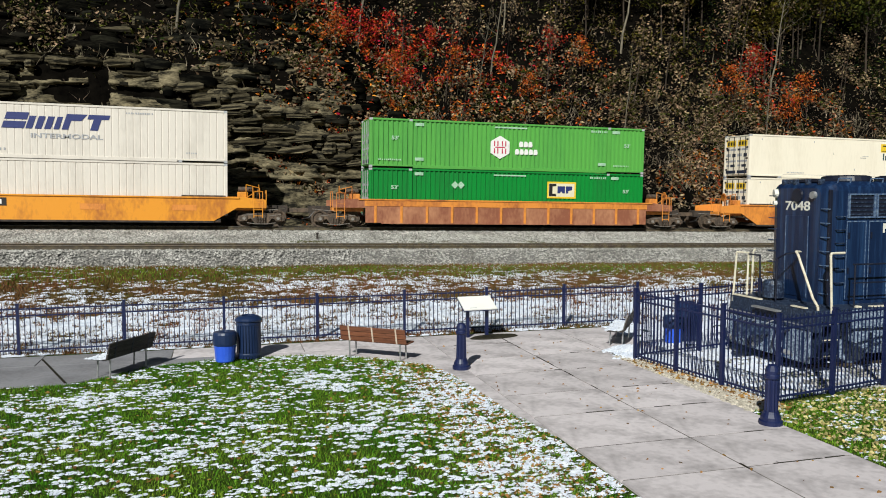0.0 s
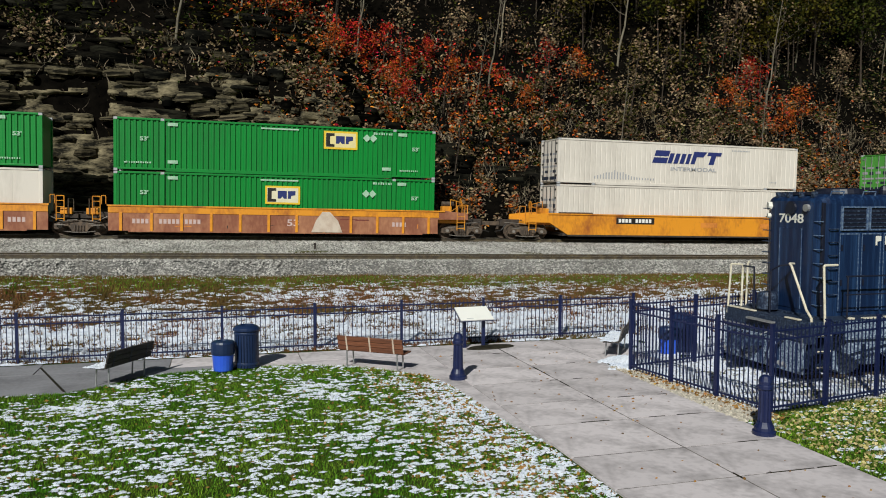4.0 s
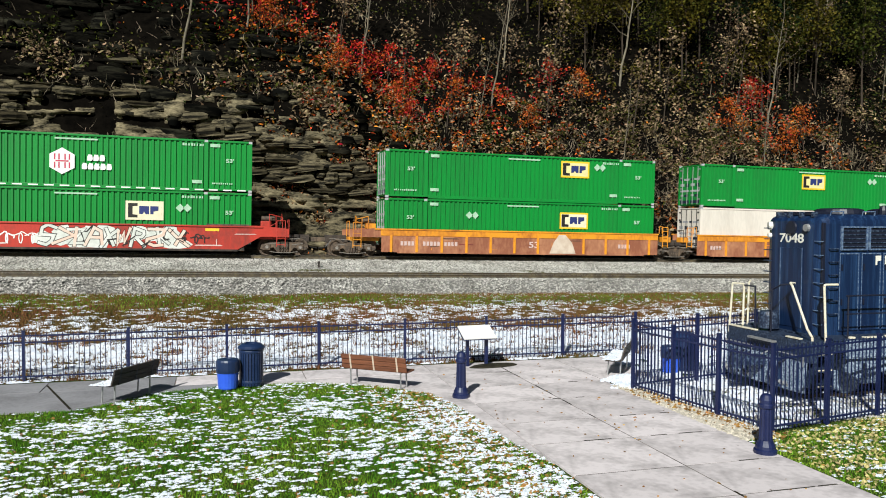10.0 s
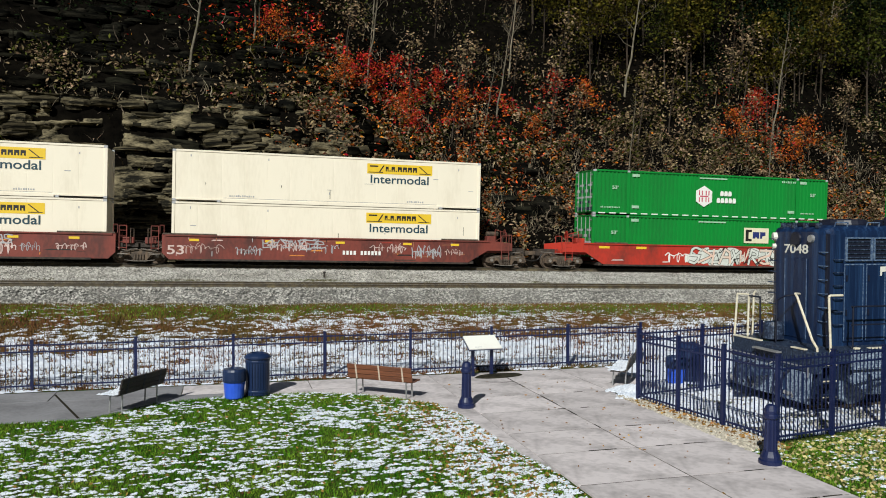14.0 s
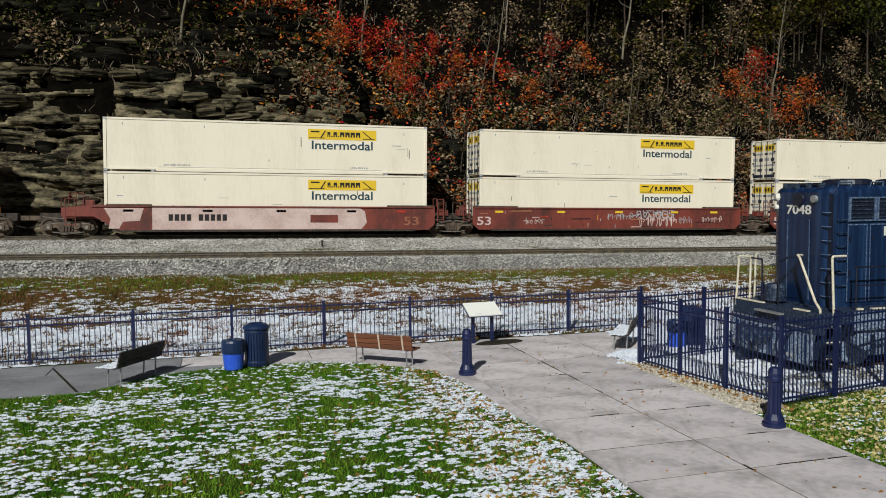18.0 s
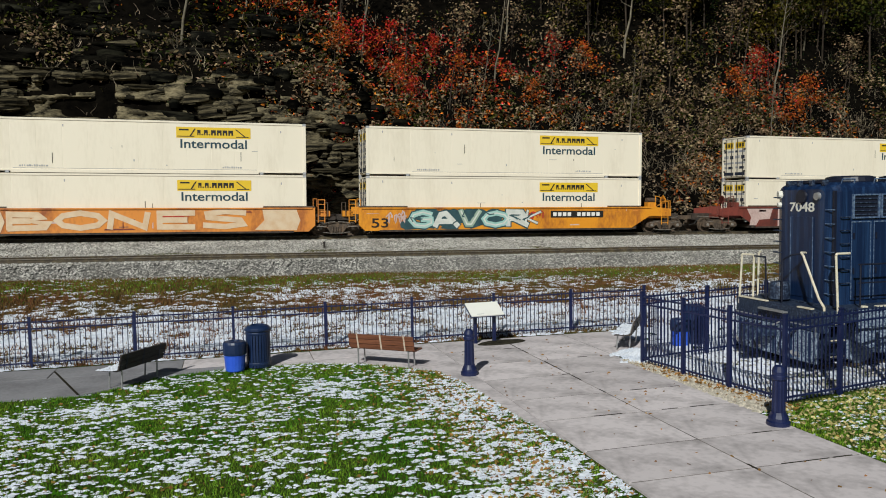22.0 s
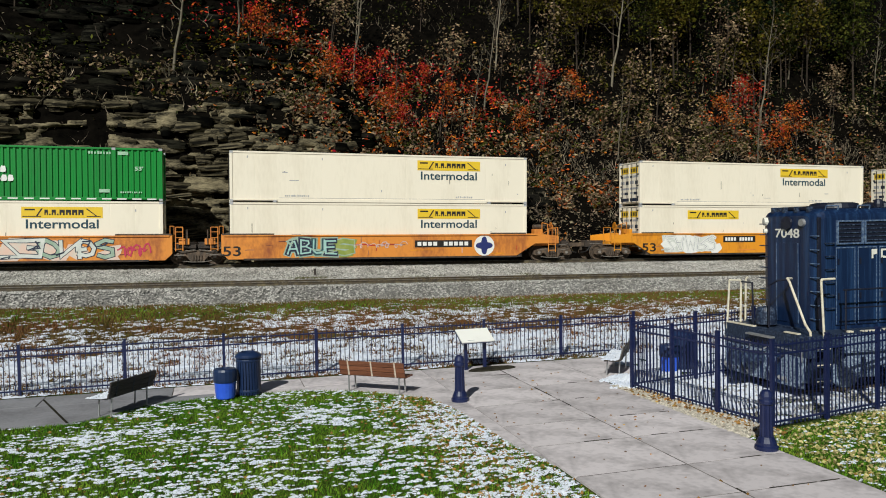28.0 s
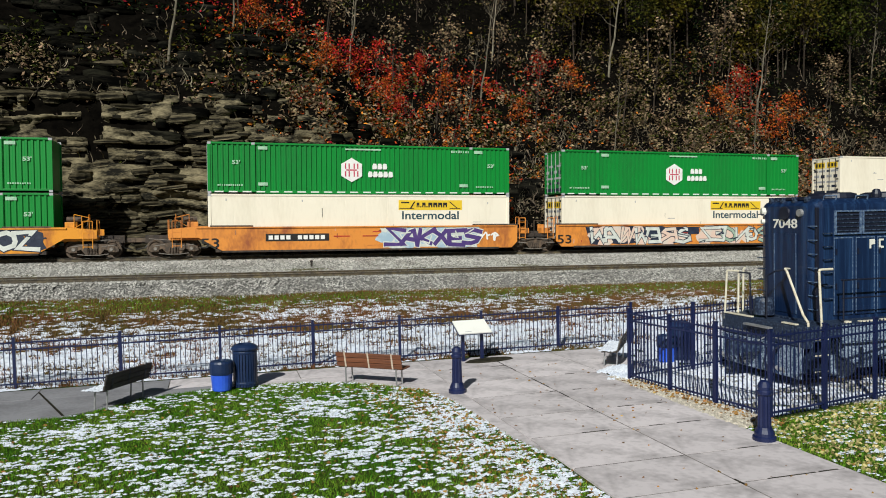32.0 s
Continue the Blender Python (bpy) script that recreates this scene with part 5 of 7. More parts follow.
def slope_points(n, x0, x1, y0, y1, centre=None, spread=None):
    x, y = rs.uniform(x0, x1, n), rs.uniform(y0, y1, n)
    if centre:
        x, y = rs.normal(centre[0], spread[0], n), np.abs(rs.normal(centre[1], spread[1], n) - 48.5) + 48.5
    keep = fractal(x, y, 0.7, 97) > (0.44 if centre else 0.52)
    if centre:
        keep &= fractal(x, y, 1.4, 88) > 0.52
    x, y = x[keep], y[keep]
    return np.stack([x, y, land(x, y) + np.abs(rs.normal(0.2, 0.45 if centre else 0.45, len(x)))], 1)


for material, label, sets in (
    (M_FTAN, "tan dead leaves on the hillside brush", ((18000, -26, 6, 48.2, 56, None, None), (56000, 3, 60, 49, 62, None, None), (36000, 4, 75, 48.6, 70, None, None), (30000, 0, 0, 0, 0, (41, 57), (9, 3.5)), (16000, 0, 0, 0, 0, (9.5, 49.6), (3.5, 1.6)), (60000, 4, 60, 47.7, 51.5, None, None))),
    (M_FRED, "scarlet leaves in the hillside brush", ((25000, 0, 0, 0, 0, (13, 61.3), (6.2, 2.0)), (3000, 0, 0, 0, 0, (47, 61), (2.0, 2.5)), (3500, 0, 0, 0, 0, (10, 50.5), (3.0, 1.6)))),
    (M_FORA, "orange leaves in the hillside brush", ((22000, 0, 0, 0, 0, (14.5, 57), (7.0, 3.4)), (5000, 0, 0, 0, 0, (47, 56.5), (3.0, 2.5)), (16000, 2, 50, 47.7, 52, None, None))),
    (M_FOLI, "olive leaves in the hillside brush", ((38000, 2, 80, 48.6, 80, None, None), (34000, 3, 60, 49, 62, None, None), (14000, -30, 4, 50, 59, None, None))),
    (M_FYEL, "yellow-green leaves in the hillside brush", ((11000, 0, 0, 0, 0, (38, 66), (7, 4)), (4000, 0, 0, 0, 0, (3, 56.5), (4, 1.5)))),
    (M_FDRK, "dark green leaves on the upper slope, shade in their colour", ((52000, 42, 95, 56, 88, None, None), (60000, -36, 8, 60, 86, None, None))),
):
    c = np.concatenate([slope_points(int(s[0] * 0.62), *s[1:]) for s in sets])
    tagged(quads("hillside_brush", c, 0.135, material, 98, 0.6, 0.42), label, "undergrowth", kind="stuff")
n = 85000
x = rs.uniform(-32, 76, n)
y = 47.9 + 30 * rs.rand(n) ** 1.5
keep = (fractal(x, y, 0.9, 71) > 0.40) & (rs.rand(n) < np.where(x < 3, 0.25, 1.0) * (1.15 - smooth01((y - 52) / 10)))
x, y = x[keep], y[keep]
tagged(quads("leaf_litter", np.stack([x, y, land(x, y) + np.abs(rs.normal(0.05, 0.12, len(x)))], 1), 0.10, M_FLITTER, 72, 0.4, 0.4), "pale dead leaves littering the hillside", "undergrowth", kind="stuff")
n = 52000
x = rs.uniform(-28, 72, n)
y = 48.8 + 28 * rs.rand(n) ** 1.3
keep = (fractal(x, y, 0.6, 99) > 0.52) & (rs.rand(n) < np.where(x < 11, 0.25, 1.0) * (1.1 - 0.9 * smooth01((y - 54) / 9)))
x, y = x[keep], y[keep]
n = len(x)
base = np.stack([x, y, land(x, y) - 0.1], 1)
# each stem wanders upward through five points
d = rs.normal(0, 0.8, (n, 3)) + (0, -0.15, 0.75)
d /= np.linalg.norm(d, axis=1)[:, None]
reach = rs.uniform(0.10, 0.36, (n, 1))
line = [base]
for q in range(4):
    d = d + rs.normal(0, 0.5, (n, 3)) + (0, 0, 0.12)
    d /= np.linalg.norm(d, axis=1)[:, None]
    line.append(line[-1] + d * reach)
w = np.stack([rs.uniform(0.012, 0.040, n), np.zeros(n), np.zeros(n)], 1)
v = np.stack([p + s * w * (1 - 0.21 * q) for q, p in enumerate(line) for s in (-1, 1)], 1).reshape(-1, 3)
o = np.arange(n)[:, None] * 10
f = np.concatenate([o + np.array((2 * q, 2 * q + 1, 2 * q + 3, 2 * q + 2)) for q in range(4)])
tagged(soup("hillside_twigs", v, f, M_TWIG), "tangle of bare twigs and stems on the hillside", "undergrowth", kind="stuff")


# ---- containers ----
LONG, HIGH, HALF = 16.95, 2.715, 1.30
RIDERS = []          # (thing, offset along the train, height over the rail)


def box_shell(kind, side):
    """Side walls of a container: pressed ribs, or smooth sheets with shallow seams."""
    bm = bmesh.new()
    if kind == "ribbed":
        pitch, deep = 0.275, 0.065
    elif kind == "grooved":
        pitch, deep = 0.34, 0.016
    else:
        pitch, deep = 1.22, 0.004
    x0, x1 = 0.14, LONG - 0.14
    n = round((x1 - x0) / pitch)
    step = (x1 - x0) / n
    cut = (0.0, 0.36, 0.5, 0.86) if kind == "ribbed" else (0.0, 0.78, 0.84, 0.94) if kind == "grooved" else (0.0, 0.965, 0.975, 0.99)
    if True:
        outline = []
        for i in range(n):
            for f, d in zip(cut, (0, 0, deep, deep)):
                outline.append((x0 + (i + f) * step, d))
        outline.append((x1, 0))
        for z0, z1 in ((0.17, HIGH - 0.11),):
            lo = [bm.verts.new((x, side * (HALF - 0.035 - d), z0)) for x, d in outline]
            hi = [bm.verts.new((x, side * (HALF - 0.035 - d), z1)) for x, d in outline]
            for i in range(len(lo) - 1):
                q = (lo[i], lo[i + 1], hi[i + 1], hi[i])
                bm.faces.new(q if side < 0 else q[::-1])
    return bm


def roof_mesh():
    bm = bmesh.new()
    n = 60
    for i in range(n):
        a, b = 0.06 + (LONG - 0.12) * i / n, 0.06 + (LONG - 0.12) * (i + 0.8) / n
        cuboid(a, b, -HALF + 0.06, HALF - 0.06, HIGH - 0.09, HIGH - 0.03, bm)
    return cuboid(0.06, LONG - 0.06, -HALF + 0.05, HALF - 0.05, HIGH - 0.1, HIGH - 0.06, bm)


def mark(owner, x0, z0, x1, z1, material, label="", lift=0.0, name="marking"):
    """A painted panel on the near side."""
    me = shared(("panel", material.name, round(x1 - x0, 3), round(z1 - z0, 3)), lambda: cuboid(0, x1 - x0, -0.004, 0, 0, z1 - z0))
    return part(name, me, material, owner, label, pose(x0, -HALF + 0.030 - lift, z0))


def shape(owner, outline, x, z, material, label="", lift=0.0, name="marking"):
    return part(name, plate(outline, -0.004, 0), material, owner, label, pose(x, -HALF + 0.030 - lift, z))


def words(owner, body, x, z, width, height, material, label="", lift=0.0, bold=0.008):
    key = ("words", body, width, height, material.name)
    if key not in MESHES:
        MESHES[key] = sized_text(body, width, height, bold).copy()
    return part("lettering", MESHES[key], material, owner, label, pose(x, -HALF + 0.026 - lift, z))


def small_bars(owner, x, z, n, material, h=0.10, w=0.085):
    """A line of unreadable small lettering."""
    bm = bmesh.new()
    r = random.Random(int(x * 31 + z * 17))
    for i in range(n):
        cuboid(i * w * 1.3, i * w * 1.3 + w * r.uniform(0.5, 1), -0.003, 0, 0, h * r.uniform(0.7, 1), bm)
    tagged(part("small_lettering", bm, material, owner, "row of small unreadable marks", pose(x, -HALF + 0.027, z)), kind="stuff")


def container(kind, paint, label, style, offset, level, bright=None):
    c = thing("shipping_container", label, "shipping container", "containers on the train")
    for s in (-1, 1):
        part("side_wall", shared(("wall", kind, paint.name, s), lambda: box_shell(kind, s)), paint, c)
    part("floor", shared(("floor", paint.name), lambda: cuboid(0.05, LONG - 0.05, -HALF + 0.09, HALF - 0.09, 0.12, 0.18)), paint, c)
    part("end_wall", shared(("end_wall", paint.name), lambda: cuboid(LONG - 0.10, LONG - 0.06, -HALF + 0.05, HALF - 0.05, 0.15, HIGH - 0.1)), paint, c)
    part("roof", shared(("roof", paint.name), roof_mesh), paint, c)
    rail_top = shared(("top_rail", paint.name), lambda: cuboid(0.1, LONG - 0.1, -0.04, 0.04, -0.10, 0.0, bevel=0.008))
    rail_low = shared(("bottom_rail", paint.name), lambda: cuboid(2.5, LONG - 2.5, -0.04, 0.04, 0.0, 0.1705, bevel=0.008))
    rail_end = shared(("rail_end", paint.name), lambda: cuboid(0.1, 2.498, -0.04, 0.04, 0.075, 0.17, bevel=0.008))
    for s in (-1, 1):
        part("bottom_rail", rail_end, paint, c, at=pose(0, s * (HALF - 0.045), 0))
        part("bottom_rail", rail_end, paint, c, at=pose(LONG - 2.598, s * (HALF - 0.045), 0))
        part("top_rail", rail_top, paint, c, at=pose(0, s * (HALF - 0.045), HIGH))
        part("bottom_rail", rail_low, paint, c, at=pose(0, s * (HALF - 0.045), 0))
    post = shared(("corner_post", paint.name), lambda: cuboid(0, 0.15, -0.08, 0.08, 0.12, HIGH - 0.12, bevel=0.01))
    cast = shared("corner_casting", lambda: cuboid(0, 0.18, -0.085, 0.085, 0, 0.12, bevel=0.006))
    for x in (0.0, LONG - 0.15):
        for s in (-1, 1):
            part("corner_post", post, paint, c, at=pose(x, s * (HALF - 0.08), 0))
            for z in (0, HIGH - 0.12):
                part("corner_casting", cast, M_GREY if style != "eagle" else M_GREEN, c, at=pose(min(x, LONG - 0.18), s * (HALF - 0.085), z))
    if kind == "ribbed":
        stiff = shared(("lift_post", paint.name), lambda: cuboid(-0.10, 0.10, -0.02, 0.02, 0.1, HIGH - 0.06, bevel=0.006))
        for x in (2.35, LONG - 2.35):
            part("lift_post", stiff, paint, c, at=pose(x, -HALF + 0.022, 0))
        for x in (2.35, LONG - 2.35):
            part("lift_casting", cast, M_GREY, c, at=pose(x - 0.09, -HALF + 0.083, HIGH - 0.12))
    else:
        for x in (2.35, LONG - 2.35):
            part("lift_casting", cast, M_INKK, c, "dark lifting fitting", pose(x - 0.09, -HALF + 0.083, -0.02))
    # door end at the left: two leaves, lock rods, hinges
    leaf = shared(("door_leaf", paint.name), lambda: cuboid(-0.03, 0.03, -0.56, 0.56, 0.18, HIGH - 0.14, bevel=0.01))
    dark_gear = paint not in (M_GREEN, M_LIME)
    rod = shared(("lock_rod", dark_gear), lambda: tube((-0.05, 0, 0.16), (-0.05, 0, HIGH - 0.13), 0.024, 0.024, 8))
    for s in (-1, 1):
        d = part("door_leaf", leaf, paint, c, at=pose(0.045, s * 0.575, 0))
        for k in (-0.3, 0.25):
            part("lock_rod", rod, M_INKK if dark_gear else M_GALV, d, at=pose(0, k, 0))
        for z in (0.5, 1.2, 1.9, 2.4):
            part("hinge", shared(("hinge", dark_gear), lambda: cuboid(-0.05, 0.0, -0.09, 0.09, -0.05, 0.05)), M_GALV if paint in (M_GREEN, M_LIME) else M_INKK, d, at=pose(0, s * 0.46, z))
        if paint is M_WHITE:
            part("door_sign", shared("door_sign", lambda: cuboid(-0.006, 0, -0.47, 0.47, 0, 0.40)), M_SIGNY, d, "yellow sign on the door", pose(-0.031, 0, 1.98))
            for k in range(3):
                part("door_sign_mark", shared("door_sign_mark", lambda: cuboid(-0.003, 0, -0.09, 0.09, 0, 0.22)), M_INKK, d, "dark mark on the yellow sign", pose(-0.0375, -0.28 + 0.28 * k, 2.07))
        for z, h, y0, y1, tone in ((1.72, 0.13, -0.50, 0.10, 1), (1.72, 0.13, 0.20, 0.50, 0), (1.30, 0.22, -0.46, -0.12, 0), (1.34, 0.18, 0.05, 0.5, 1), (0.98, 0.12, -0.5, 0.5, 1), (0.66, 0.16, -0.40, 0.05, 0), (0.70, 0.12, 0.15, 0.45, 1), (0.24, 0.20, -0.5, 0.5, 0)):
            ink = (M_INKN, M_GREY)[tone] if paint not in (M_GREEN, M_LIME) else (M_MARKG, M_GALV)[tone]
            part("door_notice", shared(("door_notice", z, y0), lambda: cuboid(-0.005, 0, y0, y1, 0, h)), ink, d, "small notice or handle plate on the door", pose(-0.031, 0, z))
    up = level == 1
    if style in ("panel", "panel_low", "panel_far"):
        px = 3.4 if style == "panel_low" else 10.30
        z = 1.86
        p = mark(c, px, z, px + 3.75, z + 0.56, M_SIGNY, "yellow name panel with dark border strokes")
        for a, b, h0, h1 in ((0.15, 0.62, 0.38, 0.46), (0.05, 0.9, 0.06, 0.10), (3.0, 3.65, 0.06, 0.10)):
            part("panel_stroke", cuboid(a, b, -0.008, -0.004, h0, h1), M_INKK, p)
        part("panel_stroke", plate([(0.66, 0.1), (0.74, 0.1), (0.98, 0.48), (0.90, 0.48)], -0.008, -0.004), M_INKK, p)
        part("panel_stroke", plate([(2.95, 0.48), (3.03, 0.48), (3.5, 0.1), (3.42, 0.1)], -0.008, -0.004), M_INKK, p)
        xx = 1.05
        for wd in (0.16, 0.07, 0.19, 0.07, 0.24, 0.24, 0.24, 0.24):
            part("name_block", plate([(0, 0), (wd * 0.35, 0), (wd * 0.35, 0.12), (wd * 0.65, 0.12), (wd * 0.65, 0), (wd, 0), (wd, 0.27), (0, 0.27)] if wd > 0.1 else [(0, 0), (wd, 0), (wd, 0.07), (0, 0.07)], -0.009, -0.004), M_INKK, p, "dark block in place of a company letter", pose(xx, 0, 0.15))
            xx += wd + 0.05
        if style != "panel_low":
            words(c, "Intermodal", px + 0.20, z - 0.53, 3.35, 0.46, M_INK, "dark teal word")
        small_bars(c, 2.9, 0.30, 12, M_GREY)
        small_bars(c, 12.6, 0.30, 9, M_GREY)
        mark(c, 2.6, 0.215, LONG - 2.6, 0.232, M_GREY, "thin grey seam line")
        rr = random.Random(int(-offset) + level * 7)
        for q in range(7):
            x, z2 = rr.uniform(0.5, LONG - 0.6), rr.uniform(0.35, 1.7)
            if q < 3:
                mark(c, x, z2, x + rr.choice((0.02, 0.03)), z2 + rr.choice((0.12, 0.25, 0.5)), M_INKK, "dark vertical scratch", 0.001)
            else:
                mark(c, x, z2, x + rr.choice((0.08, 0.3, 0.5)), z2 + rr.choice((0.02, 0.04)), M_GREY, "small rubbed mark", 0.001)
        for x, z2 in ((4.9, 2.3), (0.9, 2.35), (8.2, 0.6), (15.6, 2.2)):
            mark(c, x, z2, x + 0.05, z2 + 0.12, M_GREY)
    if style == "eagle":          # italic dark blue wordmark, drawn as slanted blocks
        x, z = (6.3, 1.45) if up else (6.0, 1.13)
        wds = (1.0, 1.15, 0.36, 0.95, 1.0)
        for k, wd in enumerate(wds):
            h, s = 0.78, 0.26
            def sl(pts):
                return [(a + b * s / h, b) for a, b in pts]
            slit = 0.09
            if k == 0:
                outs = [sl([(0, 0), (wd, 0), (wd, 0.34), (0, 0.34)]), sl([(0, 0.34 + slit), (wd, 0.34 + slit), (wd, h), (0, h)])]
            elif k == 1:
                outs = [sl([(q, 0), (q + 0.3, 0), (q + 0.3, h * 0.8), (q, h * 0.8)]) for q in (0, 0.42, 0.84)]
            elif k == 2:
                outs = [sl([(0.05, 0), (0.3, 0), (0.3, h * 0.8), (0.05, h * 0.8)])]
            elif k == 3:
                outs = [sl([(0, 0), (0.3, 0), (0.3, 0.45), (wd * 0.8, 0.45), (wd, h), (0, h)])]
            else:
                outs = [sl([(0.30, 0), (0.66, 0), (0.66, 0.55), (wd, 0.55), (wd, h), (0, h), (0, 0.55), (0.30, 0.55)])]
            for o in outs:
                shape(c, o, x, z, M_INKB, "dark blue slanted block of a wordmark", 0.008, "wordmark_block")
            x += wd + 0.06
        if up:
            words(c, "INTERMODAL", 7.6, 1.0, 3.3, 0.24, M_GREY, "small grey word", 0.008)
            r = random.Random(3)
            for k in range(22):
                hh = 0.12 + 0.45 * math.exp(-((k - 7) / 5) ** 2) * r.uniform(0.7, 1)
                mark(c, 2.4 + k * 0.19, 0.36, 2.4 + k * 0.19 + 0.075, 0.36 + hh, M_GREY, "faded grey stroke of a mountain drawing", 0.008)
        small_bars(c, 14.9, 0.42, 5, M_GREY)
        small_bars(c, 12.0, 2.35, 12, M_GREY)
    if style in ("square", "square_mid", "square_low", "square_pale"):
        x = 7.55 if style in ("square_mid", "square_low") else 10.65
        z = 1.5 if up else 1.18
        if style == "square_mid":
            z = 1.35
        p = mark(c, x, z, x + 1.85, z + 0.98, M_SIGNY if style != "square_pale" else M_CREAMF, "yellow-edged pale logo panel with dark and blue blocks", 0.01)
        part("logo_field", plate([(0.10, 0.10), (1.75, 0.10), (1.75, 0.88), (0.10, 0.88)], -0.006, -0.004), M_CREAMF if style == "square_pale" or not up else M_SIGNP, p)
        part("logo_block", plate([(0.12, 0.12), (0.58, 0.12), (0.58, 0.26), (0.34, 0.28), (0.34, 0.70), (0.58, 0.72), (0.58, 0.86), (0.12, 0.86)], -0.010, -0.004), M_INKK, p)
        part("logo_block", plate([(0.66, 0.30), (0.82, 0.30), (0.90, 0.42), (0.98, 0.30), (1.14, 0.30), (1.14, 0.72), (0.66, 0.72)], -0.010, -0.004), M_INKB, p)
        part("logo_block", plate([(1.2, 0.30), (1.36, 0.30), (1.36, 0.44), (1.60, 0.50), (1.60, 0.72), (1.2, 0.72)], -0.010, -0.004), M_INKB, p)
        dx = 12.8 if style != "square_pale" else 13.1
        if not up and style == "square":
            dx = 4.75
        for k in (0, 0.36):
            shape(c, [(0, 0.22), (0.22, 0), (0.44, 0.22), (0.22, 0.44)], dx + k, z + 0.45, M_MARKG, "faded diamond placard", 0.01)
    if style == "hex":
        hx, hz, s = 7.65, 1.32, 0.67
        p = shape(c, [(s * math.sin(k * math.pi / 3), s * math.cos(k * math.pi / 3)) for k in range(6)], hx, hz, M_SIGNW, "white hexagon badge", 0.01)
        for a in (-0.34, -0.14, 0.14, 0.34):
            part("badge_bar", cuboid(a - 0.035, a + 0.035, -0.010, -0.004, 0.06, 0.36), M_INKR, p, "crimson bar")
            part("badge_bar", cuboid(a - 0.035, a + 0.035, -0.010, -0.004, -0.36, -0.06), M_INKR, p, "crimson bar")
        part("badge_bar", cuboid(-0.30, 0.30, -0.010, -0.004, -0.035, 0.035), M_INKR, p, "crimson bar")
        for row, (n, zz) in enumerate(((3, 0.06), (5, -0.38))):
            for k in range(n):
                shape(c, [(0, 0), (0.22, 0), (0.26, 0.1), (0.22, 0.30), (0.05, 0.32), (0, 0.2)], hx + 0.92 + k * 0.29 + (0.25 if row == 0 else 0), hz + zz, M_SIGNW, "white block in place of a company letter", 0.01, "name_block")
    if style == "hex" and paint is M_GREEN:
        for q in range(23):
            mark(c, 0.35 + q * 0.72, 0.06, 0.80 + q * 0.72, 0.125, M_SIGNW, "white reflector dash", 0.028, "reflector")
    if style.startswith("square") or style == "hex":
        words(c, "53'", 1.25, 1.55, 0.42, 0.22, M_MARKG, "faded pale length mark", 0.008, 0.01)
        words(c, "53'", 15.6, 1.55, 0.42, 0.22, M_MARKG, "faded pale length mark", 0.008, 0.01)
        mark(c, 7.3, 2.42, 9.3, 2.50, M_MARKG, "faded notice strip", 0.008)
        small_bars(c, 13.4, 2.38, 9, M_MARKG, 0.14, 0.11)
        small_bars(c, 0.5, 0.40, 12, M_MARKG, 0.10)
        small_bars(c, 14.9, 0.40, 10, M_MARKG, 0.10)
        for x, z in ((2.6, 2.35), (2.6, 0.42), (13.9, 0.42), (14.8, 2.35)):
            mark(c, x, z, x + 0.5, z + 0.17, M_MARKG, "small faded marking", 0.008)
    RIDERS.append((c, offset, 0.61 + level * 2.75))
    return c


# ---- well cars ----
def side_sheet(kind, left, right):
    """Outline of a well car's side in x and z; left and right say whether that end is an outer one."""
    top, mid, low = 1.60, 1.52, 0.28
    pts = []
    if left == "outer":
        pts += [(-2.0, 1.02), (-0.5, 1.02), (0.75, low)] if kind != "ribbed" else [(-2.0, 1.10), (-0.2, 1.10), (-0.2, low)]
    else:
        pts += [(-0.45, 0.62), (-0.1, low)] if kind != "ribbed" else [(-0.25, low)]
    if right == "outer":
        pts += [(LONG - 0.75, low), (LONG + 0.5, 1.02), (LONG + 2.0, 1.02)] if kind != "ribbed" else [(LONG + 0.2, low), (LONG + 0.2, 1.10), (LONG + 2.0, 1.10)]
        pts += [(LONG + 2.0, 1.46), (LONG + 0.6, top)]
    else:
        pts += [(LONG + 0.1, low), (LONG + 0.45, 0.62), (LONG + 0.45, top)] if kind != "ribbed" else [(LONG + 0.25, low), (LONG + 0.25, top)]
    if kind != "ribbed":
        pts += [(LONG - 2.3, top), (LONG - 2.35, mid), (2.35, mid), (2.3, top)]
    pts += [(-0.6, top), (-2.0, 1.46)] if left == "outer" else [(-0.45 if kind != "ribbed" else -0.25, top)]
    return pts


def bogie_frame():
    bm = bmesh.new()
    for s in (-1, 1):
        plate([(-1.25, 0.36), (-1.05, 0.30), (-0.55, 0.46), (-0.35, 0.20), (0.35, 0.20), (0.55, 0.46), (1.05, 0.30), (1.25, 0.36), (1.2, 0.58), (0.7, 0.74), (-0.7, 0.74), (-1.2, 0.58)], s * 1.02 - 0.09, s * 1.02 + 0.09, bm)
        for x in (-0.89, 0.89):
            cuboid(x - 0.15, x + 0.15, s * 1.02 - 0.14, s * 1.02 + 0.14, 0.32, 0.60, bm)
        for k in range(4):
            tube((-0.2 + k * 0.13, s * 1.02 - 0.05, 0.26), (-0.2 + k * 0.13, s * 1.02 - 0.05, 0.52), 0.06, 0.06, 8, bm)
    cuboid(-0.22, 0.22, -1.1, 1.1, 0.48, 0.78, bm)
    return bm


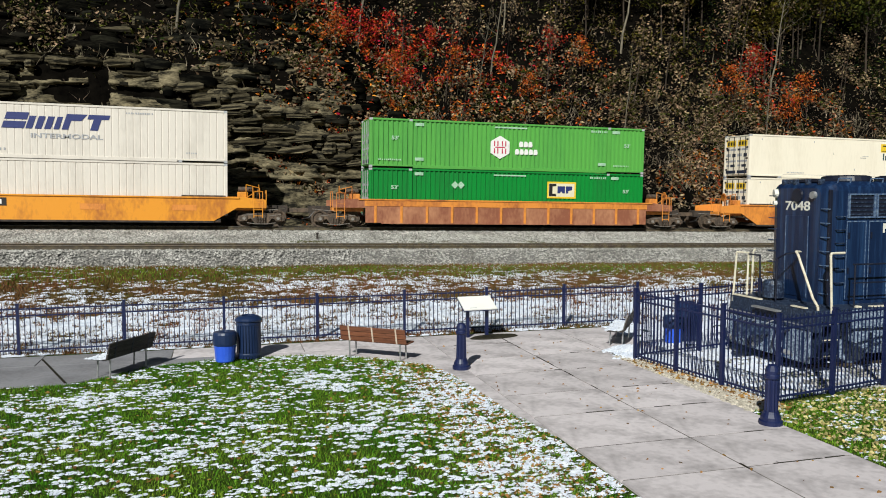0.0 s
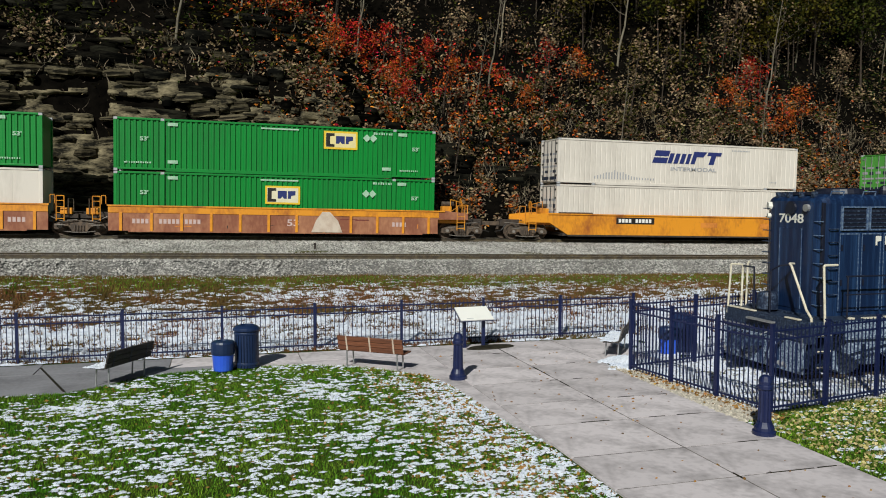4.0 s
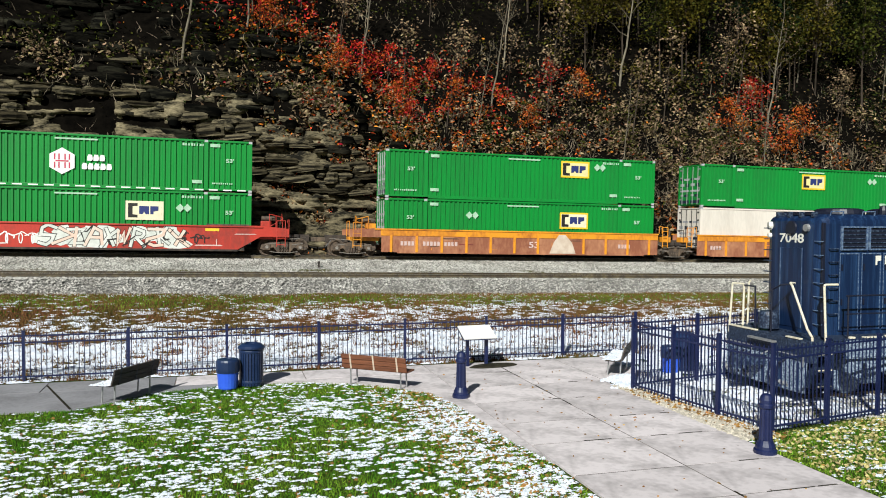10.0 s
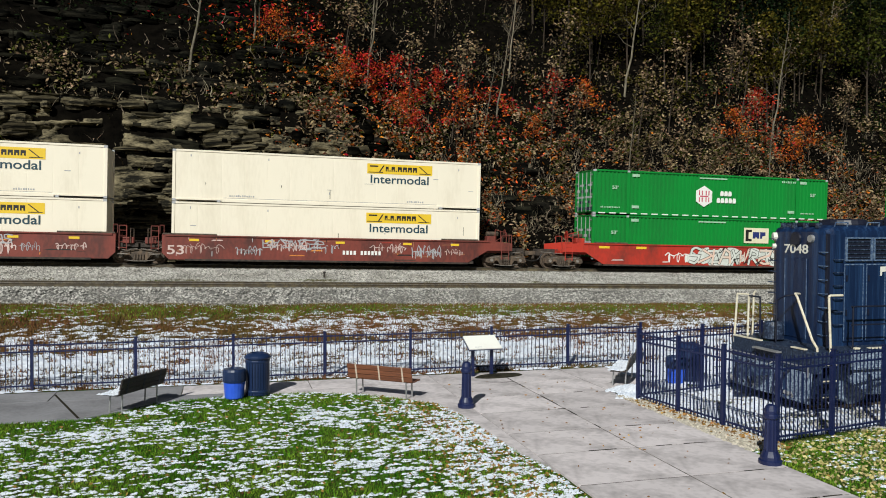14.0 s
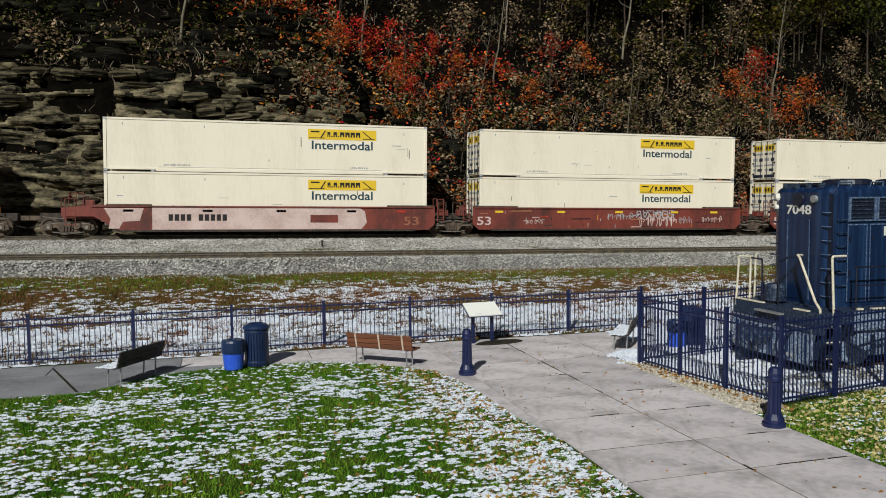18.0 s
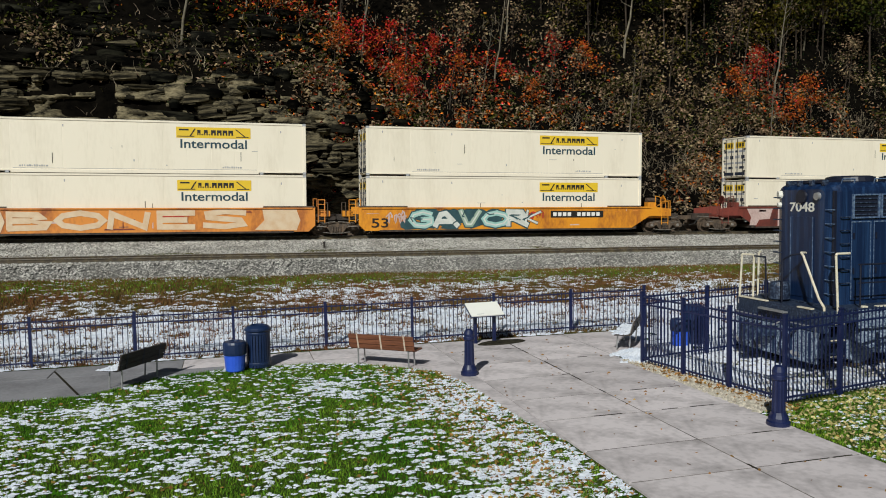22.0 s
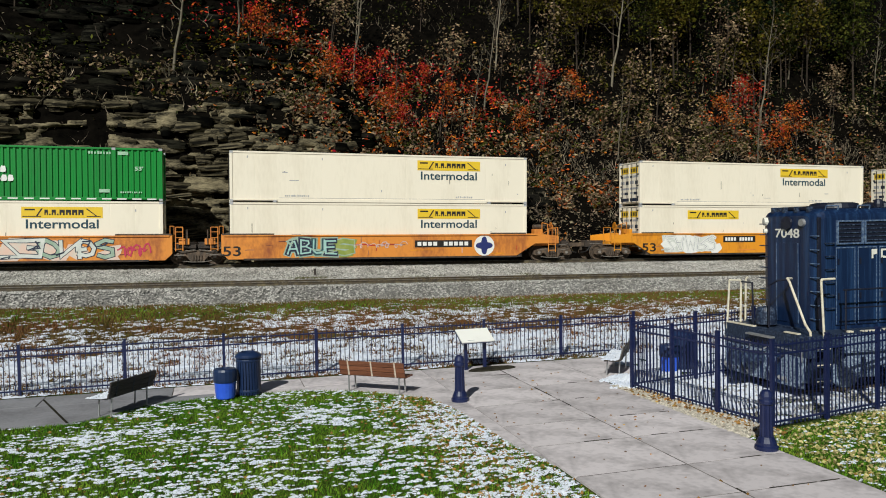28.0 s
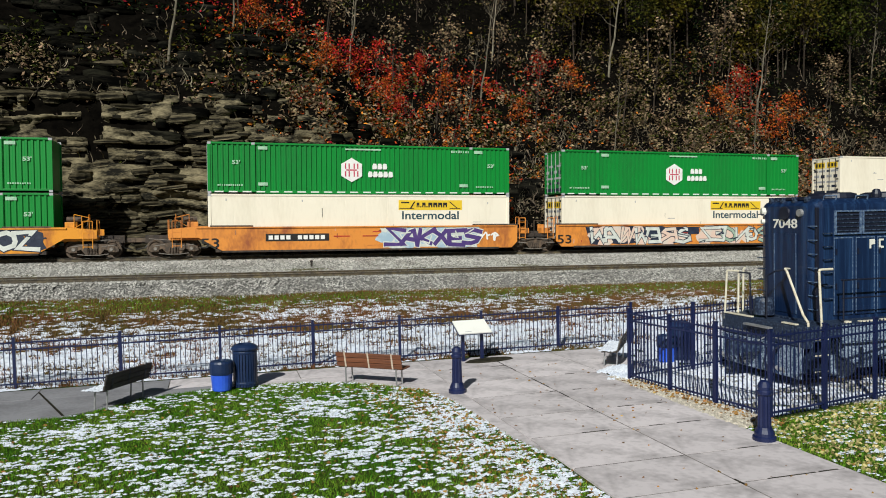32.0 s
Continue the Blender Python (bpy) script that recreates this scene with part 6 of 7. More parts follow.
def wheelset_mesh():
    bm = bmesh.new()
    tube((0, -1.0, 0), (0, 1.0, 0), 0.085, 0.085, 10, bm)
    for s in (-1, 1):
        prof = [(0.10, 0.69), (0.485, 0.685), (0.485, 0.712), (0.456, 0.72), (0.452, 0.82), (0.38, 0.815), (0.32, 0.76), (0.17, 0.76), (0.14, 0.85), (0.10, 0.85)]
        rings = [[bm.verts.new((r * math.cos(2 * math.pi * i / 24), s * y, r * math.sin(2 * math.pi * i / 24))) for i in range(24)] for r, y in prof]
        for a, b in zip(rings, rings[1:]):
            for i in range(24):
                j = (i + 1) % 24
                bm.faces.new((a[i], a[j], b[j], b[i]))
    bmesh.ops.recalc_face_normals(bm, faces=bm.faces)
    return bm


WHEELSETS = []


def bogie(owner, x):
    b = part("bogie", shared("bogie", bogie_frame), M_IRON, owner, "grimy cast-steel bogie", pose(x, 0, 0))
    for dx in (-0.89, 0.89):
        part("bearing_cap", shared("bearing_cap", lambda: tube((0, -1.20, 0.455), (0, -1.155, 0.455), 0.07, 0.11, 12)), M_PALESTEEL, b, "pale bearing cap", pose(dx, 0, 0))
        # pale strip put in for the highlight line on the side frame
        part("frame_edge", shared("bogie_edge", lambda: plate([(-0.30, 0.59), (0.30, 0.66), (0.30, 0.69), (-0.30, 0.62)], -1.125, -1.112)), M_PALESTEEL, b, "pale strip for the highlight along the side frame", pose(dx * 0.82, 0, 0, 0, 0, 0 if dx < 0 else 0))
    for k in range(4):
        part("spring", shared("bogie_spring", lambda: tube((0, -1.10, 0.25), (0, -1.10, 0.50), 0.05, 0.05, 9)), M_PALESTEEL if k % 2 else M_IRON, b, "", pose(-0.21 + 0.14 * k, -0.02, 0))
    part("brake_rod", shared("brake_rod", lambda: pipe([(-0.75, -1.06, 0.22), (-0.3, -1.09, 0.16), (0.3, -1.09, 0.16), (0.75, -1.06, 0.22)], 0.022, 6)), M_PALESTEEL, b)
    for dx in (-0.89, 0.89):
        WHEELSETS.append((part("wheelset", shared("wheelset", wheelset_mesh), M_IRON, b, "", pose(dx, 0, 0.455)), dx))


# letter-like stroke figures in a unit box
FIGURES = {
    "G": [[(0.95, 0.85), (0.6, 1.0), (0.15, 0.85), (0.0, 0.45), (0.2, 0.05), (0.65, 0.0), (0.95, 0.2), (0.95, 0.5), (0.55, 0.5)]],
    "A": [[(0.0, 0.0), (0.3, 0.95), (0.55, 1.0), (0.98, 0.0)], [(0.2, 0.38), (0.8, 0.38)]],
    "V": [[(0.0, 1.0), (0.38, 0.05), (0.58, 0.05), (0.98, 1.0)]],
    "O": [[(0.5, 1.0), (0.12, 0.82), (0.0, 0.5), (0.12, 0.18), (0.5, 0.0), (0.88, 0.18), (1.0, 0.5), (0.88, 0.82), (0.5, 1.0)]],
    "R": [[(0.08, 0.0), (0.08, 0.98), (0.7, 0.95), (0.85, 0.7), (0.6, 0.48), (0.12, 0.46)], [(0.4, 0.46), (0.98, 0.0)]],
    "B": [[(0.08, 0.0), (0.08, 1.0), (0.7, 0.95), (0.8, 0.72), (0.5, 0.52), (0.92, 0.35), (0.85, 0.06), (0.08, 0.0)], [(0.08, 0.52), (0.5, 0.52)]],
    "U": [[(0.05, 1.0), (0.05, 0.2), (0.3, 0.0), (0.75, 0.0), (0.95, 0.2), (0.95, 1.0)]],
    "E": [[(0.95, 1.0), (0.08, 0.98), (0.08, 0.02), (0.95, 0.0)], [(0.08, 0.5), (0.75, 0.5)]],
    "S": [[(0.95, 0.9), (0.5, 1.0), (0.08, 0.85), (0.1, 0.6), (0.85, 0.42), (0.92, 0.15), (0.5, 0.0), (0.02, 0.1)]],
    "J": [[(0.15, 1.0), (0.9, 1.0)], [(0.65, 1.0), (0.65, 0.15), (0.4, 0.0), (0.05, 0.05)]],
    "L": [[(0.1, 1.0), (0.1, 0.02), (0.95, 0.0)]],
    "N": [[(0.05, 0.0), (0.1, 1.0), (0.88, 0.02), (0.95, 1.0)]],
    "M": [[(0.0, 0.0), (0.18, 1.0), (0.5, 0.3), (0.8, 1.0), (1.0, 0.0)]],
    "Z": [[(0.0, 0.95), (0.95, 1.0), (0.1, 0.05), (1.05, 0.0)]],
    "K": [[(0.1, 1.05), (0.05, -0.05)], [(0.95, 1.0), (0.1, 0.5), (1.0, -0.02)]],
    "X": [[(0.0, 1.05), (0.4, 0.4), (1.05, -0.05)], [(0.9, 0.95), (0.1, 0.0)]],
}


def ribbon(bm, pts, th, y):
    """A flat stroke with mitred bends, in the x-z plane."""
    pts = [Vector(p) for p in pts]
    last = None
    for q, p in enumerate(pts):
        a = (p - pts[q - 1]).normalized() if q else (pts[1] - p).normalized()
        b = (pts[q + 1] - p).normalized() if q + 1 < len(pts) else a
        na, nb = Vector((-a.y, a.x)), Vector((-b.y, b.x))
        m = (na + nb).normalized() if (na + nb).length > 0.2 else na
        k = th / max(0.55, m.dot(na))
        e = -a * th * 0.6 if q == 0 else a * th * 0.6 if q + 1 == len(pts) else Vector((0, 0))
        pair = [bm.verts.new(((p + e + s * m * k).x, y - 0.00012 * q, (p + e + s * m * k).y)) for s in (1, -1)]
        if last:
            bm.faces.new((last[0], last[1], pair[1], pair[0]))
        last = pair


def tag_art(owner, x0, z0, x1, z1, seed, figures, fill, line, thick=0.2, back=None, cloud=None, wild=0.0, inner=None):
    """A sprayed tag: letter-like strokes with an outline, on a ragged cloud of paint."""
    r = random.Random(seed)
    y = -1.4375
    if back:
        top = [(x0 + (x1 - x0) * i / 11 - 0.15 + r.uniform(-0.1, 0.1), z1 + r.uniform(-0.12, 0.04)) for i in range(12)]
        low = [(x0 + (x1 - x0) * i / 11 + 0.1 + r.uniform(-0.1, 0.1), z0 + r.uniform(-0.04, 0.1)) for i in range(12)]
        part("paint_patch", plate(low + top[::-1], y - 0.001, y), back, owner, "ragged patch of spray paint under a tag")
    if cloud:
        for i in range(int((x1 - x0) * 2.6)):
            cx, cz = r.uniform(x0, x1), r.uniform(z0 + 0.15, z1 - 0.15)
            pts = [(cx + r.uniform(0.3, 0.7) * math.cos(t), cz + r.uniform(0.25, 0.5) * math.sin(t)) for t in np.linspace(0, 5.6, 9)]
            pts = [(a, min(max(b, 0.33), 1.5)) for a, b in pts]
            part("paint_patch", plate(pts, y - 0.0016 - 0.00015 * i, y - 0.0010), cloud, owner, "ragged patch of spray paint")
    n = len(figures)
    w = (x1 - x0) / n
    h = z1 - z0
    for i, f in enumerate(figures):
        if f == " ":
            continue
        paint = fill[i % len(fill)]
        sx, sz = w * r.uniform(0.82, 1.0 + wild * 0.3), h * (1 - thick * 1.1) * r.uniform(0.86, 1.0)
        ox, oz = x0 + i * w + w * thick * 0.5, z0 + h * thick * 0.55 + r.uniform(0, h * 0.06)
        sh = r.uniform(-0.25, 0.25) * wild
        layers = ((line, thick * 0.62, 0.0), (paint, thick * 0.42, 0.0026), (inner, thick * 0.12, 0.0052))
        up, back_to_front = (r.random() < 0.5, r.random() < 0.6) if wild >= 0.8 else (False, False)
        for material, th, lift in layers:
            if material is None:
                continue
            bm = bmesh.new()
            rr = random.Random(seed * 31 + i)
            for k, line_pts in enumerate(FIGURES[f]):
                line_pts = [(1 - a if back_to_front else a, 1 - b if up else b) for a, b in line_pts]
                pts = [(ox + (a + sh * b + rr.uniform(-0.07, 0.07) * wild) * sx * 0.94, oz + (b + rr.uniform(-0.07, 0.07) * wild) * sz) for a, b in line_pts]
                ribbon(bm, pts, th * h, y - 0.005 - lift - 0.0003 * k - 0.0008 * (i % 2))
            part("spray_stroke", bm, material, owner, "stroke of sprayed paint")
    if wild:
        for i in range(int((x1 - x0) * 1.2)):
            bx, bz = r.uniform(x0, x1), r.uniform(z0, z1 - 0.2)
            bm = bmesh.new()
            ribbon(bm, [(bx, bz), (bx + r.uniform(-0.4, 0.4), bz + r.uniform(-0.15, 0.3)), (bx + r.uniform(-0.6, 0.6), bz + r.uniform(-0.1, 0.4))], 0.035, y - 0.0115 - 0.0002 * (i % 4))
            part("spray_stroke", bm, line or fill[0], owner, "stroke of sprayed paint")


def scribble(owner, x0, z0, x1, z1, seed, paint, n, th=0.022):
    """Thin hand-drawn marker lines."""
    r = random.Random(seed)
    for i in range(n):
        cx, cz = x0 + (x1 - x0) * (i + r.uniform(0.2, 0.8)) / n, (z0 + z1) / 2
        w, h = (x1 - x0) / n, (z1 - z0) / 2
        turns, ph, fat = r.uniform(1.2, 2.6), r.uniform(0, 6.28), r.uniform(0.12, 0.3)
        pts = []
        for q in range(17):
            t = q / 16
            a = 6.283 * turns * t + ph
            pts.append((cx + w * (t - 0.5) * 0.9 + fat * w * math.sin(a), cz + h * math.cos(a) * (0.5 + 0.5 * math.sin(7 * t + ph))))
        bm = bmesh.new()
        ribbon(bm, pts, th * r.uniform(0.7, 1.4), -1.4425 - 0.0003 * (i % 5))
        part("spray_stroke", bm, paint, owner, "thin hand-drawn marker line")


def grime(owner, seed, paints):
    """Faded patches, drips and repainted strips along a car's side."""
    r = random.Random(seed)
    for i in range(16):
        x, z = r.uniform(-0.2, LONG - 0.6), r.uniform(0.34, 1.35)
        w, h = (r.uniform(0.3, 1.6), r.uniform(0.02, 0.09)) if i % 2 else (r.uniform(0.02, 0.06), r.uniform(0.1, 0.4))
        h = min(h, 1.48 - z)
        pts = [(x, z), (x + w * 0.5, z + r.uniform(-0.01, 0.02)), (x + w, z + 0.01), (x + w * r.uniform(0.85, 1), z + h), (x + w * r.uniform(0.0, 0.2), z + h * r.uniform(0.8, 1))]
        part("paint_patch", plate(pts, -1.4362 - 0.0003 * (i % 3), -1.43), r.choice(paints), owner, "faded streak on the side sheet")


def well_car(kind, paint, label, left, right, offset, gap_left, gap_right):
    c = thing("well_car", label, "rail freight car", "articulated container train")
    for s in (-1, 1):
        bm = plate(side_sheet(kind, left, right), -0.03, 0.03)
        part("side_sheet", bm, M_BROWN if kind == "ribbed" else paint, c, "", pose(0, s * 1.40, 0))
        e0, e1 = (-1.9 if left == "outer" else -0.3), (LONG + 1.9 if right == "outer" else LONG + 0.3)
        part("top_chord", cuboid(e0 + 1.3 if left == "outer" else e0, e1 - 1.3 if right == "outer" else e1, -0.06, 0.06, 1.50, 1.58, bevel=0.01), paint, c, "", pose(0, s * 1.43, 0.0 if kind != "ribbed" else 0.02))
        part("bottom_chord", cuboid(0.7, LONG - 0.7, -0.05, 0.05, 0.22, 0.32), M_DARKSTEEL if kind != "ribbed" else M_BROWN, c, "", pose(0, s * 1.41, 0))
    if kind == "ribbed":
        part("top_band", cuboid(-0.25, LONG + 0.25, -1.455, -1.432, 1.20, 1.50), paint, c, "yellow-orange upper band")
        rib = shared(("rib", paint.name), lambda: cuboid(-0.07, 0.07, -0.055, 0, 0.28, 1.2, bevel=0.01))
        for i in range(12):
            part("rib", rib, paint if i in (0, 3, 8, 11) else M_BROWN, c, "", pose(0.35 + i * (LONG - 0.7) / 11, -1.425, 0))
    if kind != "ribbed":
        for a, b in ((-0.42 if left != "outer" else 0.1, 2.3), (LONG - 2.3, LONG + 0.42 if right != "outer" else LONG - 0.1)):
            part("end_lip", cuboid(a, b, -1.46, -1.36, 1.585, 1.66, bevel=0.01), M_IRON, c, "dark grimy lip over the end of the well")
    for i in range(9):
        part("cross_member", shared("cross_member", lambda: cuboid(-0.15, 0.15, -1.38, 1.38, 0.24, 0.42)), M_DARKSTEEL, c, "", pose(0.5 + i * (LONG - 1.0) / 8, 0, 0))
    for side, where, gap in (("l", left, gap_left), ("r", right, gap_right)):
        sg = -1 if side == "l" else 1
        e = 0 if side == "l" else LONG
        def xx(d):
            return e + sg * d
        lo, hi = sorted((xx(0.25), xx(2.0 if where == "outer" else gap / 2 - 0.05)))
        part("end_platform", cuboid(lo, hi, -1.1, 1.1, 0.88, 1.08, bevel=0.01), M_DARKSTEEL if where != "outer" else paint, c)
        if where == "outer":
            part("draft_sill", cuboid(min(xx(1.8), xx(3.2)), max(xx(1.8), xx(3.2)), -0.3, 0.3, 0.75, 1.15, bevel=0.02), M_DARKSTEEL, c)
            part("coupler", cuboid(min(xx(3.1), xx(gap / 2)), max(xx(3.1), xx(gap / 2)), -0.12, 0.12, 0.78, 1.02, bevel=0.02), M_IRON, c)
            part("platform_rail", pipe([(xx(2.0), -1.3, 1.1), (xx(2.0), -1.3, 1.95), (xx(2.0), -0.4, 1.95), (xx(2.0), -0.4, 1.1)], 0.024), paint, c)
            part("ladder", pipe([(xx(1.35), -1.42, 0.5), (xx(1.35), -1.42, 1.9), (xx(1.8), -1.42, 1.9), (xx(1.8), -1.42, 0.5)], 0.022), paint, c)
            for k in range(3):
                part("rung", pipe([(xx(1.35), -1.42, 0.6 + 0.35 * k), (xx(1.8), -1.42, 0.6 + 0.35 * k)], 0.018), paint, c)
            part("valve_box", cuboid(min(xx(0.5), xx(1.05)), max(xx(0.5), xx(1.05)), -1.30, -0.80, 1.47, 1.86, bevel=0.03), paint, c)
            part("air_cylinder", tube((xx(0.55), -0.95, 2.0), (xx(1.25), -0.95, 2.0), 0.14, 0.14, 12), M_IRON, c)
            part("brake_wheel", lathe([(0.24, -0.02), (0.27, 0.0), (0.24, 0.02), (0.22, 0.0), (0.24, -0.02)], 18), paint, c, "", pose(xx(1.62), -1.1, 2.02, 0, 90, 0))
            part("brake_staff", pipe([(xx(1.62), -1.1, 2.02), (xx(1.55), -1.1, 2.02), (xx(1.5), -1.1, 1.1)], 0.02, 6), M_IRON, c)
            for d in (0.95, 1.3, 1.65):
                part("railing_post", pipe([(xx(d), -1.36, 1.2), (xx(d), -1.36, 2.25 - 0.25 * (d - 0.95))], 0.022, 6), paint, c)
            part("railing_bar", pipe([(xx(0.95), -1.36, 2.25), (xx(1.65), -1.36, 2.075)], 0.022, 6), paint, c)
            part("railing_brace", pipe([(xx(0.95), -1.36, 1.55), (xx(1.65), -1.36, 2.0)], 0.016, 6), paint, c)
            part("cut_lever", pipe([(xx(1.9), -1.2, 0.9), (xx(2.6), -1.15, 0.95), (xx(3.0), -0.5, 0.98)], 0.018, 6), M_PALESTEEL, c)
            part("air_hose", pipe([(xx(2.9), -0.45, 0.85), (xx(3.2), -0.5, 0.5), (xx(min(3.6, gap / 2)), -0.5, 0.42)], 0.03, 6), M_INKK, c)
            bogie(c, xx(1.75))
        else:
            part("ladder", pipe([(xx(0.62), -1.38, 0.75), (xx(0.62), -1.38, 2.0), (xx(0.98), -1.38, 2.0), (xx(0.98), -1.38, 0.75)], 0.026), paint, c)
            for k in range(4):
                part("rung", pipe([(xx(0.62), -1.38, 0.85 + 0.3 * k), (xx(0.98), -1.38, 0.85 + 0.3 * k)], 0.02), paint, c)
            part("brake_gear", cuboid(min(xx(0.75), xx(1.3)), max(xx(0.75), xx(1.3)), -1.2, -0.7, 1.08, 1.4, bevel=0.03), paint, c)
            part("platform_rail", pipe([(xx(1.15), -1.25, 1.08), (xx(1.15), -1.25, 1.85), (xx(1.15), 0.3, 1.85), (xx(1.15), 0.3, 1.08)], 0.022), M_IRON, c)
            part("articulation_beam", cuboid(min(xx(0.2), xx(gap / 2)), max(xx(0.2), xx(gap / 2)), -0.35, 0.35, 0.80, 1.2, bevel=0.02), M_DARKSTEEL, c)
            part("hand_grab", pipe([(xx(0.35), -1.42, 1.62), (xx(0.35), -1.42, 2.05), (xx(0.55), -1.42, 2.05), (xx(0.55), -1.42, 1.62)], 0.02, 6), paint, c)
            part("step", cuboid(min(xx(0.55), xx(1.05)), max(xx(0.55), xx(1.05)), -1.45, -1.2, 0.52, 0.56), M_PALESTEEL, c)
            part("air_pipe", pipe([(xx(0.3), -1.25, 0.98), (xx(0.8), -1.28, 0.74), (xx(gap / 2 - 0.08), -1.2, 0.80)], 0.025, 6), M_PALESTEEL, c)
            if side == "l":
                bogie(c, -gap / 2)
    RIDERS.append((c, offset, 0.0))
    return c


def car_mark(c, x0, z0, x1, z1, material, label="", y=-1.436):
    part("marking", cuboid(x0, x1, y - 0.005, y, z0, z1), material, c, label)


def car_number(c, x, z, w=3.4):
    car_mark(c, x, z, x + w, z + 0.40, M_INKK, "black plate behind the car number")
    bar = shared(("number_bar", w), lambda: cuboid(0, 0.72 * (w - 0.3) / 10, -1.447, -1.4415, 0.09, 0.31))
    for i in range(10):
        if i != 4:
            part("number_bar", bar, M_SIGNW, c, "", pose(x + 0.15 + i * (w - 0.3) / 10, 0, z))


def car_words(c, body, x, z, w, h, material, label=""):
    ob = words(c, body, x, z, w, h, material, label)
    ob.matrix_basis = pose(x, -1.442, z)
    return ob


JB = dict(kind="smooth", paint=M_WHITE, style="panel", label="cream-white container with a yellow name panel and dark lettering")
GREEN = "bright green ribbed container with a yellow square logo"
HEX = "green ribbed container with a white hexagon badge"
SWF = "off-white grooved container with a dark blue slanted wordmark"


def plain(off, level, label=None):
    return container(JB["kind"], JB["paint"], label or JB["label"], JB["style"], off, level)


U0 = dict(A=32.30, B=7.85, C=-16.64, D=-41.16, E=-61.38, F=-81.65, G=-105.89, H=-130.03, I=-150.13, J=-170.24, K=-194.62, L=-214.86, M=-235.03, N=-259.47, O=-279.78, P=-300.12, Q=-324.48)


def ends(k):
    order = "ABCDEFGHIJKLMNOPQ"
    i = order.index(k)
    gl = U0[k] - U0[order[i + 1]] - LONG if i + 1 < len(order) else 7.4
    gr = U0[order[i - 1]] - U0[k] - LONG if i else 7.4
    return ("outer" if gl > 5 else "inner"), ("outer" if gr > 5 else "inner"), U0[k], gl, gr


def car(k, kind, paint, label):
    l, r, off, gl, gr = ends(k)
    return well_car(kind, paint, label, l, r, off, gl, gr)


OCHRE = "yellow-orange well car with grime along its side"
c = car("A", "smooth", M_ORANGE, "orange-brown well car of a container train")
container("smooth", M_WHITE, "cream-white container with yellow marks on its doors", "panel", U0["A"], 1)
container("smooth", M_WHITE, "cream-white container with yellow marks on its doors", "panel", U0["A"], 0)
c = car("B", "ribbed", M_ORANGE, "weathered orange-brown ribbed well car")
container("ribbed", M_LIME, "faded light green ribbed container with a white badge", "hex", U0["B"], 1)
container("ribbed", M_GREEN, GREEN, "square", U0["B"], 0)
c = car("C", "smooth", M_YELLOW, "bright yellow well car with tapered ends")
container("grooved", M_WHITE2, "off-white grooved container with blue wordmark and faded mountain drawing", "eagle", U0["C"], 1)
container("grooved", M_WHITE2, "off-white grooved container, plain", "plain", U0["C"], 0)
car_number(c, 3.9, 1.0, 2.6)
for x in (9.8, 14.2):
    car_mark(c, x, 0.85, x + 1.2, 1.15, M_ORANGE, "faded painted marking")
for k, styles in (("D", ("square", "square_low")), ("E", ("square_mid", "eagle")), ("F", ("square", "square"))):
    c = car(k, "ribbed", M_YELLOW, "brown ribbed well car with a yellow top band")
    container("ribbed", M_GREEN, GREEN, styles[0], U0[k], 1)
    if styles[1] == "eagle":
        container("smooth", M_WHITE2, SWF, "eagle", U0[k], 0)
    else:
        container("ribbed", M_GREEN, GREEN, styles[1], U0[k], 0)
    x = {"D": 10.0, "E": 11.3, "F": 9.95}[k]
    part("paint_patch", plate([(x, 0.30), (x + 1.7, 0.30), (x + 1.45, 0.95), (x + 1.0, 1.42), (x + 0.6, 1.42), (x + 0.25, 0.95)], -1.49, -1.484), M_PATCH, c, "whitish overpainted patch")
    car_words(c, "53", x - 1.3, 0.62, 0.62, 0.36, M_PALE, "faded length mark")
    grime(c, 60 + int(x * 10), (M_ORANGE, M_OXIDE, M_DARKSTEEL, M_BROWN))
    for x2, n in ((7.2, 11), (0.7, 4), (15.4, 4)) if k == "E" else ((2.2, 10), (0.9, 4), (14.5, 4)):
        for i in range(n):
            part("number_bar", shared("pale_bar", lambda: cuboid(0, 0.15, -1.436, -1.431, 0.66, 0.90)), M_PALE, c, "", pose(x2 + i * 0.21, 0, 0))
c = car("G", "smooth", M_RED, "bright red well car with white sprayed scrawl")
container("ribbed", M_GREEN, HEX, "hex", U0["G"], 1)
container("ribbed", M_GREEN, GREEN + ", faded pale", "square_pale", U0["G"], 0)
tag_art(c, 6.6, 0.36, 13.6, 1.44, 4, "SKZAXMRSKX", (M_SPRAYW, M_PEACH), M_INKK, 0.16, None, M_SPRAYW, 1.5)
grime(c, 64, (M_OXIDE, M_PALE, M_RED))
scribble(c, 5.0, 0.5, 6.6, 1.3, 65, M_SIGNW, 3, 0.03)
scribble(c, 13.4, 0.6, 14.8, 1.2, 66, M_INKK, 3, 0.03)
for x in (0.4, 2.9, 14.6):
    car_mark(c, x, 1.28, x + 0.7, 1.42, M_SIGNY, "yellow reflector strip")
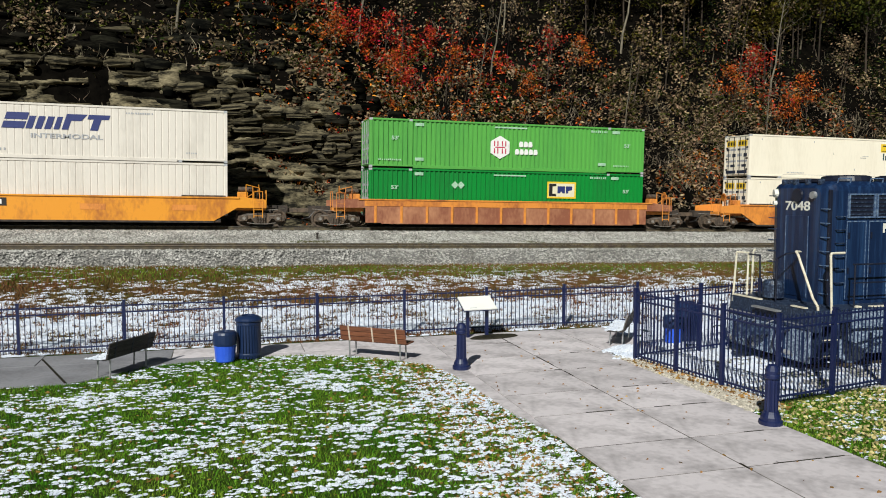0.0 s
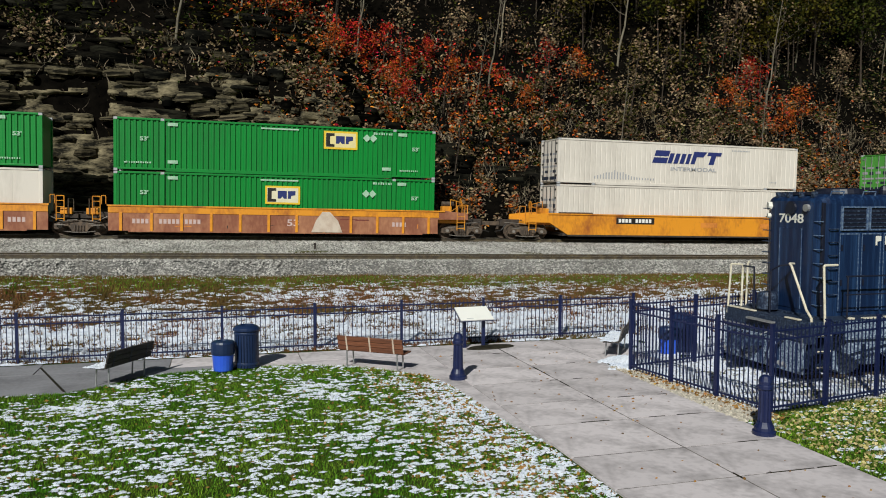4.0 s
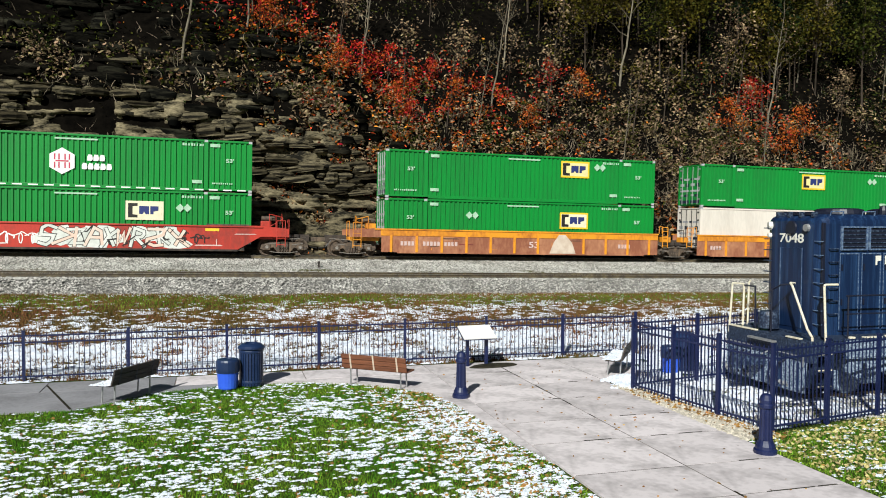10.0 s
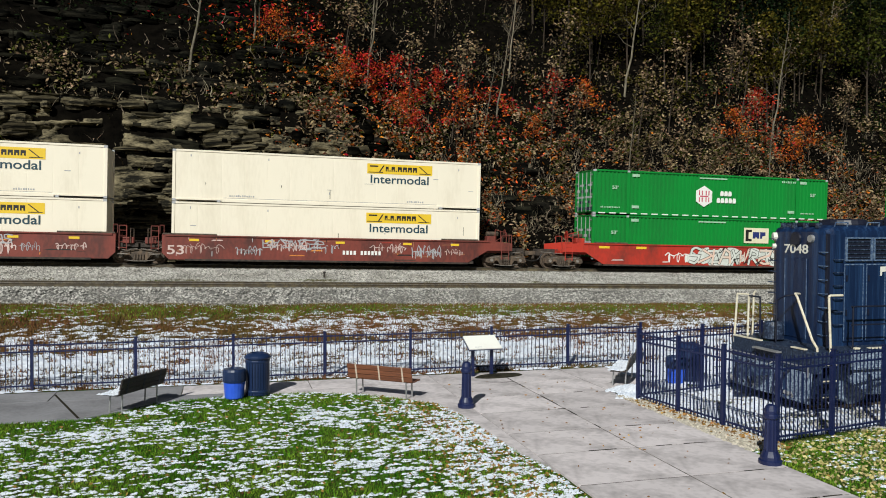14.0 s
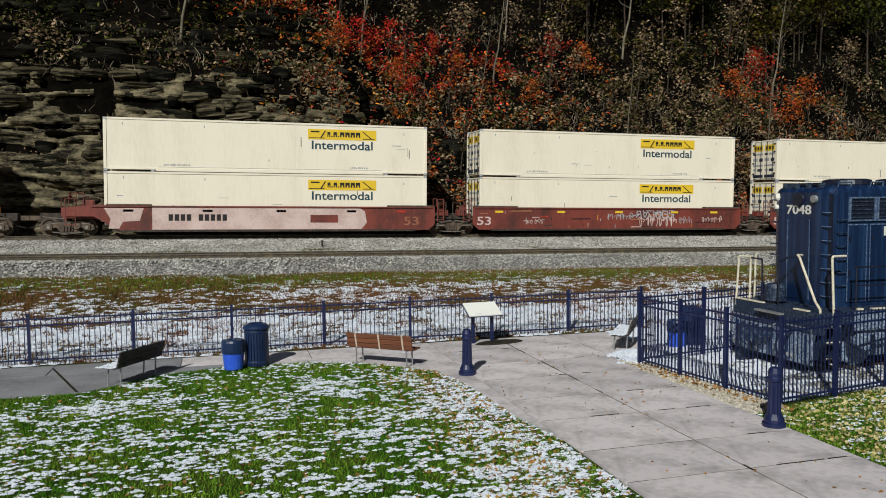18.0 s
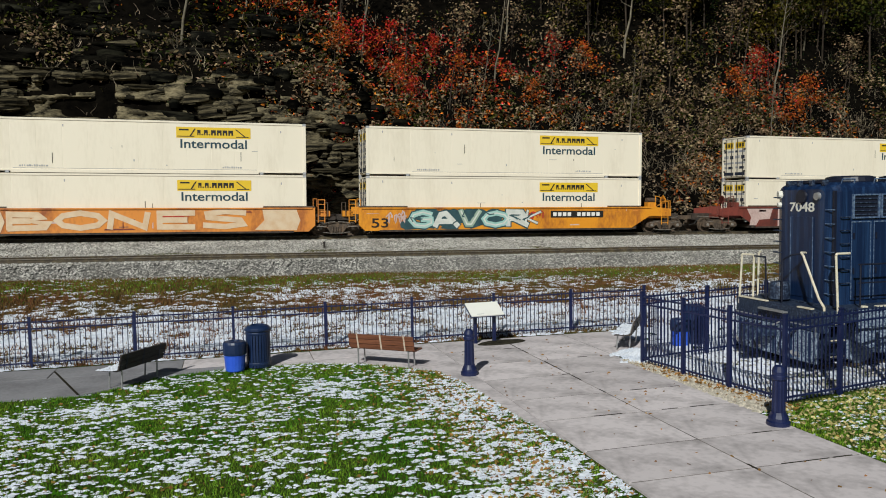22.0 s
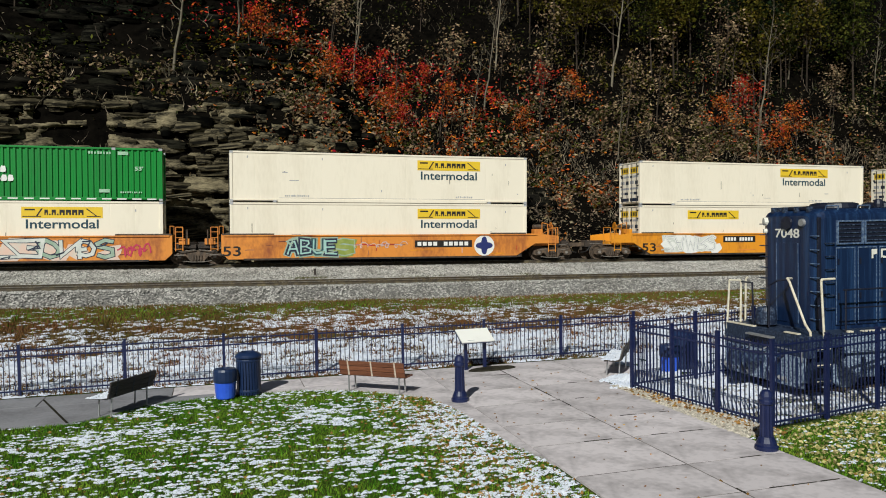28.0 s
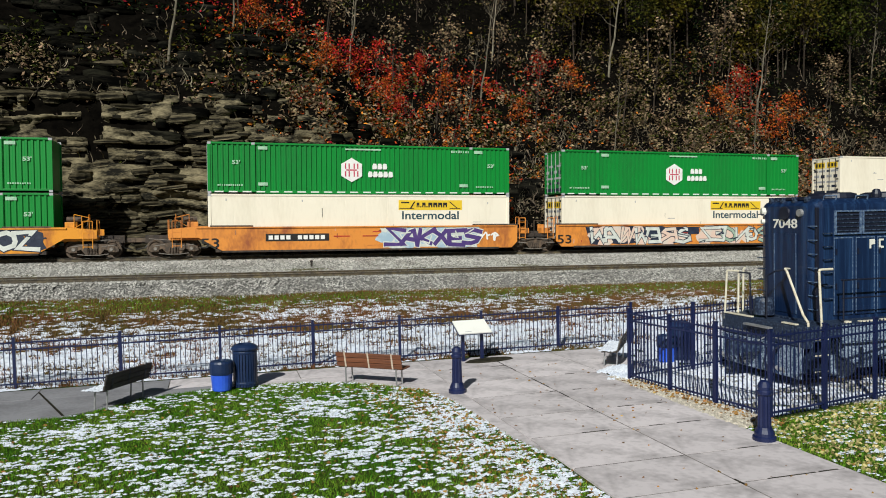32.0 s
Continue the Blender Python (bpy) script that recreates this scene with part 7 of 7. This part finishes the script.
for i, k in enumerate("HIJ"):
    c = car(k, "smooth", M_OXIDE, "oxide-red well car with grime and sprayed scrawl" if k != "J" else "oxide-red well car with a large primer-grey patch")
    plain(U0[k], 1)
    plain(U0[k], 0)
    car_words(c, "53", -0.2 if k != "J" else 15.6, 0.55, 0.85, 0.48, M_PALE if k != "J" else M_BROWN, "length mark on the side")
    for x in (0.9, 4.8, 8.6, 12.4, 15.2):
        car_mark(c, x, 1.26, x + 0.5, 1.38, M_SIGNY if k != "J" else M_RED, "reflector strip")
    if k == "J":
        car_mark(c, 2.3, 0.34, 12.6, 1.50, M_PALE, "large primer-grey overpainted patch")
        part("paint_patch", plate([(12.6, 0.34), (13.2, 0.34), (13.5, 0.7), (13.4, 1.3), (13.1, 1.5), (12.6, 1.5)], -1.441, -1.436), M_PALE, c, "rounded end of the grey patch")
        part("paint_patch", plate([(0.0, 1.45), (1.9, 1.45), (1.7, 0.8), (0.9, 0.75), (0.7, 0.4), (0.2, 0.4), (0.3, 0.9)], -1.441, -1.436), M_PALE, c, "pale overpainted patch")
        for q in range(10):
            if q != 4:
                part("number_bar", shared("dark_bar", lambda: cuboid(0, 0.22, -1.446, -1.4415, 0.80, 1.14)), M_INKK, c, "", pose(3.1 + q * 0.30, 0, 0))
        car_mark(c, 10.4, 0.70, 11.9, 1.12, M_OXIDE, "small oxide-red plate", -1.443)
    else:
        for q, (a, b, z0, z1) in enumerate(((0.4, 2.6, 0.6, 1.2), (3.2, 4.6, 0.55, 1.1), (5.0, 7.0, 0.8, 1.4), (7.0, 8.6, 0.7, 1.3), (10.6, 12.6, 0.8, 1.35), (12.8, 14.6, 0.5, 1.25), (14.8, 15.9, 0.7, 1.1)) if k == "H" else ((2.7, 4.0, 0.6, 0.95), (8.1, 9.8, 0.85, 1.3), (10.2, 12.8, 0.45, 1.25), (13.0, 13.9, 0.6, 1.1), (14.6, 16.0, 0.7, 1.1))):
            scribble(c, a, z0, b, z1, 110 + q + 20 * i, M_GREY if q % 2 else M_PALE, 4 + q % 3, 0.012 + 0.005 * (q % 3))
        if k == "H":
            for q in range(11):
                if q != 4:
                    part("number_bar", shared("white_bar", lambda: cuboid(0, 0.13, -1.446, -1.4415, 0, 0.22)), M_SIGNW, c, "", pose(9.0 + q * 0.2, 0, 0.66))
        tag_art(c, (4.6 if k == "H" else 10.0), 0.95, (8.0 if k == "H" else 12.6), 1.46, 140 + i, "RAZMKES", (M_GREY,), None, 0.13, None, None, 1.0)
        grime(c, 70 + i, (M_BROWN, M_RED, M_PALE, M_DARKSTEEL))
        grime(c, 76 + i, (M_ORANGE, M_GREY, M_BROWN, M_INKK))
for i, k in enumerate("KLM"):
    c = car(k, "smooth", M_YELLOW if k != "L" else M_ORANGE, OCHRE)
    plain(U0[k], 1)
    container("smooth", M_WHITE, JB["label"], "panel_low" if k == "M" else "panel", U0[k], 0)
    car_words(c, "53", {"K": 0.25, "L": -0.42, "M": 0.1}[k], 0.46, 0.95, 0.52, M_INKK, "dark length mark")
    if k == "K":
        tag_art(c, 2.3, 0.34, 9.4, 1.50, 31, "GAVOR", (M_TEAL, M_SPRAYW, M_SAGE), M_INKT, 0.30, None, M_INKT, 0.35, M_SPRAYW)
        tag_art(c, 9.1, 0.5, 10.3, 1.45, 32, "K", (M_SPRAYW,), M_INKT, 0.16, None, None, 1.0)
        scribble(c, 1.1, 0.7, 2.2, 1.4, 33, M_PALE, 3, 0.03)
        scribble(c, 9.6, 0.9, 10.6, 1.4, 34, M_RED, 2, 0.03)
        grime(c, 80, (M_ORANGE, M_BROWN, M_PALE))
        car_number(c, 10.95, 0.96)
    elif k == "L":
        # broad cream letter-like shapes along the whole side
        tag_art(c, 1.9, 0.34, 13.6, 1.52, 37, "BONES", (M_SPRAYC,), None, 0.29)
        for a, b in ((0.7, 2.0), (14.2, 16.4)):
            part("paint_patch", plate([(a, 0.4), (b, 0.36), (b + 0.2, 0.9), (b, 1.48), (a + 0.4, 1.48), (a + 0.5, 0.9)], -1.441, -1.436), M_SPRAYC, c, "cream sprayed patch")
        scribble(c, 9.6, 0.9, 10.8, 1.3, 38, M_RED, 2, 0.05)
        grime(c, 81, (M_BROWN, M_PALE, M_OXIDE))
    else:
        car_number(c, 5.9, 1.0, 2.4)
        tag_art(c, 10.25, 0.36, 16.6, 1.50, 36, "JEGUSLOVES", (M_INKN,), M_TEALP, 0.19, M_SPRAYW, None, 0.12)
        tag_art(c, 1.6, 0.42, 5.4, 1.46, 35, "ZAMRS", (M_SIGNW,), M_SPRAYW, 0.16, M_SPRAYW, M_SIGNW, 1.0, M_GREY)
        grime(c, 82, (M_ORANGE, M_BROWN, M_PALE))
for i, k in enumerate("NOP"):
    c = car(k, "smooth", M_ORANGE, "orange well car with sprayed tags along its side")
    if k == "N":
        plain(U0[k], 1)
        plain(U0[k], 0)
        tag_art(c, 2.9, 0.34, 5.6, 1.48, 41, "ABUE", (M_INKN, M_INKN, M_INKT, M_INKN), M_SAGE, 0.3, None, None, 0.3, M_TEAL)
        tag_art(c, 5.4, 0.4, 6.5, 1.48, 42, "S", (M_MOSS,), M_SAGE, 0.26, None, M_MOSS, 0.6)
        scribble(c, 6.7, 0.8, 9.4, 1.2, 47, M_PALE, 4, 0.02)
        car_number(c, 10.1, 0.84)
        disc = plate([(14.25 + 0.62 * math.cos(t), 0.92 + 0.6 * math.sin(t)) for t in np.linspace(0, 6.1, 20)], -1.442, -1.436)
        part("round_badge", disc, M_SIGNW, c, "round white badge")
        part("badge_scroll", plate([(14.25 + 0.4 * math.cos(t) * (1 + 0.3 * math.cos(4 * t)), 0.92 + 0.4 * math.sin(t) * (1 + 0.3 * math.cos(4 * t))) for t in np.linspace(0, 6.1, 40)], -1.447, -1.4425), M_INKB, c, "dark blue scroll")
    else:
        container("ribbed", M_GREEN, HEX, "hex", U0[k], 1)
        plain(U0[k], 0)
        if k == "O":
            tag_art(c, 1.7, 0.36, 8.6, 1.46, 43, "MAMMERS", (M_SPRAYW, M_SPRAYW, M_PEACH), M_INKN, 0.21, M_INKN, M_PEACH, 1.0)
            tag_art(c, 9.3, 0.38, 14.6, 1.46, 44, "ZEONCS".replace("C", "G"), (M_SPRAYW, M_SPRAYW, M_SAGE), M_INKN, 0.19, None, M_PEACH, 1.0)
            car_mark(c, 8.55, 0.95, 9.35, 1.4, M_INKN, "dark sprayed patch", -1.448)
            scribble(c, 14.8, 0.5, 16.4, 1.2, 48, M_INKR, 3, 0.03)
        else:
            car_number(c, 2.95, 0.79)
            tag_art(c, 9.4, 0.32, 14.8, 1.50, 45, "ZAKXES", (M_VIOLET,), M_SPRAYW, 0.24, M_SPRAYW, M_TEALP, 1.1)
            scribble(c, 15.0, 0.7, 16.2, 1.3, 49, M_SIGNW, 3, 0.04)
    car_words(c, "53", -0.38, 0.46, 0.92, 0.52, M_INKK, "dark length mark")
    grime(c, 90 + i, (M_YELLOW, M_BROWN, M_RED, M_PALE, M_OXIDE))
    for x in (6.6, 8.2):
        car_mark(c, x, 1.0, x + 0.9, 1.06, M_RED, "thin red marking")
c = car("Q", "smooth", M_YELLOW, OCHRE)
container("ribbed", M_GREEN, GREEN, "square_mid", U0["Q"], 1)
container("ribbed", M_GREEN, GREEN, "square", U0["Q"], 0)
tag_art(c, 13.2, 0.36, 16.2, 1.46, 51, "KOZ", (M_SPRAYW,), M_INKN, 0.24, None, M_INKN, 1.0)


def travelled(t):
    """Metres that the train has gone after t seconds; it gathers speed slowly."""
    return 8.97276 * t + 0.10441 * t * t / 32 + 0.29042 * t ** 3 / 1024


def motions():
    tilt = math.degrees(math.atan(GRADE))
    s, c = math.sin(radians(tilt)), math.cos(radians(tilt))
    times = [i * 1.0 for i in range(33)]
    for ob, off, h in RIDERS:
        walk(ob, [(t, pose(off + travelled(t) + h * s, TRACK_Y, RAIL_Z - GRADE * (off + travelled(t)) + h * c, 0, tilt, 0)) for t in times])
    for ob, dx in WHEELSETS:
        walk(ob, [(i / 15, pose(dx, 0, 0.455, 0, math.degrees(travelled(i / 15) / 0.455), 0)) for i in range(481)])


motions()
